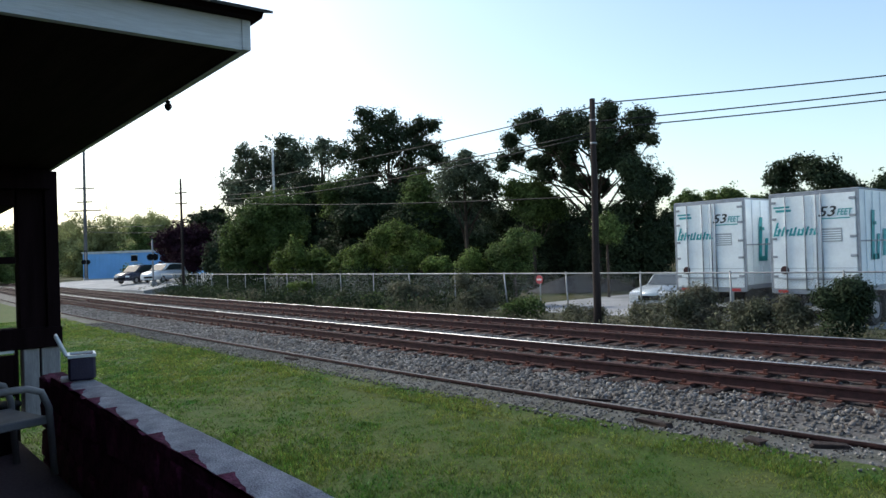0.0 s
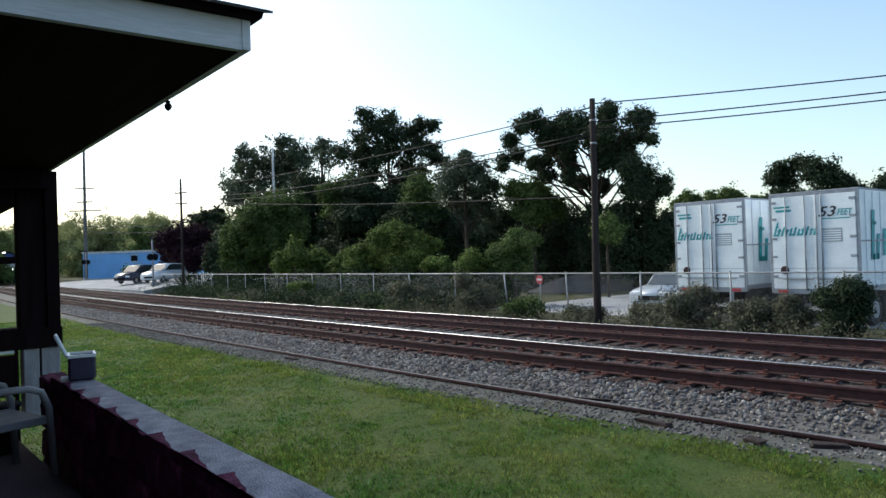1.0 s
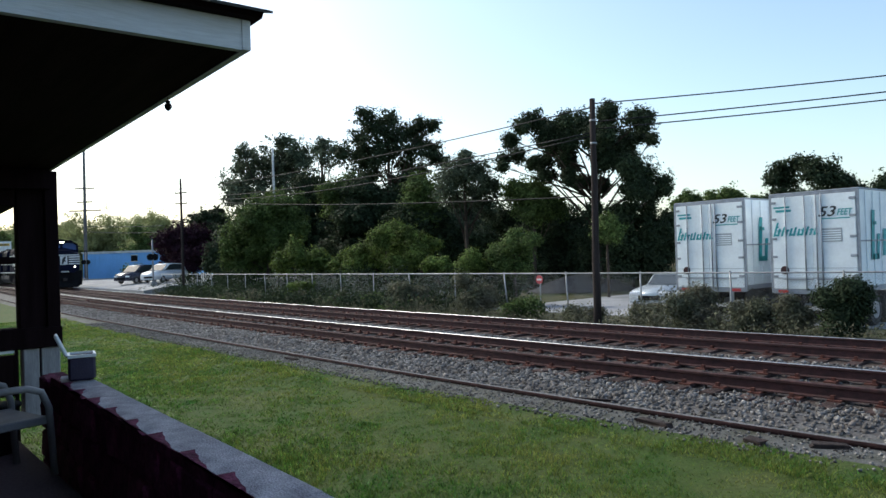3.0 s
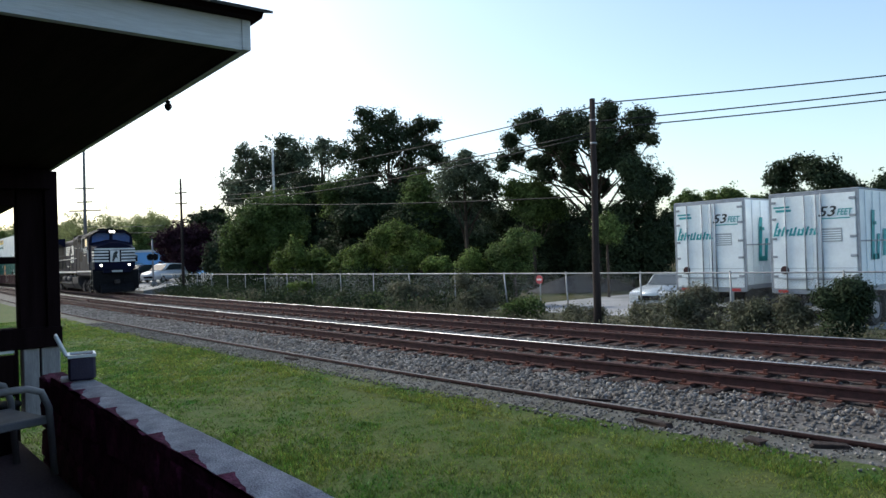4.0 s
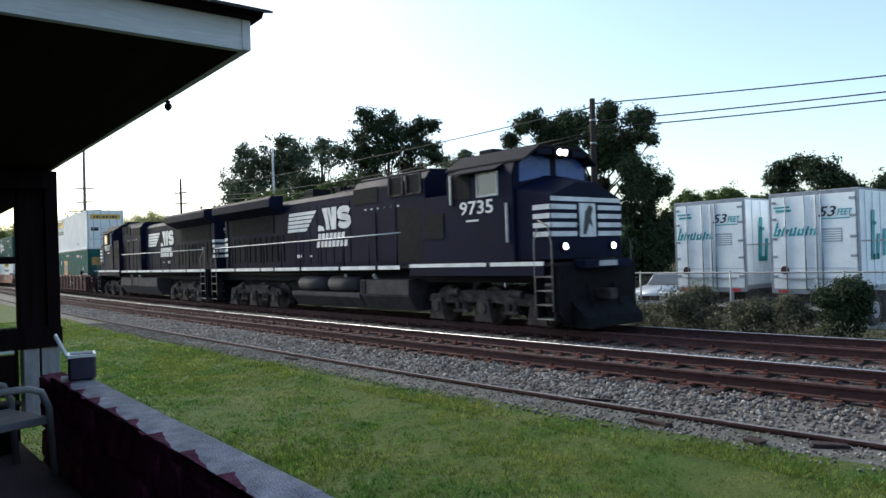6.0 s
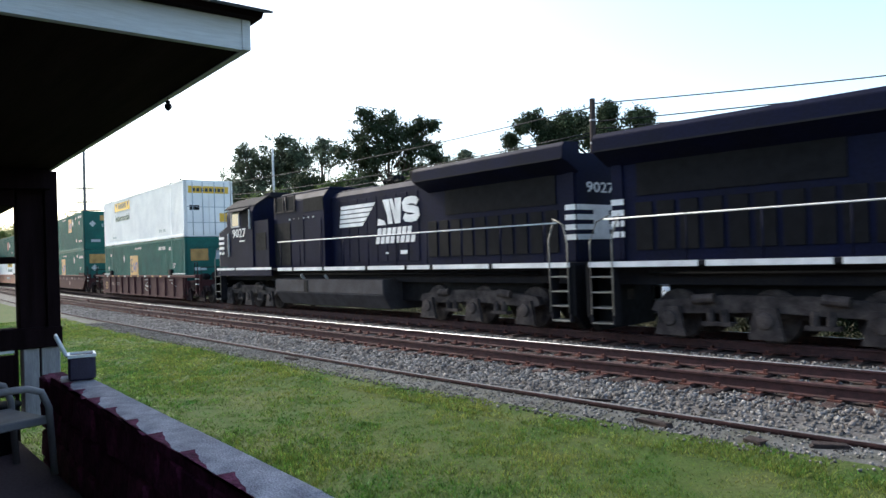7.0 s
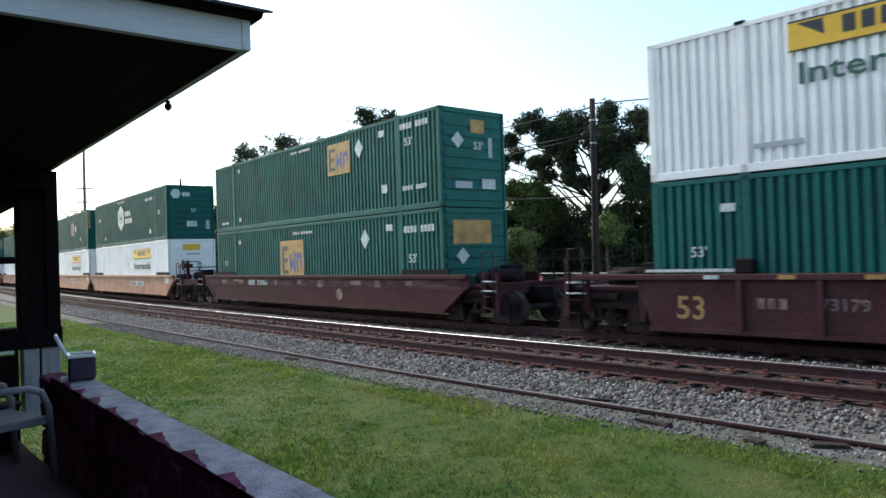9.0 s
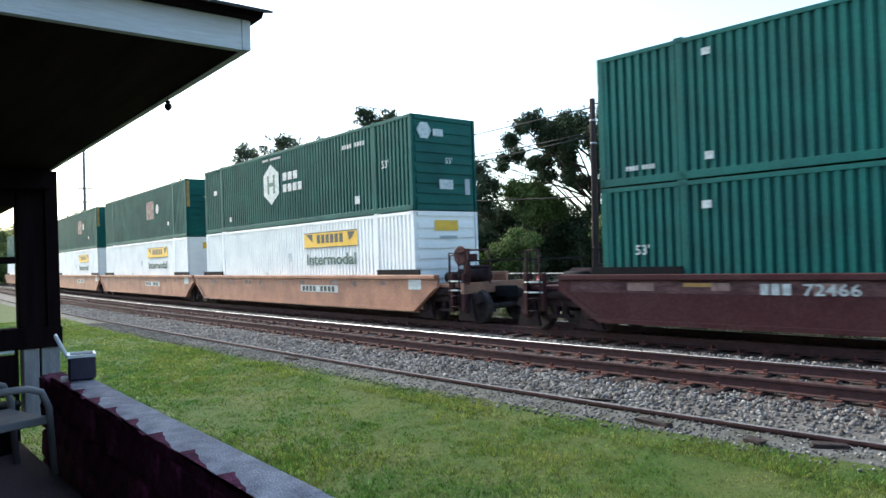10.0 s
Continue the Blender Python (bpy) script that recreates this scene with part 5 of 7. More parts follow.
    part("rim", boxes((-0.124, 0.124, -0.104, -0.086, 0.185, 0.21), (-0.124, 0.124, 0.086, 0.104, 0.185, 0.21), (-0.124, -0.106, -0.086, 0.086, 0.185, 0.21), (0.106, 0.124, -0.086, 0.086, 0.185, 0.21)), PALE, c, "pale rim")
    # thin black sheet inside the rim stands for the shaded hollow
    part("well", boxes((-0.106, 0.106, -0.086, 0.086, 0.188, 0.194)), DARK, c)
    ld = part("lid", boxes((-0.12, 0.12, -0.012, 0.012, 0.0, 0.19), bevel=0.008), PALE, c, "pale blue-white open lid")
    ld.matrix_basis = pose(0, -0.11, 0.2, 24, 0, 0)
    part("hinge", tubes(((-0.09, -0.108, 0.2), (0.09, -0.108, 0.2), 0.009)), DARK, c)
    build_chair()
    k = thing("dark_bin", pose(-6.95, 1.02, ZP), "black plastic bin on the patio floor", "bin")
    part("body", lathe(bmesh.new(), [(0.13, 0.0), (0.14, 0.01), (0.16, 0.36), (0.17, 0.38), (0.17, 0.4), (0.15, 0.4)], 18), DARK, k, "", True)
    part("rim", lathe(bmesh.new(), [(0.172, 0.37), (0.18, 0.38), (0.18, 0.4), (0.172, 0.405)], 18), DARK, k, "", True)
    p = thing("notice_board", pose(-10.0, 1.58, -0.31), "small white sign board on a dark stand beyond the screen", "sign")
    part("board", boxes((-0.02, 0.02, -0.09, 0.09, 1.22, 1.42)), PALE, p)
    part("stand", boxes((-0.03, 0.03, -0.12, -0.08, 0, 1.42), (-0.03, 0.03, 0.08, 0.12, 0, 1.3), (-0.02, 0.02, -0.08, 0.08, 0.7, 1.2)), DARK_WOOD, p)


def build_chair():
    """A stacking patio chair: moulded seat, slatted back, hoop arms."""
    c = thing("patio_chair", pose(-6.11, 0.855, 0.4, 0, 0, 15), "grey moulded plastic patio armchair in the shade", "chair")
    bm = bmesh.new()
    prism(bm, [(-0.24, 0.40), (0.25, 0.44), (0.27, 0.43), (0.27, 0.405), (-0.24, 0.37)], "x", -0.25, 0.25, bevel=0.01)
    part("seat", bm, PLASTIC, c)
    for s in (-1, 1):
        x = s * 0.29
        bm = path_tube(bmesh.new(), [(x, 0.3, 0.0), (x * 1.0, 0.27, 0.5), (x, 0.22, 0.62), (x, 0.12, 0.66), (x * 0.97, -0.12, 0.665), (x * 0.9, -0.24, 0.66)], 0.026, 8)
        part("armrest", bm, PLASTIC, c, "", True)
        part("leg", tubes(((s * 0.27, -0.26, 0.0), (s * 0.25, -0.2, 0.4), 0.026)), PLASTIC, c, "", True)
        part("side_rail", boxes((s * 0.27 - 0.02, s * 0.27 + 0.02, -0.22, 0.27, 0.38, 0.44), bevel=0.008), PLASTIC, c)
    bm = bmesh.new()
    path_tube(bm, [(-0.25, -0.22, 0.42), (-0.26, -0.32, 0.7), (-0.2, -0.37, 0.86), (0, -0.385, 0.9), (0.2, -0.37, 0.86), (0.26, -0.32, 0.7), (0.25, -0.22, 0.42)], 0.026, 8)
    part("back_frame", bm, PLASTIC, c, "", True)
    for k in range(5):
        x = -0.16 + k * 0.08
        part("back_slat", tubes(((x, -0.23, 0.41), (x * 0.9, -0.375, 0.87), 0.018)), PLASTIC, c, "", True)


# ---------------------------------------------------------------- train
def side_pose(s, x, y, z):
    """A frame on the side that looks to s*y; writing starts at x as one reads it."""
    return pose(x, s * y, z, 90, 0, 0 if s < 0 else 180)


def bogie(parent, x, axles, radius=0.53, y=0.98, frame_mat=None):
    """A three- or two-axle bogie with side frames, axle boxes, springs and wheels."""
    fm = frame_mat or TRUCK
    span = axles[-1] - axles[0]
    b = part("bogie", boxes((axles[0] + span * 0.3, axles[0] + span * 0.7, -0.95, 0.95, 0.5, 0.78)), fm, parent, "grimy cast steel bogie")
    b.matrix_basis = pose(x, 0, 0)
    for s in (-1, 1):
        bm = bmesh.new()
        prism(bm, [(axles[0] - 0.45, 0.62), (axles[0] - 0.35, 0.82), (axles[0] + span * 0.3, 0.95), (axles[0] + span * 0.7, 0.95), (axles[-1] + 0.35, 0.82), (axles[-1] + 0.45, 0.62), (axles[-1] + 0.2, 0.55), (axles[0] + span * 0.6, 0.62), (axles[0] + span * 0.4, 0.62), (axles[0] - 0.2, 0.55)], "y", s * (y + 0.02), s * (y + 0.2))
        part("side_frame", bm, fm, b)
    for a in axles:
        part("axle", tubes(((a, -0.9, radius), (a, 0.9, radius), 0.09)), TRUCK, b)
        for s in (-1, 1):
            bm = bmesh.new()
            prism(bm, [(a - 0.34, 0.12), (a + 0.34, 0.12), (a + 0.2, 0.72), (a - 0.2, 0.72)], "y", s * (y + 0.2), s * (y + 0.29))
            lathe(bm, [(0.17, s * (y + 0.29)), (0.15, s * (y + 0.34)), (0.08, s * (y + 0.35))], 12, (a, 0, 0.48), "y")
            part("axle_box", bm, fm, b, "dusty grey axle box")
            w = part("wheel", lathe(bmesh.new(), [(0.2, s * 0.68), (radius + 0.025, s * 0.69), (radius + 0.02, s * 0.72), (radius, s * 0.73), (radius - 0.01, s * 0.83), (radius - 0.07, s * 0.84), (0.2, s * 0.82)], 22, (a, 0, radius), "y"), TRUCK, b)
    for s in (-1, 1):
        bm = bmesh.new()
        for k in range(len(axles) - 1):
            c = (axles[k] + axles[k + 1]) / 2
            for d in (-0.14, 0.14):
                tube(bm, (c + d, s * (y + 0.16), 0.4), (c + d, s * (y + 0.16), 0.68), 0.09, 0.09, 8)
            box(bm, c - 0.3, c + 0.3, min(s * (y + 0.05), s * (y + 0.25)), max(s * (y + 0.05), s * (y + 0.25)), 0.34, 0.42)
        tube(bm, (axles[0] + 0.5, s * (y + 0.24), 0.86), (axles[0] + 0.95, s * (y + 0.24), 0.9), 0.1, 0.1, 10)
        tube(bm, (axles[-1] - 0.95, s * (y + 0.24), 0.9), (axles[-1] - 0.5, s * (y + 0.24), 0.86), 0.1, 0.1, 10)
        part("brake_rigging", bm, fm, b)
    return b


def build_loco(number, label):
    L = thing("locomotive", Matrix(), label, "locomotive", "locomotives")
    E = 10.35

    # frame and walkway
    bm = boxes((-E, E, -1.0, 1.0, 1.15, 1.6), (-E, E, -1.55, 1.55, 1.58, 1.66))
    part("underframe", bm, LOCO_GRIME, L)
    bm = bmesh.new()
    segs = [(-10.3, -7.75), (-7.6, -5.3), (-5.15, -4.1), (-3.95, -2.0), (-1.85, 0.7), (0.85, 2.9), (3.05, 4.2)]
    for a, b in segs:
        for s in (-1, 1):
            box(bm, a, b, min(s * 1.552, s * 1.56), max(s * 1.552, s * 1.56), 1.55, 1.67)
    part("walkway_stripe", bm, LOCO_WHITE, L, "white stripe along the walkway edge")
    for s in (-1, 1):
        part("cab_step_panel", boxes((4.7, 10.0, min(s * 1.5, s * 1.57), max(s * 1.5, s * 1.57), 1.36, 1.72)), LOCO, L)
        part("cab_stripe", boxes((4.7, 8.0, min(s * 1.57, s * 1.576), max(s * 1.57, s * 1.576), 1.6, 1.7), (8.15, 10.0, min(s * 1.57, s * 1.576), max(s * 1.57, s * 1.576), 1.6, 1.7)), LOCO_WHITE, L)
    # hood
    bm = bmesh.new()
    prism(bm, [(-0.9, 1.66), (-0.9, 4.12), (-0.72, 4.3), (0.72, 4.3), (0.9, 4.12), (0.9, 1.66)], "x", -9.7, 1.2)
    part("hood", bm, LOCO, L)
    bm = bmesh.new()
    prism(bm, [(-1.2, 1.66), (-1.2, 4.2), (-1.0, 4.46), (1.0, 4.46), (1.2, 4.2), (1.2, 1.66)], "x", 1.2, 5.1, bevel=0.02)
    part("equipment_hood", bm, LOCO, L)
    bm = bmesh.new()
    prism(bm, [(-0.95, 1.66), (-0.95, 4.3), (0.95, 4.3), (0.95, 1.66)], "x", -10.05, -9.7, bevel=0.05)
    part("hood_end", bm, LOCO, L)
    for s in (-1, 1):
        # doors, louvres and grab rails along the hood
        for k in range(11):
            a = -9.5 + k * 0.52
            if a < -4.3:
                part("hood_door", boxes((a + 0.05, a + 0.45, min(s * 0.905, s * 0.93), max(s * 0.905, s * 0.93), 1.9, 2.95), bevel=0.006), DARK, L, "dark louvred hood door")
        for k in range(9):
            a = -3.9 + k * 0.56
            bm = bmesh.new()
            box(bm, a, a + 0.5, min(s * 0.902, s * 0.918), max(s * 0.902, s * 0.918), 1.8, 3.95, bevel=0.004)
            part("engine_door", bm, LOCO, L)
        part("intake_grille", boxes((1.25, 2.66, min(s * 1.2, s * 1.215), max(s * 1.2, s * 1.215), 3.72, 4.22)), DARK, L, "black intake grille")
        for k in range(2):
            fr = part("intake_frame", boxes((4.95 - 0.9 * k - 0.78, 4.95 - 0.9 * k - 0.7, min(s * 1.2, s * 1.24), max(s * 1.2, s * 1.24), 3.85, 4.42), (4.95 - 0.9 * k - 0.08, 4.95 - 0.9 * k, min(s * 1.2, s * 1.24), max(s * 1.2, s * 1.24), 3.85, 4.42), (4.95 - 0.9 * k - 0.78, 4.95 - 0.9 * k, min(s * 1.2, s * 1.23), max(s * 1.2, s * 1.23), 3.8, 3.86)), TRUCK, L)
            # thin black plate in place of an opening; its colour gives the inner shade
            part("intake_hole_shade", boxes((4.95 - 0.9 * k - 0.7, 4.95 - 0.9 * k - 0.08, min(s * 1.19, s * 1.206), max(s * 1.19, s * 1.206), 3.86, 4.4)), DARK, fr)
        # no recess is cut: a flat black plate gives its shade
        part("step_well_shade", boxes((3.72, 5.0, min(s * 1.2, s * 1.225), max(s * 1.2, s * 1.225), 1.75, 3.4)), DARK, L, "flat black plate for the shaded recess behind the cab")
        part("equipment_door", boxes((2.7, 3.6, min(s * 1.2, s * 1.22), max(s * 1.2, s * 1.22), 1.8, 3.6), (1.4, 2.5, min(s * 1.2, s * 1.22), max(s * 1.2, s * 1.22), 1.8, 3.4)), LOCO, L)
        bm = bmesh.new()
        for k in range(6):
            box(bm, 1.9 + k * 0.36, 2.0 + k * 0.36, min(s * 1.2, s * 1.22), max(s * 1.2, s * 1.22), 3.48, 3.54)
        part("vent_tag", bm, MARK, L)
        # handrail
        bm = path_tube(bmesh.new(), [(4.2, s * 1.5, 2.66), (1.0, s * 1.5, 2.64), (-4.0, s * 1.5, 2.62), (-9.9, s * 1.5, 2.6)], 0.02, 6)
        part("handrail", bm, LOCO_WHITE, L, "white handrail along the walkway")
        for k in range(10):
            x = 4.0 - k * 1.5
            part("stanchion", tubes(((x, s * 1.5, 1.66), (x, s * 1.5, 2.64), 0.018), seg=6), LOCO, L)
        # radiator wing
        bm = bmesh.new()
        prism(bm, [(s * 0.88, 4.54), (s * 1.42, 4.5), (s * 1.5, 4.4), (s * 1.5, 4.1), (s * 0.9, 3.8)], "x", -10.15, -4.4, bevel=0.012)
        part("radiator_wing", bm, LOCO, L)
        part("radiator_screen", boxes((-9.4, -5.2, min(s * 0.9, s * 0.93), max(s * 0.9, s * 0.93), 3.1, 3.84)), DARK, L)
        part("wing_lip", boxes((-10.1, -4.45, min(s * 1.5, s * 1.512), max(s * 1.5, s * 1.512), 4.09, 4.13)), LOCO_GRIME, L)
        # owner's device: five bars cut off aslant, then broad block shapes and two rows of short bars
        def along(u):
            return 0.62 - u if s > 0 else -4.0 + u
        ya, yb = s * 0.922, s * 0.929

        def slab(pts, lift=0.0):
            prism(bm, [(along(u), z) for u, z in pts], "y", ya + s * lift, yb + s * lift)
        bm = bmesh.new()
        for k in range(5):
            z = 3.02 + k * 0.155
            slab([(0.03 * k, z), (1.46 + 0.17 * k, z), (1.58 + 0.17 * k, z + 0.12), (0.03 * k + 0.02, z + 0.12)])
        part("stripe_device", bm, LOCO_WHITE, L, "white speed bars on the hood side")
        bm = bmesh.new()
        slab([(2.34, 2.98), (2.82, 2.98), (2.72, 3.12), (2.4, 3.2)])
        slab([(2.66, 3.8), (3.02, 3.8), (3.2, 3.0), (2.94, 3.0), (2.9, 3.3)])
        slab([(3.05, 3.8), (3.22, 3.8), (3.5, 3.0), (3.32, 3.0)], 0.003)
        slab([(3.34, 3.8), (3.68, 3.8), (3.62, 3.0), (3.38, 3.0)], 0.005)
        curve = ((1.0, 0.8), (0.86, 0.95), (0.5, 1.0), (0.14, 0.95), (0.0, 0.8), (0.02, 0.62), (0.3, 0.54), (0.7, 0.48), (0.98, 0.38), (1.0, 0.2), (0.86, 0.05), (0.5, 0.0), (0.14, 0.05), (0.0, 0.2))
        pts = [Vector((3.82 + 0.68 * p, 3.11 + 0.58 * q)) for p, q in curve]
        edge = []
        for i, p in enumerate(pts):
            d = (pts[min(i + 1, len(pts) - 1)] - pts[max(i - 1, 0)]).normalized() * 0.115
            edge.append((p + Vector((-d.y, d.x)), p - Vector((-d.y, d.x))))
        for (p, q), (m, o) in zip(edge, edge[1:]):
            slab([tuple(p), tuple(m), tuple(o), tuple(q)], 0.002)
        part("block_device", bm, LOCO_WHITE, L, "white block device on the hood side")
        bm = bmesh.new()
        for u0, n, z in ((2.32, 7, 2.66), (2.22, 8, 2.38)):
            for k in range(n):
                u = u0 + 0.27 * k
                slab([(u, z), (u + 0.2, z), (u + 0.25, z + 0.22), (u + 0.05, z + 0.22)])
        part("name_bar", bm, LOCO_WHITE, L)
        part("data_panel", boxes((-3.3, -2.95, min(s * 0.922, s * 0.928), max(s * 0.922, s * 0.928), 2.02, 2.14), (-2.3, -2.15, min(s * 0.922, s * 0.928), max(s * 0.922, s * 0.928), 2.04, 2.1)), LOCO_WHITE, L)
    # cab
    bm = bmesh.new()
    prism(bm, [(-1.5, 1.66), (-1.5, 3.95), (-1.38, 4.3), (-0.8, 4.62), (0.8, 4.62), (1.38, 4.3), (1.5, 3.95), (1.5, 1.66)], "x", 6.4, 9.0, bevel=0.03)
    part("cab", bm, LOCO, L)
    bm = bmesh.new()
    prism(bm, [(-1.42, 4.22), (-0.8, 4.6), (0.8, 4.6), (1.42, 4.22), (1.42, 4.28), (0.8, 4.68), (-0.8, 4.68), (-1.42, 4.28)], "x", 6.3, 9.35, bevel=0.01)
    part("cab_roof", bm, LOCO_GRIME, L, "grey cab roof with front visor")
    for s in (-1, 1):
        part("cab_rear_panel", boxes((5.1, 6.4, min(s * 1.0, s * 1.45), max(s * 1.0, s * 1.45), 1.66, 3.6)), LOCO, L)
        wd = part("cab_window", boxes((7.72, 8.42, min(s * 1.49, s * 1.512), max(s * 1.49, s * 1.512), 3.48, 4.0)), CAB_GLASS, L)
        part("rear_window", boxes((6.6, 7.4, min(s * 1.49, s * 1.512), max(s * 1.49, s * 1.512), 3.42, 4.08)), DARK, L)
        part("window_frame", boxes((7.66, 8.48, min(s * 1.5, s * 1.53), max(s * 1.5, s * 1.53), 3.42, 3.48), (7.66, 8.48, min(s * 1.5, s * 1.53), max(s * 1.5, s * 1.53), 4.0, 4.05), (7.66, 7.72, min(s * 1.5, s * 1.53), max(s * 1.5, s * 1.53), 3.48, 4.0), (8.42, 8.48, min(s * 1.5, s * 1.53), max(s * 1.5, s * 1.53), 3.48, 4.0)), LIGHT_GREY, wd)
        bm = bmesh.new()
        prism(bm, [(s * 1.4, 4.2), (s * 1.72, 4.06), (s * 1.72, 4.09), (s * 1.4, 4.24)], "x", 6.85, 8.6)
        part("sun_visor", bm, LOCO_GRIME, L)
        part("grab_rail", boxes((6.6, 6.66, min(s * 1.5, s * 1.56), max(s * 1.5, s * 1.56), 3.3, 4.1), (8.75, 8.8, min(s * 1.5, s * 1.56), max(s * 1.5, s * 1.56), 2.2, 3.2)), LIGHT_GREY, L)
        part("cab_side_box", boxes((5.3, 6.2, min(s * 1.45, s * 1.47), max(s * 1.45, s * 1.47), 2.4, 3.1)), DARK, L)
        part("tag_bar", boxes((7.2, 7.7, min(s * 1.5, s * 1.508), max(s * 1.5, s * 1.508), 2.8, 2.85)), LOCO_WHITE, L)
        lettering(number, 0.5, LOCO_WHITE, L, side_pose(s, 6.95 if s < 0 else 8.4, 1.506, 3.0), width=1.3)
    # nose
    bm = bmesh.new()
    out = [(-1.42, 1.75), (-1.42, 3.28), (-0.35, 3.66), (0.35, 3.66), (1.42, 3.28), (1.42, 1.75)]
    back = [bm.verts.new((8.95, y, z + (0.28 if z > 2 else 0))) for y, z in out]
    front = [bm.verts.new((10.1, y * 0.97, z)) for y, z in out]
    for i in range(6):
        bm.faces.new((back[i], front[i], front[(i + 1) % 6], back[(i + 1) % 6]))
    bm.faces.new(front)
    bm.faces.new(back[::-1])
    bmesh.ops.recalc_face_normals(bm, faces=bm.faces[:])
    part("nose", bm, LOCO, L)
    bm = bmesh.new()
    for k in range(4):
        z = 2.3 + k * 0.22
        box(bm, 10.1, 10.108, -1.37, -0.42, z, z + 0.12)
        box(bm, 10.1, 10.108, 0.42, 1.37, z, z + 0.12)
        for s in (-1, 1):
            box(bm, 9.55 + 0.0 * k, 10.09, min(s * 1.385, s * 1.412), max(s * 1.385, s * 1.412), z, z + 0.12)
    box(bm, 10.1, 10.108, -1.37, 1.37, 2.3 + 4 * 0.22 - 0.02, 2.3 + 4 * 0.22 + 0.09)
    part("nose_stripe", bm, LOCO_WHITE, L, "white safety stripes round the nose")
    part("nose_emblem", boxes((10.108, 10.116, -0.32, 0.32, 2.28, 3.12), bevel=0.003), LOCO_WHITE, L, "white emblem panel on the nose")
    bm = bmesh.new()
    prism(bm, [(-0.2, 2.34), (-0.08, 2.34), (0.06, 2.62), (0.2, 2.5), (0.12, 2.8), (0.22, 3.0), (0.08, 3.08), (-0.1, 2.9), (-0.16, 2.6)], "x", 10.116, 10.122)
    part("emblem_figure", bm, INK, L)
    for s in (-1, 1):
        # windshields, slightly raked
        bm = bmesh.new()
        prism(bm, [(s * 0.12, 3.94), (s * 1.28, 3.72), (s * 1.28, 4.18), (s * 0.95, 4.42), (s * 0.12, 4.42)], "x", 9.0, 9.02)
        part("windshield", bm, BLUE_GLASS, L, "blue-tinted windscreen")
        bm = lathe(bmesh.new(), [(0.1, 10.05), (0.12, 10.14), (0.1, 10.17)], 14, (0, s * 0.95, 2.05), "x")
        dl = part("ditch_light_housing", bm, DARK, L)
        part("ditch_light", lathe(bmesh.new(), [(0.085, 10.172), (0.085, 10.178)], 14, (0, s * 0.95, 2.05), "x"), LAMP, dl, "glowing ditch light")
        part("headlight", lathe(bmesh.new(), [(0.085, 9.36), (0.085, 9.375)], 14, (0, s * 0.11, 4.5), "x"), LAMP, L, "glowing headlight")
        part("marker_board", boxes((9.02, 9.36, min(s * 0.4, s * 0.95), max(s * 0.4, s * 0.95), 4.42, 4.58)), LOCO, L)
    part("headlight_housing", boxes((9.0, 9.36, -0.3, 0.3, 4.38, 4.62), bevel=0.02), DARK, L)
    # ends: pilot, steps, couplers
    for e in (-1, 1):
        xe = e * E
        bm = bmesh.new()
        prism(bm, [(-1.5, 1.6), (-1.5, 0.45), (-1.2, 0.12), (1.2, 0.12), (1.5, 0.45), (1.5, 1.6)], "x", xe - e * 0.1, xe + e * 0.06)
        part("pilot", bm, DARK, L)
        if e > 0:
            bm = bmesh.new()
            prism(bm, [(xe, 0.12), (xe + 0.55, 0.1), (xe + 0.5, 0.35), (xe + 0.06, 0.75)], "y", -1.1, 1.1)
            part("snow_plough", bm, DARK, L)
            part("anticlimber", boxes((xe, xe + 0.35, -0.9, 0.9, 1.5, 1.72), bevel=0.02), LOCO, L)
            part("number_plate_bar", boxes((xe + 0.35, xe + 0.36, -0.35, 0.35, 1.55, 1.68)), LIGHT_GREY, L)
        part("coupler", boxes((min(xe, xe + e * 0.5), max(xe, xe + e * 0.5), -0.15, 0.15, 0.72, 1.0), bevel=0.03), TRUCK, L)
        part("hose_set", tubes(((xe + e * 0.08, -0.5, 1.1), (xe + e * 0.3, -0.55, 0.5), 0.025), ((xe + e * 0.08, 0.5, 1.1), (xe + e * 0.3, 0.55, 0.5), 0.025)), DARK, L)
        for s in (-1, 1):
            ys = s * 1.3
            for k in range(4):
                part("step", boxes((min(xe - e * 0.62, xe - e * 0.1), max(xe - e * 0.62, xe - e * 0.1), min(s * 1.2, s * 1.56), max(s * 1.2, s * 1.56), 0.3 + 0.34 * k, 0.33 + 0.34 * k)), STEP_GREY, L)
            part("step_stringer", boxes((xe - e * 0.64 - 0.02, xe - e * 0.64 + 0.02, s * 1.4 - 0.14, s * 1.4 + 0.14, 0.28, 1.6), (xe - e * 0.08 - 0.02, xe - e * 0.08 + 0.02, s * 1.4 - 0.14, s * 1.4 + 0.14, 0.28, 1.6)), LOCO_GRIME, L)
            part("end_handrail", path_tube(bmesh.new(), [(xe - e * 0.1, s * 1.56, 0.5), (xe - e * 0.1, s * 1.56, 2.1), (xe - e * 0.25, s * 1.5, 2.55), (xe - e * 0.6, s * 1.45, 2.7)], 0.02, 6), STEP_GREY, L)
            part("end_handrail", path_tube(bmesh.new(), [(xe - e * 0.66, s * 1.56, 0.5), (xe - e * 0.66, s * 1.56, 2.2), (xe - e * 0.7, s * 1.3, 2.7)], 0.02, 6), STEP_GREY, L)
    # long-hood end stripes
    bm = bmesh.new()
    for k in range(4):
        z = 2.2 + k * 0.24
        box(bm, -10.058, -10.05, -0.92, 0.92, z, z + 0.13)
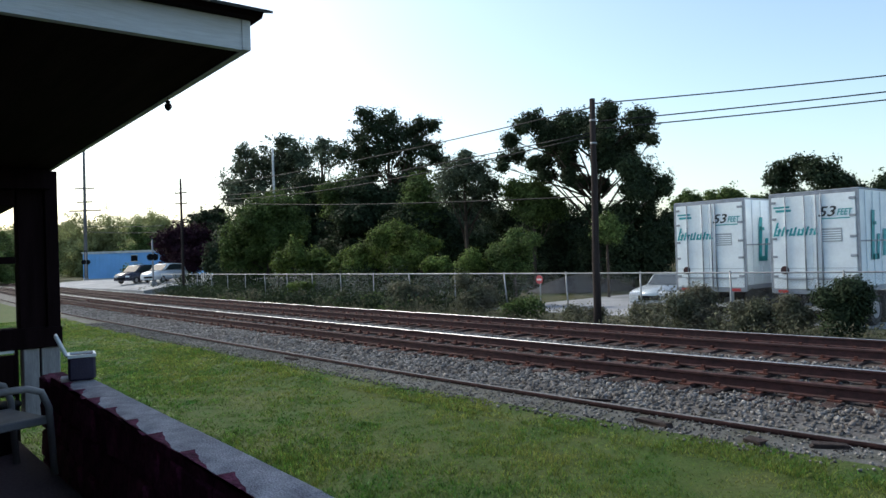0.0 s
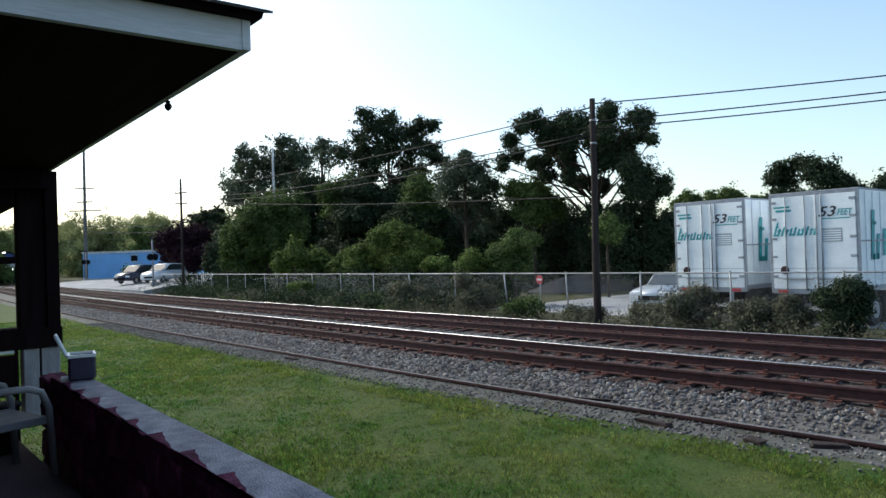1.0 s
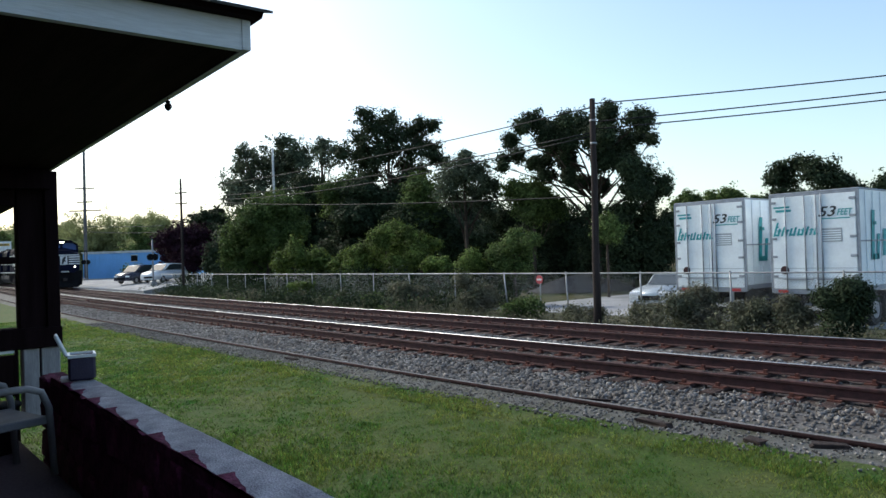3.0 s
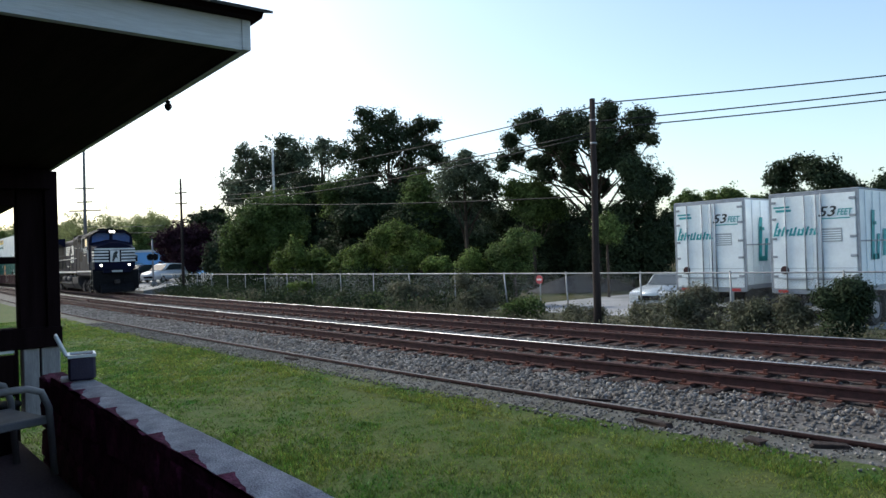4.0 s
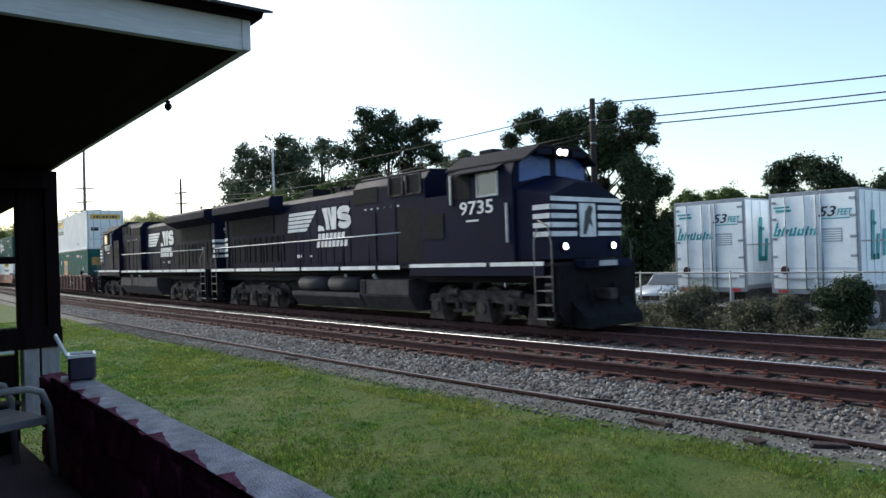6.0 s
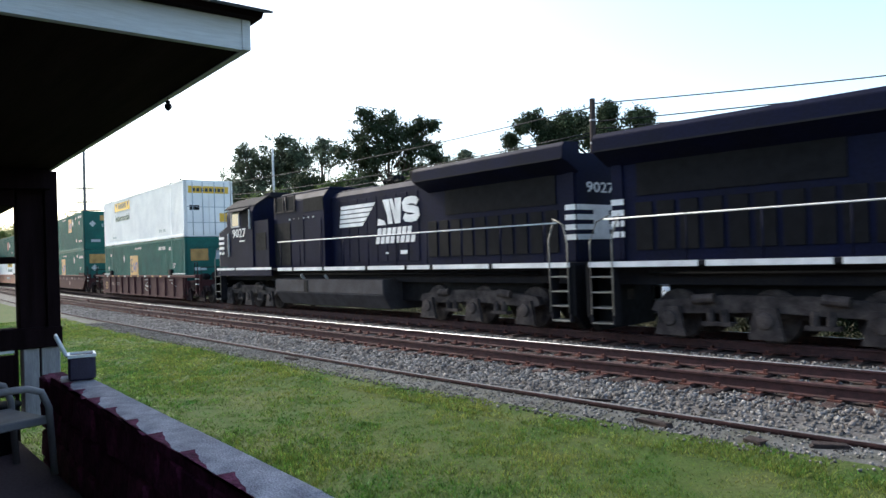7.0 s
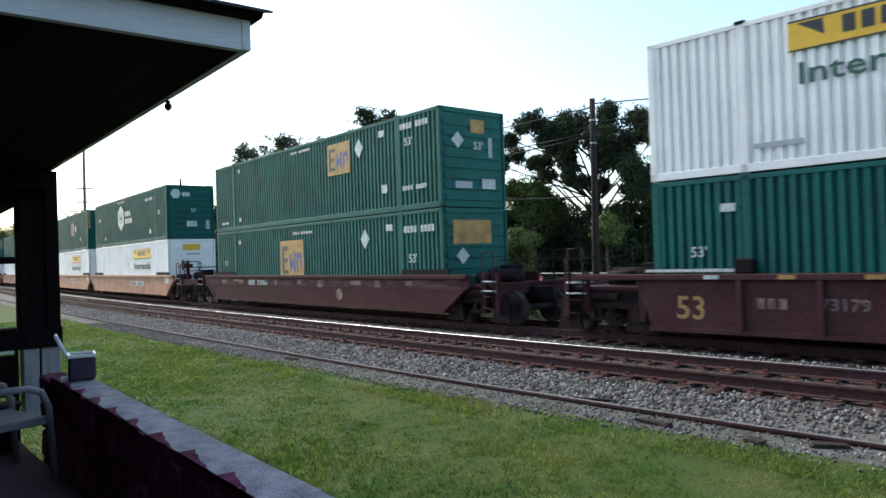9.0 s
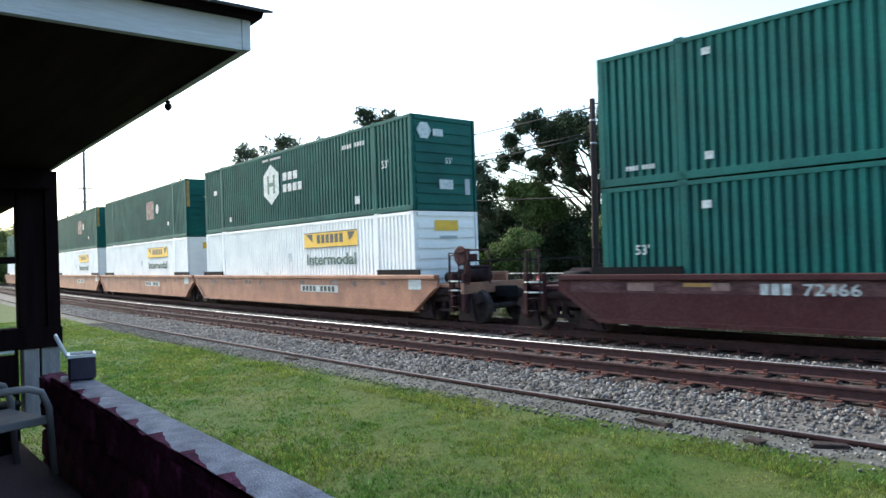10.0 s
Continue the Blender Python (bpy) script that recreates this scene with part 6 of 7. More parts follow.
        for s in (-1, 1):
            box(bm, -10.04, -9.72, min(s * 0.955, s * 0.962), max(s * 0.955, s * 0.962), z, z + 0.13)
    part("end_stripe", bm, LOCO_WHITE, L, "white safety stripes on the hood end")
    part("end_emblem", boxes((-10.066, -10.058, -0.3, 0.3, 2.2, 3.0)), LOCO_WHITE, L)
    lettering(number, 0.36, LOCO_WHITE, L, on_rear(-10.056, 0.55, 3.36), width=1.1)
    # roof fittings
    part("exhaust_funnel", boxes((-3.6, -2.85, -0.4, 0.4, 4.3, 4.68), (-3.8, -2.7, -0.5, 0.5, 4.3, 4.4), bevel=0.02), DARK, L)
    part("dynamic_brake_top", boxes((1.25, 5.0, -0.9, 0.9, 4.46, 4.56), bevel=0.03), LOCO, L)
    part("hood_top_box", boxes((-1.0, 1.1, -0.5, 0.5, 4.3, 4.38), bevel=0.02), LOCO, L)
    horn = part("horn", boxes((-1.55, -1.25, -0.22, 0.22, 4.3, 4.36), (-1.44, -1.36, -0.04, 0.04, 4.36, 4.62), bevel=0.01), DARK, L)
    for k, dy in enumerate((-0.16, 0.0, 0.16)):
        part("trumpet", lathe(bmesh.new(), [(0.03, -1.55), (0.035, -1.3), (0.09, -1.15)], 10, (0, dy, 4.52 + 0.05 * (k == 1)), "x"), DARK, horn)
        part("trumpet", lathe(bmesh.new(), [(0.03, -1.5), (0.035, -1.7), (0.08, -1.82)], 10, (0, dy + 0.06, 4.6), "x"), DARK, horn)
    part("antenna_dome", lathe(bmesh.new(), [(0.16, 4.68), (0.14, 4.76), (0.04, 4.8)], 12, (7.6, 0.0, 0)), LOCO_GRIME, L)
    part("air_conditioner", boxes((6.7, 7.3, -0.5, 0.5, 4.68, 4.86), bevel=0.03), LOCO_GRIME, L)
    # fuel tank and reservoirs
    bm = bmesh.new()
    low = number == "9735"
    prism(bm, [(-1.5, 1.24), (-1.5, 0.75), (-1.2, 0.28), (1.2, 0.28), (1.5, 0.75), (1.5, 1.24)], "x", 1.9 if low else -2.75, 4.55, bevel=0.03)
    part("fuel_tank", bm, TANK, L, "dusty grey fuel tank")
    if low:
        bm = bmesh.new()
        prism(bm, [(-1.5, 0.8), (-1.5, 0.65), (-1.2, 0.28), (1.2, 0.28), (1.5, 0.65), (1.5, 0.8)], "x", -2.75, 1.895, bevel=0.02)
        part("tank_saddle", bm, TANK, L, "dusty grey lower tank")
    part("underbody_box", boxes((-8.8, 4.9, -0.75, 0.75, 0.55, 1.16)), DARK, L)
    for s in (-1, 1):
        part("tank_strap", boxes((2.0, 2.25, min(s * 1.5, s * 1.52), max(s * 1.5, s * 1.52), 0.78, 1.2)), DARK, L)
        if number == "9735":
            for a in (-2.2, -0.1):
                part("air_reservoir", tubes(((a, s * 1.25, 1.08), (a + 1.75, s * 1.25, 1.08), 0.26), seg=16), TANK, L, "grey air reservoir", True)
        part("fuel_filler", tubes(((2.6, s * 1.3, 1.24), (2.6, s * 1.42, 1.4), 0.06), ((0.9, s * 1.3, 1.24), (0.9, s * 1.42, 1.38), 0.05)), LIGHT_GREY, L)
        bm = path_tube(bmesh.new(), [(4.7, s * 1.2, 1.42), (-9.0, s * 1.2, 1.42)], 0.05, 6)
        part("air_pipe", bm, DARK, L)
    bogie(L, 7.5, (-1.95, 0.0, 1.95))
    bogie(L, -6.6, (-1.95, 0.0, 1.95))
    return L


def build_container(paint, label, kind, lead_post=True):
    """A 16.15 m domestic container: ribbed walls, rails, posts at the lifting points, doors. Origin at the middle of its floor."""
    c = thing("shipping_container", Matrix(), label, "container", "containers on the train")
    HL, HW, H = 8.075, 1.295, 2.895
    core = part("body", boxes((-HL + 0.04, HL - 0.04, -HW + 0.11, HW - 0.11, 0.05, H - 0.02)), paint, c)
    for s in (-1, 1):
        bm = bmesh.new()
        n, pitch = 78, (2 * HL - 0.3) / 78
        lo, hi = 0.16, H - 0.1
        pts = []
        for k in range(n):
            x = -HL + 0.15 + k * pitch
            pts += [(x, 0.0), (x + pitch * 0.5, 0.0), (x + pitch * 0.58, 0.07), (x + pitch * 0.92, 0.07)]
        pts.append((HL - 0.15, 0.0))
        prev = None
        for x, d in pts:
            y = s * (HW - 0.012 - d)
            cur = (bm.verts.new((x, y, lo)), bm.verts.new((x, y, hi)))
            if prev:
                bm.faces.new((prev[0], cur[0], cur[1], prev[1]) if s < 0 else (prev[1], cur[1], cur[0], prev[0]))
            prev = cur
        part("ribbed_wall", bm, paint, c)
        part("bottom_rail", boxes((-HL, HL, min(s * (HW - 0.09), s * HW), max(s * (HW - 0.09), s * HW), 0.0, 0.16), bevel=0.006), paint, c)
        part("top_rail", boxes((-HL, HL, min(s * (HW - 0.09), s * HW), max(s * (HW - 0.09), s * HW), H - 0.1, H - 0.005), bevel=0.006), paint, c)
        for x in (-HL, -6.17, 6.02, HL - 0.15):
            part("post", boxes((x, x + 0.15, min(s * (HW - 0.08), s * HW), max(s * (HW - 0.08), s * HW), 0.0, H), bevel=0.006), paint, c)
        for x in (-6.1, 6.1):
            part("corner_casting", boxes((x - 0.1, x + 0.1, min(s * (HW - 0.14), s * (HW + 0.003)), max(s * (HW - 0.14), s * (HW + 0.003)), H - 0.04, H + 0.03)), DARK if kind == "white_top" else paint, c)
    part("roof", boxes((-HL, HL, -HW + 0.05, HW - 0.05, H - 0.03, H)), paint, c)
    part("end_wall_frame", boxes((-HL - 0.005, -HL + 0.1, -HW + 0.15, HW - 0.15, 0.0, 0.15), (-HL - 0.005, -HL + 0.1, -HW + 0.15, HW - 0.15, H - 0.14, H), (HL - 0.1, HL + 0.005, -HW + 0.15, HW - 0.15, 0.0, 0.15), (HL - 0.1, HL + 0.005, -HW + 0.15, HW - 0.15, H - 0.14, H)), paint, c)
    side = -HW - 0.002

    def tag(x, z, w, h, mat, name="stencil"):
        return part(name, boxes((x, x + w, side - 0.004, side + 0.0, z, z + h)), mat, c)

    def diamond(x, z, r):
        bm = bmesh.new()
        prism(bm, [(x - r, z), (x, z - r * 1.25), (x + r, z), (x, z + r * 1.25)], "y", side - 0.005, side)
        part("placard", bm, MARK, c, "white diamond placard")

    def end_diamond(y, z, r):
        bm = bmesh.new()
        prism(bm, [(y - r, z), (y, z - r), (y + r, z), (y, z + r)], "x", HL + 0.006, HL + 0.011)
        part("placard", bm, MARK, c)

    def digits(x, z, w=0.95, h=0.16, n=9):
        bm = bmesh.new()
        for k in range(n):
            if k in (4,):
                continue
            box(bm, x + w * k / n, x + w * (k + 0.72) / n, side - 0.004, side, z, z + h)
        part("stencil_bar", bm, MARK, c)

    def emp(x, z, w, h):
        p = part("owner_panel", boxes((x, x + w, side - 0.005, side, z, z + h)), ORANGE, c, "faded orange owner's panel")
        bm = bmesh.new()
        u = w
        for a, b, d, e in ((0.06, 0.16, 0.15, 0.85), (0.16, 0.34, 0.15, 0.25), (0.16, 0.32, 0.45, 0.55), (0.16, 0.34, 0.75, 0.85)):
            box(bm, x + a * u, x + b * u, side - 0.009, side - 0.005, z + d * h, z + e * h)
        part("panel_mark", bm, INK, p)
        bm = bmesh.new()
        for a, b, d, e in ((0.4, 0.46, 0.2, 0.65), (0.46, 0.56, 0.3, 0.5), (0.58, 0.64, 0.2, 0.7), (0.7, 0.76, 0.2, 0.65), (0.76, 0.9, 0.55, 0.68), (0.85, 0.92, 0.35, 0.6)):
            box(bm, x + a * u, x + b * u, side - 0.009, side - 0.005, z + d * h, z + e * h)
        part("panel_mark", bm, INK_BLUE, p)

    def ad(x, z, w=3.1):
        p = part("sign_panel", boxes((x, x + w, side - 0.005, side, z, z + 0.56)), YELLOW, c, "yellow sign panel with a dark border")
        part("sign_border", boxes((x, x + w, side - 0.009, side - 0.005, z, z + 0.03), (x, x + w, side - 0.009, side - 0.005, z + 0.53, z + 0.56)), INK, p)
        bm = bmesh.new()
        for k in range(6):
            a = x + w * (0.26 + 0.085 * k)
            box(bm, a, a + w * 0.06, side - 0.009, side - 0.005, z + 0.16, z + 0.47)
        prism(bm, [(x + 0.15, z + 0.5), (x + 0.6, z + 0.5), (x + 0.62, z + 0.2), (x + 0.45, z + 0.32)], "y", side - 0.009, side - 0.005)
        prism(bm, [(x + w - 0.6, z + 0.5), (x + w - 0.15, z + 0.5), (x + w - 0.3, z + 0.32), (x + w - 0.5, z + 0.2)], "y", side - 0.009, side - 0.005)
        part("sign_bar", bm, INK, p)
        lettering("Intermodal", 0.56, INK_GREEN, c, on_side(x + 0.12, side - 0.004, z - 0.6), width=w - 0.3)

    e = HL + 0.006
    if kind == "green_low":           # lower green box of the leading well car
        emp(-1.9, 0.95, 1.7, 1.2)
        diamond(-3.26, 2.0, 0.2)
        lettering("53'", 0.36, MARK, c, on_side(6.2, side - 0.003, 1.35))
        lettering("53'", 0.3, MARK, c, on_side(-7.25, side - 0.003, 1.32))
        digits(3.85, 2.35, 1.15, 0.18)
        digits(-0.8, 2.5, 1.35, 0.12, 12)
        tag(5.6, 2.3, 0.3, 0.16, MARK)
        tag(-6.6, 2.2, 0.3, 0.16, MARK)
    elif kind == "green_mid_low":
        emp(-1.87, 0.8, 1.85, 1.5)
        diamond(4.1, 2.15, 0.26)
        lettering("53'", 0.36, MARK, c, on_side(6.45, side - 0.003, 1.35))
        lettering("53'", 0.3, MARK, c, on_side(-7.25, side - 0.003, 1.4))
        digits(6.25, 2.25, 1.5, 0.2)
        tag(5.3, 2.35, 0.36, 0.2, MARK)
        tag(-5.7, 2.3, 0.2, 0.16, MARK)
        digits(-0.8, 2.5, 1.5, 0.1, 12)
    elif kind == "green_top":
        emp(1.9, 1.5, 1.45, 1.08)
        diamond(3.9, 2.22, 0.26)
        lettering("53'", 0.34, MARK, c, on_side(6.4, side - 0.003, 1.95))
        digits(6.2, 2.45, 1.4, 0.18)
        digits(6.25, 0.6, 1.2, 0.14)
        tag(5.15, 0.62, 0.3, 0.26, MARK)
        tag(5.05, 2.4, 0.3, 0.2, MARK)
        tag(-5.6, 0.35, 0.18, 0.16, MARK)
        tag(-5.6, 2.45, 0.18, 0.14, MARK)
        digits(-7.4, 0.3, 0.7, 0.1)
        digits(-0.8, 2.6, 1.5, 0.09, 12)
    elif kind == "white_top":
        ad(-5.21, 2.1, 3.5)
        digits(4.0, 0.38, 1.15, 0.16)
        tag(-5.9, 0.42, 0.9, 0.1, GREYINK)
    elif kind == "white_low":
        ad(1.38, 1.95, 3.6)
        tag(0.1, 1.5, 0.2, 0.3, MARK)
        part("round_mark", lathe(bmesh.new(), [(0.12, side - 0.005), (0.12, side)], 12, (-1.8, 0, 1.0), "y"), LIGHT_GREY, c)
    elif kind == "hub_top":
        bm = bmesh.new()
        prism(bm, [(-1.84, 1.25), (-1.18, 0.85), (-0.52, 1.25), (-0.52, 2.05), (-1.18, 2.45), (-1.84, 2.05)], "y", side - 0.005, side)
        hx = part("hexagon_panel", bm, MARK, c, "white hexagon panel")
        part("panel_mark", boxes((-1.5, -1.36, side - 0.009, side - 0.005, 1.28, 2.02), (-1.0, -0.86, side - 0.009, side - 0.005, 1.28, 2.02), (-1.36, -1.0, side - 0.009, side - 0.005, 1.57, 1.72)), INK_GREEN, hx)
        bm = bmesh.new()
        for k in range(3):
            box(bm, -0.19 + k * 0.42, 0.14 + k * 0.42, side - 0.004, side, 1.7, 2.0)
        for k in range(4):
            box(bm, -0.19 + k * 0.4, 0.11 + k * 0.4, side - 0.004, side, 1.25, 1.55)
        part("name_bar", bm, MARK, c)
        lettering("53'", 0.34, MARK, c, on_side(6.5, side - 0.003, 1.4))
        digits(4.2, 2.3, 1.4, 0.14)
        digits(-1.9, 2.6, 1.6, 0.09, 12)
        tag(4.9, 0.4, 0.3, 0.26, MARK)
        tag(-5.3, 0.4, 0.2, 0.2, MARK)
        tag(-7.0, 1.7, 0.35, 0.2, MARK)
    else:                              # plain green box further back
        tag(1.4, 1.2, 1.4, 1.0, WELL_PATCH, "owner_panel")
        part("round_mark", lathe(bmesh.new(), [(0.26, side - 0.005), (0.26, side)], 14, (3.4, 0, 1.7), "y"), MARK, c)
        tag(5.1, 0.7, 0.25, 0.2, MARK)
    # leading end
    if kind == "white_top":
        for k in range(2):
            a = -1.14 if k == 0 else 0.0
            d = part("door", boxes((HL, HL + 0.03, a + 0.01, a + 1.13, 0.12, H - 0.14), bevel=0.006), paint, c)
            for j in range(2):
                yb = a + 0.3 + 0.52 * j
                part("lock_rod", tubes(((HL + 0.05, yb, 0.08), (HL + 0.05, yb, H - 0.1), 0.02)), GREYINK, d)
            part("door_seam", boxes((HL + 0.03, HL + 0.036, a + 0.02, a + 1.12, 0.7, 0.73), (HL + 0.03, HL + 0.036, a + 0.02, a + 1.12, 1.5, 1.53)), GREYINK, d)
        part("end_sign", boxes((HL + 0.03, HL + 0.036, -1.05, 1.05, 2.22, 2.58)), YELLOW, c)
        bm = bmesh.new()
        for k in range(8):
            box(bm, HL + 0.036, HL + 0.04, -0.85 + k * 0.22, -0.69 + k * 0.22, 2.3, 2.48)
        part("end_bar", bm, INK, c)
        part("end_label", boxes((HL + 0.03, HL + 0.036, -1.0, -0.5, 1.35, 1.6)), DARK, c)
        part("end_label", boxes((HL + 0.03, HL + 0.036, 0.55, 0.95, 0.75, 1.2)), YELLOW, c)
    else:
        bm = bmesh.new()
        n = 8
        for k in range(n):
            z = 0.2 + k * (H - 0.4) / n
            box(bm, HL - 0.02, HL + 0.004, -HW + 0.16, HW - 0.16, z, z + (H - 0.4) / n * 0.55, bevel=0.004)
        part("end_rib", bm, paint, c)
        if kind == "green_top":
            part("end_label", boxes((e, e + 0.005, -0.1, 0.45, 2.2, 2.6)), ORANGE, c)
            end_diamond(-0.62, 1.95, 0.24)
            lettering("53'", 0.32, MARK, c, on_front(e, 0.0, 1.72))
            part("end_label", boxes((e, e + 0.005, 0.3, 0.85, 0.55, 0.85)), MARK, c)
            part("end_label", boxes((e, e + 0.005, -0.75, -0.1, 0.55, 0.75)), GREYINK, c)
            part("end_label", boxes((e, e + 0.005, 0.6, 0.75, 1.5, 2.1)), GREYINK, c)
        elif kind == "green_mid_low":
            part("end_label", boxes((e, e + 0.005, -0.9, 0.6, 1.85, 2.55)), ORANGE, c)
            end_diamond(-0.55, 1.5, 0.25)
            part("end_label", boxes((e, e + 0.005, 0.0, 0.5, 0.6, 0.75)), MARK, c)
        elif kind == "green_low":
            part("end_label", boxes((e, e + 0.005, -1.0, -0.1, 1.7, 2.3)), ORANGE, c)
            part("end_label", boxes((e, e + 0.005, 0.3, 0.8, 1.75, 2.2)), GREYINK, c)
            part("end_label", boxes((e, e + 0.005, -0.85, -0.2, 1.2, 1.35)), MARK, c)
        elif kind == "hub_top":
            part("hexagon_panel", lathe(bmesh.new(), [(0.28, e), (0.28, e + 0.005)], 6, (0, -0.8, 2.42), "x"), MARK, c)
            part("end_label", boxes((e, e + 0.005, -0.45, -0.05, 2.28, 2.5)), MARK, c)
            lettering("53'", 0.26, MARK, c, on_front(e, 0.0, 1.45))
            part("end_label", boxes((e, e + 0.005, -0.25, 0.3, 0.65, 0.95)), MARK, c)
            part("end_label", boxes((e, e + 0.005, 0.8, 1.0, 0.5, 1.0)), GREYINK, c)
        elif kind == "white_low":
            part("end_sign", boxes((e, e + 0.005, -0.5, 0.45, 2.3, 2.62)), YELLOW, c)
            part("end_label", boxes((e, e + 0.005, -0.3, 0.4, 2.05, 2.14)), GREYINK, c)
        else:
            part("yellow_post", boxes((e, e + 0.006, -1.25, -1.1, 1.5, 2.8)), ORANGE, c)
            end_diamond(-0.1, 2.0, 0.26)
    return c


def build_wellcar(paint, label, style, front_bogie, rear_bogie, number=""):
    """A well car: two deep side sills, floor, end platforms over the bogies, brake gear."""
    w = thing("well_car", Matrix(), label, "well car", "well cars of the train")
    HB, TOP = 8.45, 1.36
    for s in (-1, 1):
        bm = bmesh.new()
        if style == "ribbed":
            prism(bm, [(-HB, 1.2), (-HB + 0.35, 0.26), (HB - 0.35, 0.26), (HB, 1.2), (HB, TOP), (-HB, TOP)], "y", s * 1.33, s * 1.42)
        else:
            prism(bm, [(-HB - 0.8, 1.02), (-HB + 0.3, 0.3), (HB - 0.3, 0.3), (HB + 0.8, 1.02), (HB + 0.8, TOP), (-HB - 0.8, TOP)], "y", s * 1.33, s * 1.42)
        sill = part("side_sill", bm, paint, w)
        e = HB + (1.6 if style == "ribbed" else 0.75)
        part("top_chord", boxes((-e, e, min(s * 1.3, s * 1.5), max(s * 1.3, s * 1.5), TOP - 0.1, TOP + 0.02), bevel=0.012), paint, sill)
        if style == "ribbed":
            for k in range(11):
                x = -6.22 + k * 1.44
                part("stiffener", boxes((x - 0.05, x + 0.05, min(s * 1.42, s * 1.5), max(s * 1.42, s * 1.5), 0.28, TOP - 0.1)), paint, sill)
            part("bottom_chord", boxes((-HB + 0.3, HB - 0.3, min(s * 1.3, s * 1.46), max(s * 1.3, s * 1.46), 0.2, 0.28)), paint, sill)
            for x in (-HB + 0.2, HB - 2.3):
                part("guide_rail", boxes((x, x + 2.1, min(s * 1.33, s * 1.36), max(s * 1.33, s * 1.36), TOP + 0.06, TOP + 0.12)), MARK, sill)
            for x in (-6.15, 6.0):
                part("guide_block", boxes((x - 0.16, x + 0.22, min(s * 1.3, s * 1.45), max(s * 1.3, s * 1.45), TOP + 0.02, TOP + 0.32), bevel=0.03), DARK, sill)
        else:
            bm = bmesh.new()
            prism(bm, [(-HB - 0.75, 1.02), (-HB + 0.3, 0.3), (HB - 0.3, 0.3), (HB + 0.75, 1.02), (HB + 0.6, 1.05), (HB - 0.38, 0.39), (-HB + 0.38, 0.39), (-HB - 0.6, 1.05)], "y", s * 1.42, s * 1.46)
            part("bottom_chord", bm, paint, sill)
            for x in (-HB + 0.1, HB - 2.3):
                part("guide_plate", boxes((x, x + 2.2, min(s * 1.31, s * 1.36), max(s * 1.31, s * 1.36), TOP + 0.02, TOP + 0.18)), DARK, sill)
            rnd = random.Random(21)
            for k in range(9):
                x = -7.2 + k * 1.7 + rnd.uniform(-0.3, 0.3)
                part("paint_patch", boxes((x, x + rnd.uniform(0.25, 0.8), min(s * 1.42, s * 1.423), max(s * 1.42, s * 1.423), 0.95 + rnd.uniform(0, 0.12), 1.2)), WELL_PATCH, sill)
    part("floor", boxes((-HB + 0.3, HB - 0.3, -1.3, 1.3, 0.28, 0.345)), paint, w)
    for e, bog in ((1, front_bogie), (-1, rear_bogie)):
        xa, xb = e * (HB - 0.15), e * (HB + (1.9 if bog else 0.55))
        part("end_platform", boxes((min(xa, xb), max(xa, xb), -1.25, 1.25, 1.02, 1.1)), paint, w)
        part("bulkhead", boxes((min(xa, xa + e * 0.15), max(xa, xa + e * 0.15), -1.33, 1.33, 0.36, 1.1)), paint, w)
        part("end_sill", boxes((min(xb - e * 0.12, xb), max(xb - e * 0.12, xb), -1.4, 1.4, 0.85, 1.15)), paint, w)
        part("draft_beam", boxes((min(xa, xb + e * 0.5), max(xa, xb + e * 0.5), -0.2, 0.2, 0.72, 1.02)), DARK, w)
        if bog:
            bogie(w, e * (HB + 0.95), (-0.9, 0.9), 0.46, frame_mat=BOGIE_DARK)
            for s in (-1, 1):
                part("ladder", tubes(((xb - e * 0.15, s * 1.42, 0.45), (xb - e * 0.15, s * 1.42, 2.0), 0.02), ((xb - e * 0.55, s * 1.42, 0.45), (xb - e * 0.55, s * 1.42, 2.0), 0.02), ((xb - e * 0.15, s * 1.42, 0.8), (xb - e * 0.55, s * 1.42, 0.8), 0.016), ((xb - e * 0.15, s * 1.42, 0.5), (xb - e * 0.55, s * 1.42, 0.5), 0.016), ((xb - e * 0.15, s * 1.42, 1.98), (xb - e * 0.55, s * 1.42, 1.98), 0.016)), BOGIE_DARK, w)
            part("platform_rail", path_tube(bmesh.new(), [(xb, -1.3, 1.1), (xb, -1.3, 1.75), (xb, 1.3, 1.75), (xb, 1.3, 1.1)], 0.022, 6), BOGIE_DARK, w)
            part("brake_cylinder", tubes(((xa + e * 0.6, -0.7, 1.28), (xa + e * 1.25, -0.7, 1.28), 0.16), seg=12), DARK, w, "", True)
            part("end_post", boxes((min(xb - e * 0.62, xb - e * 0.5), max(xb - e * 0.62, xb - e * 0.5), -1.38, -1.24, 0.5, 1.42), (min(xb - e * 0.12, xb), max(xb - e * 0.12, xb), -1.38, -1.24, 0.4, 1.42), bevel=0.01), WELL_RED, w)
            part("end_apron", boxes((min(xa + e * 0.2, xb - e * 0.1), max(xa + e * 0.2, xb - e * 0.1), -1.2, -1.12, 0.62, 1.02), (min(xa + e * 0.2, xb - e * 0.1), max(xa + e * 0.2, xb - e * 0.1), 1.12, 1.2, 0.62, 1.02)), BOGIE_DARK, w)
            part("grab_iron", tubes(((xb - e * 0.08, -1.4, 1.2), (xb - e * 0.6, -1.4, 1.2), 0.022), ((xb - e * 0.08, -1.4, 0.95), (xb - e * 0.6, -1.4, 0.95), 0.022)), MARK, w, "pale worn grab irons")
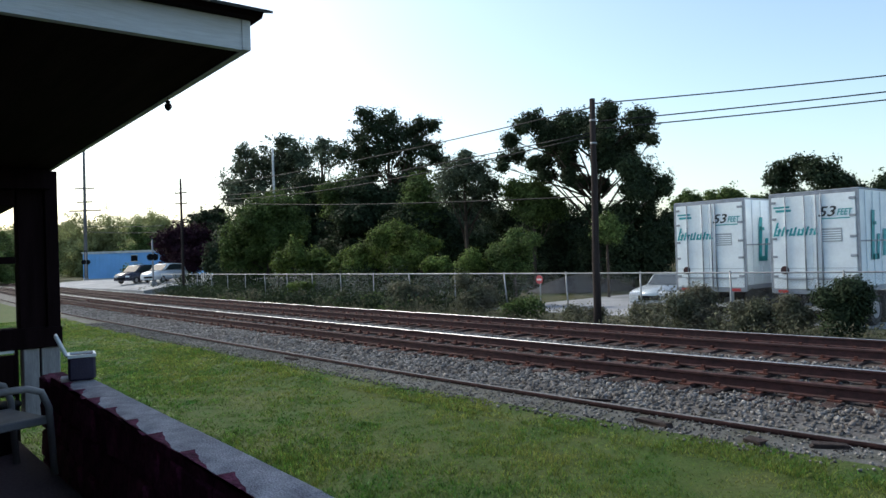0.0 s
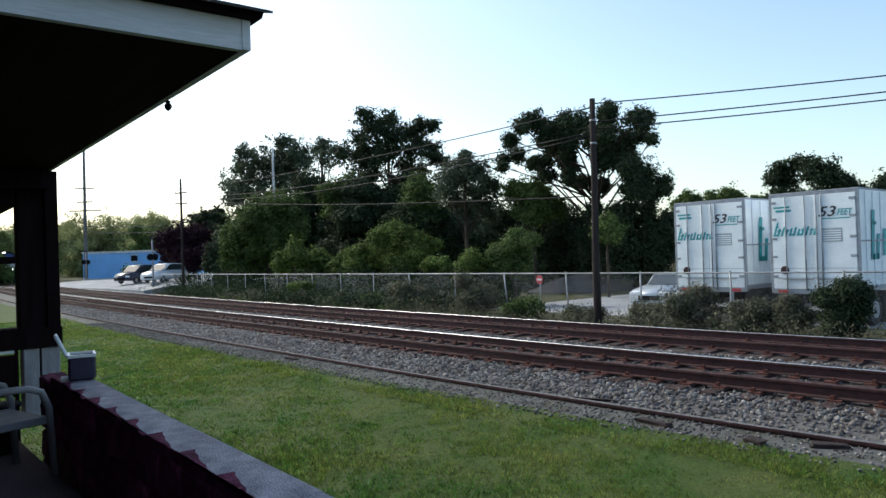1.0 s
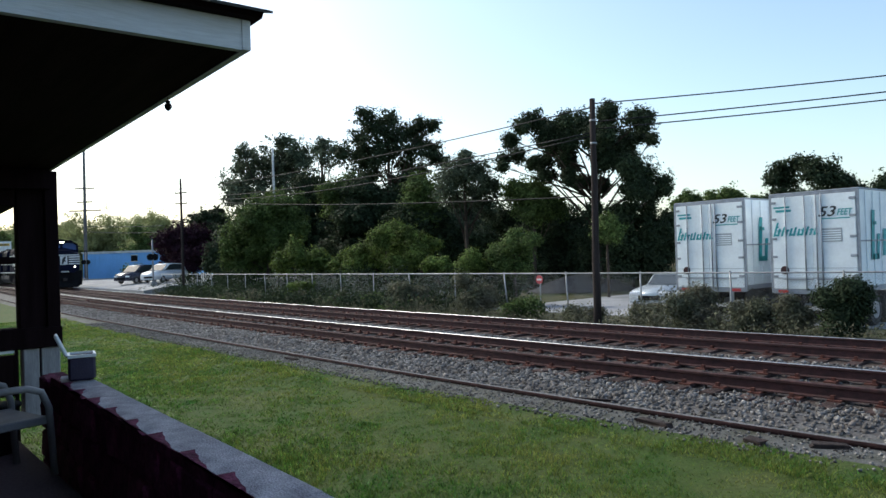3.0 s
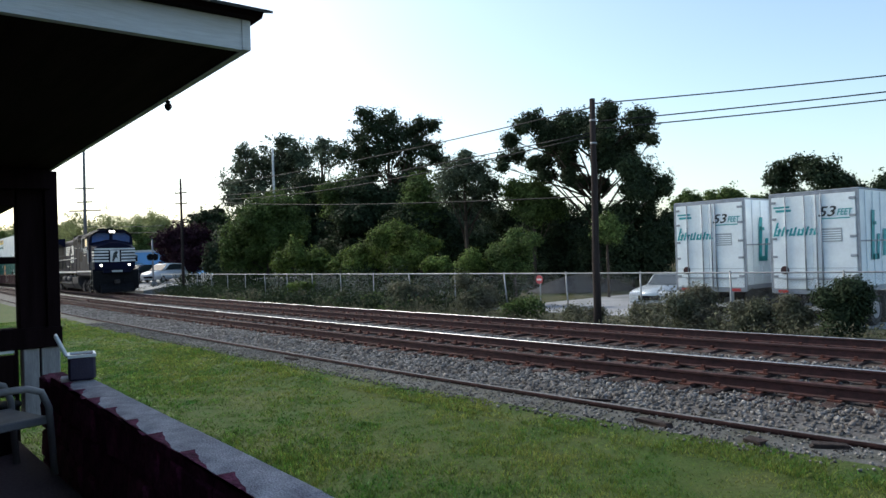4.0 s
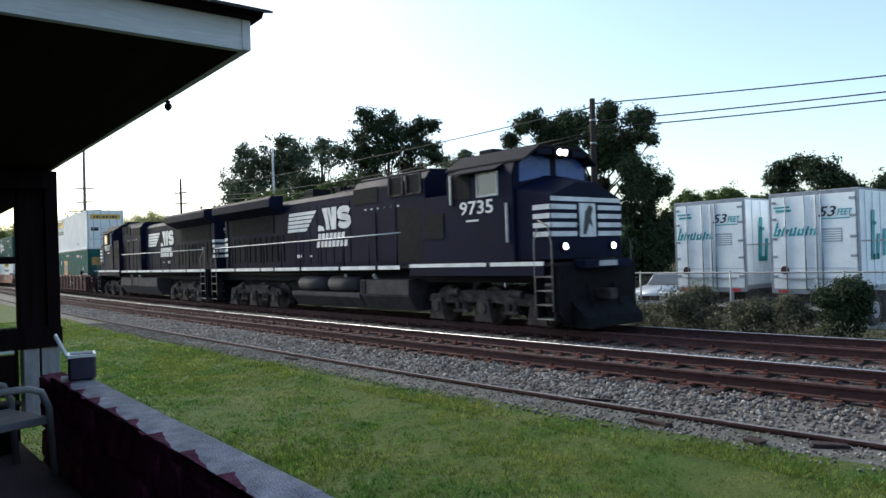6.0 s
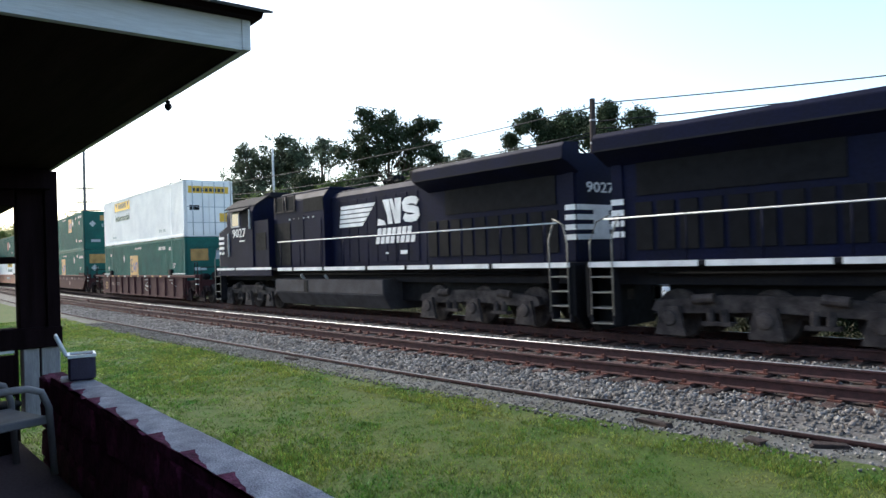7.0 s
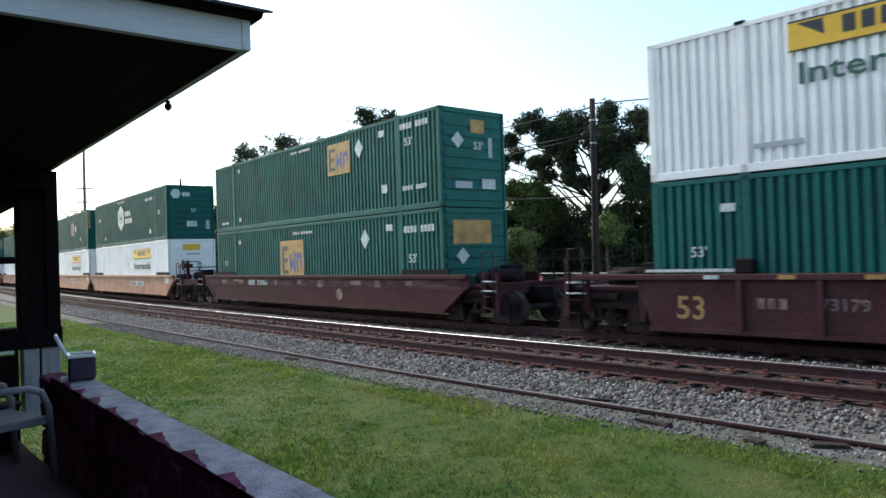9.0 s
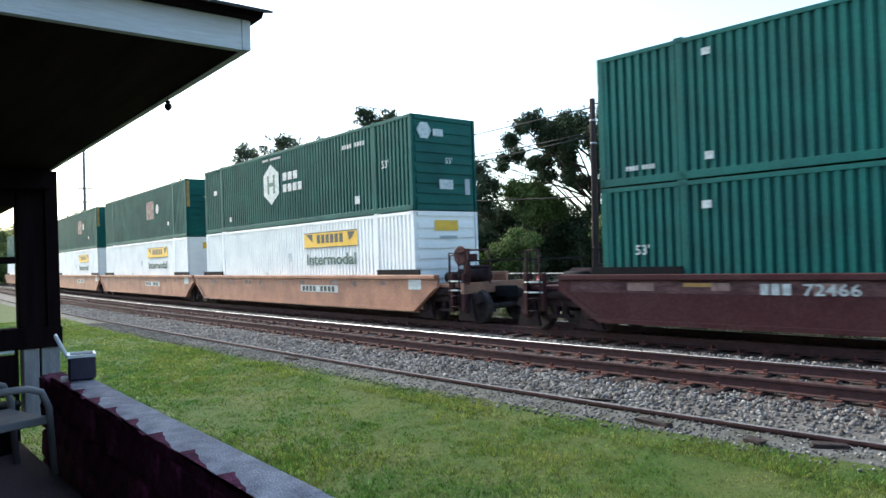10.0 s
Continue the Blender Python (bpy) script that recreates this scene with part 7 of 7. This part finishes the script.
            part("reservoir", tubes(((xa + e * 0.35, 0.0, 1.3), (xa + e * 1.55, 0.0, 1.3), 0.2), seg=12), BOGIE_DARK, w, "", True)
            part("valve_box", boxes((min(xa + e * 0.4, xa + e * 0.95), max(xa + e * 0.4, xa + e * 0.95), 0.2, 0.75, 1.1, 1.6), bevel=0.03), DARK, w)
            if e > 0 and style == "tan":
                part("brake_stand", boxes((xb - 0.5, xb - 0.35, -0.95, -0.8, 1.1, 2.1), (xb - 0.7, xb - 0.15, -1.05, -0.7, 1.75, 1.95), bevel=0.01), WELL_RED, w)
                part("brake_wheel", lathe(bmesh.new(), [(0.24, -1.14), (0.28, -1.11), (0.24, -1.08), (0.2, -1.11)], 18, (xb - 0.42, 0, 1.9), "y"), WELL_RED, w)
                part("ladder_gate", tubes(((xb, -1.2, 1.1), (xb, -1.2, 2.05), 0.025), ((xb, -0.4, 1.1), (xb, -0.4, 2.05), 0.025), ((xb, -1.2, 2.05), (xb, -0.4, 2.05), 0.025), ((xb, -1.2, 1.6), (xb, -0.4, 1.6), 0.02), ((xb - 0.9, -1.1, 1.1), (xb - 0.9, -1.1, 1.9), 0.025), ((xb - 0.9, -1.1, 1.9), (xb, -1.2, 2.05), 0.02)), WELL_RED, w)
        else:
            part("articulation", tubes(((xb, 0, 0.6), (xb, 0, 1.2), 0.3), seg=12), DARK, w)
    side = -1.425
    if style == "ribbed":
        lettering("53", 0.66, FADED_ORANGE, w, on_side(-7.55, side, 0.48))
        for pts in (((1.5, 1.1), (2.0, 1.16), (2.3, 1.02), (1.8, 0.92), (1.55, 0.8), (2.1, 0.72), (2.4, 0.6)), ((1.45, 0.62), (1.8, 0.52), (2.3, 0.5), (2.55, 0.72), (2.35, 0.86)), ((5.9, 1.12), (6.4, 1.15), (6.7, 1.0), (6.2, 0.98), (6.6, 0.9), (7.0, 0.8))):
            part("graffito", path_tube(bmesh.new(), [(a, side, b) for a, b in pts], 0.014, 5), MARK, w, "pale scrawled paint stroke")
        bm = bmesh.new()
        for k in range(3):
            box(bm, -5.9 + k * 0.2, -5.76 + k * 0.2, side - 0.004, side, 0.72, 0.92)
        part("owner_bar", bm, WELL_PATCH, w)
        lettering("73179", 0.3, FADED_MARK, w, on_side(-4.8, side, 0.72), width=0.8)
        rnd = random.Random(8)
        for k in range(10):
            x = -6.9 + k * 1.43
            part("reflector", boxes((x, x + 0.3, -1.506, -1.5, TOP - 0.08, TOP)), ORANGE if k % 3 else MARK, w)
    else:
        x0 = -4.65 if style == "maroon" else 1.25
        if style == "maroon":
            bm = bmesh.new()
            for k in range(3):
                box(bm, x0 + 0.1 + k * 0.2, x0 + 0.25 + k * 0.2, side - 0.004, side, 0.98, 1.19)
            part("owner_bar", bm, MARK, w)
            lettering(number, 0.3, MARK, w, on_side(x0 + 0.85, side - 0.002, 0.98), width=0.95)
            for s in (-1, 1):
                part("worn_band", boxes((-8.9, 8.9, min(s * 1.42, s * 1.4215), max(s * 1.42, s * 1.4215), 0.98, 1.25)), WORN, w, "worn paler paint along the sill")
            part("round_mark", lathe(bmesh.new(), [(0.2, side - 0.004), (0.2, side)], 14, (2.6, 0, 0.72), "y"), WELL_PATCH, w)
            part("reflector", boxes((-6.1, -5.5, side - 0.004, side, 1.12, 1.2)), ORANGE, w)
        else:
            p = part("number_panel", boxes((x0, x0 + 2.6, side - 0.004, side, 0.78, 1.02)), MARK, w)
            bm = bmesh.new()
            for k in range(9):
                if k != 4:
                    box(bm, x0 + 0.12 + k * 0.26, x0 + 0.3 + k * 0.26, side - 0.008, side - 0.004, 0.81, 0.99)
            part("panel_bars", bm, INK, p)
            part("end_plate", boxes((7.9, 8.5, side - 0.006, side, 0.95, 1.28)), MARK, w)
    return w


def build_train():
    """All vehicles with the place of their middle along the line at 9 s, the half distance of their bogies, height and turn."""
    out = []
    out.append((build_loco("9735", "black road locomotive with white nose stripes, leading"), 44.85, 7.0, 0.0, 0))
    out.append((build_loco("9027", "black road locomotive running long hood first behind the leader"), 23.25, 7.0, 0.0, 180))
    out.append((build_wellcar(WELL_BROWN, "brown ribbed well car marked 53", "ribbed", True, True), -0.13, 8.0, 0.0, 0))
    out.append((build_wellcar(WELL_RED, "maroon smooth-sided well car with faded patches", "maroon", True, True, "72466"), -23.53, 8.0, 0.0, 0))
    c = build_container(GREEN, "green ribbed container with an orange panel, lower tier", "green_low")
    out.append((c, -0.13, 8.0, 0.4, 0))
    out.append((build_container(BOX_WHITE, "white ribbed container with yellow signs, upper tier", "white_top"), -0.13, 8.0, 3.33, 0))
    out.append((build_container(GREEN, "green ribbed container with a yellow panel, lower tier", "green_mid_low"), -23.53, 8.0, 0.4, 0))
    out.append((build_container(GREEN, "green ribbed container with a white diamond, upper tier", "green_top"), -23.53, 8.0, 3.33, 0))
    mids = [-46.95, -66.0, -85.1, -104.2, -123.3]
    first = build_wellcar(WELL_TAN, "tan well unit of an articulated car, brake stand at its end", "tan", True, False)
    inner = build_wellcar(WELL_TAN, "tan well unit of an articulated car", "inner", False, False)
    low = build_container(BOX_WHITE, "white container with a yellow sign sitting in the well", "white_low")
    hub = build_container(GREEN_B, "deep green container with a white hexagon, upper tier", "hub_top")
    plain = build_container(GREEN_B, "deep green ribbed container, upper tier", "plain")
    for k, s in enumerate(mids):
        out.append((first if k == 0 else inner if k == 1 else copy_thing(inner, Matrix()), s, 8.0, 0.0, 0))
        out.append((low if k == 0 else copy_thing(low, Matrix()), s, 8.0, 0.4, 0))
        out.append((hub if k == 0 else plain if k == 1 else copy_thing(plain, Matrix()), s, 8.0, 3.33, 0))
        if k < 4:
            b = thing("shared_bogie", Matrix(), "grimy two-axle bogie shared by two well units", "bogie", "shared bogies")
            bogie(b, 0, (-0.9, 0.9), 0.46, frame_mat=BOGIE_DARK)
            part("bolster", boxes((-0.5, 0.5, -1.1, 1.1, 0.62, 0.72)), DARK, b)
            out.append((b, s - 9.55, 0.9, 0.0, 0))
    return out


SPEED = 22.08


def motions():
    """The train runs along the line at a steady speed."""
    for ob, s9, half, z, turn in TRAIN:
        rows = []
        for k in range(41):
            t = k * 0.25
            s = s9 + SPEED * (t - 9.0)
            s -= 0.025 * (s + 20.0) if s > -20.0 else 0.016 * (s + 20.0)
            a, b = on_line(s - half, Y_FAR), on_line(s + half, Y_FAR)
            d = b - a
            m = (a + b) / 2
            rows.append((t, pose(m.x, m.y, z, 0, 0, math.degrees(math.atan2(d.y, d.x)) + turn)))
        walk(ob, rows)


# ---------------------------------------------------------------- build
build_ground()
build_poles()
build_fence()
build_yard()
build_building()
build_porch()
build_trees()
build_weeds()
build_undergrowth()
build_scraps()
build_grass()
TRAIN = build_train()
for yy, pol, words in ((Y_NEAR, (0.7525,), "rusty railway track with one bright rail on grey ballast"), (Y_FAR, (0.7525,), "rusty railway track on grey ballast, used by the train")):
    build_track(yy, pol, words)
siding = thing("siding_rail", Matrix(), "single rusty rail of a disused siding half sunk in cinders", "rail", kind="structure")
part("rail", sweep(RAIL, RAIL_X, Y_SIDING, -0.19), RUST, siding)
part("rail_head", sweep([(-0.032, 0.0), (0.032, 0.0), (0.028, 0.004), (-0.028, 0.004)], RAIL_X, Y_SIDING, -0.19), POLE_GREY, siding, "dull grey top of the rail")
stones("ballast_stones", -2.0, -46.0, 8.2, 9.75, 26000, 0.036, ballast_height, STONE, "loose grey angular ballast stones beside the track", 1)
stones("track_stones", -3.0, -40.0, 12.1, 13.15, 13000, 0.04, ballast_height, STONE, "loose grey ballast stones between the tracks", 2)
stones("trackbed_stones", -3.0, -36.0, 9.4, 12.1, 8000, 0.028, ballast_height, STONE, "scattered ballast stones between the ties", 5)
stones("verge_stones", -5.0, -45.0, 15.4, 16.7, 9000, 0.042, ballast_height, STONE, "grey ballast stones on the far verge", 6)
stones("cinder_stones", -2.0, -30.0, 7.1, 8.3, 9000, 0.02, ballast_height, STONE, "small grey stones along the sunken rail", 3)
motions()
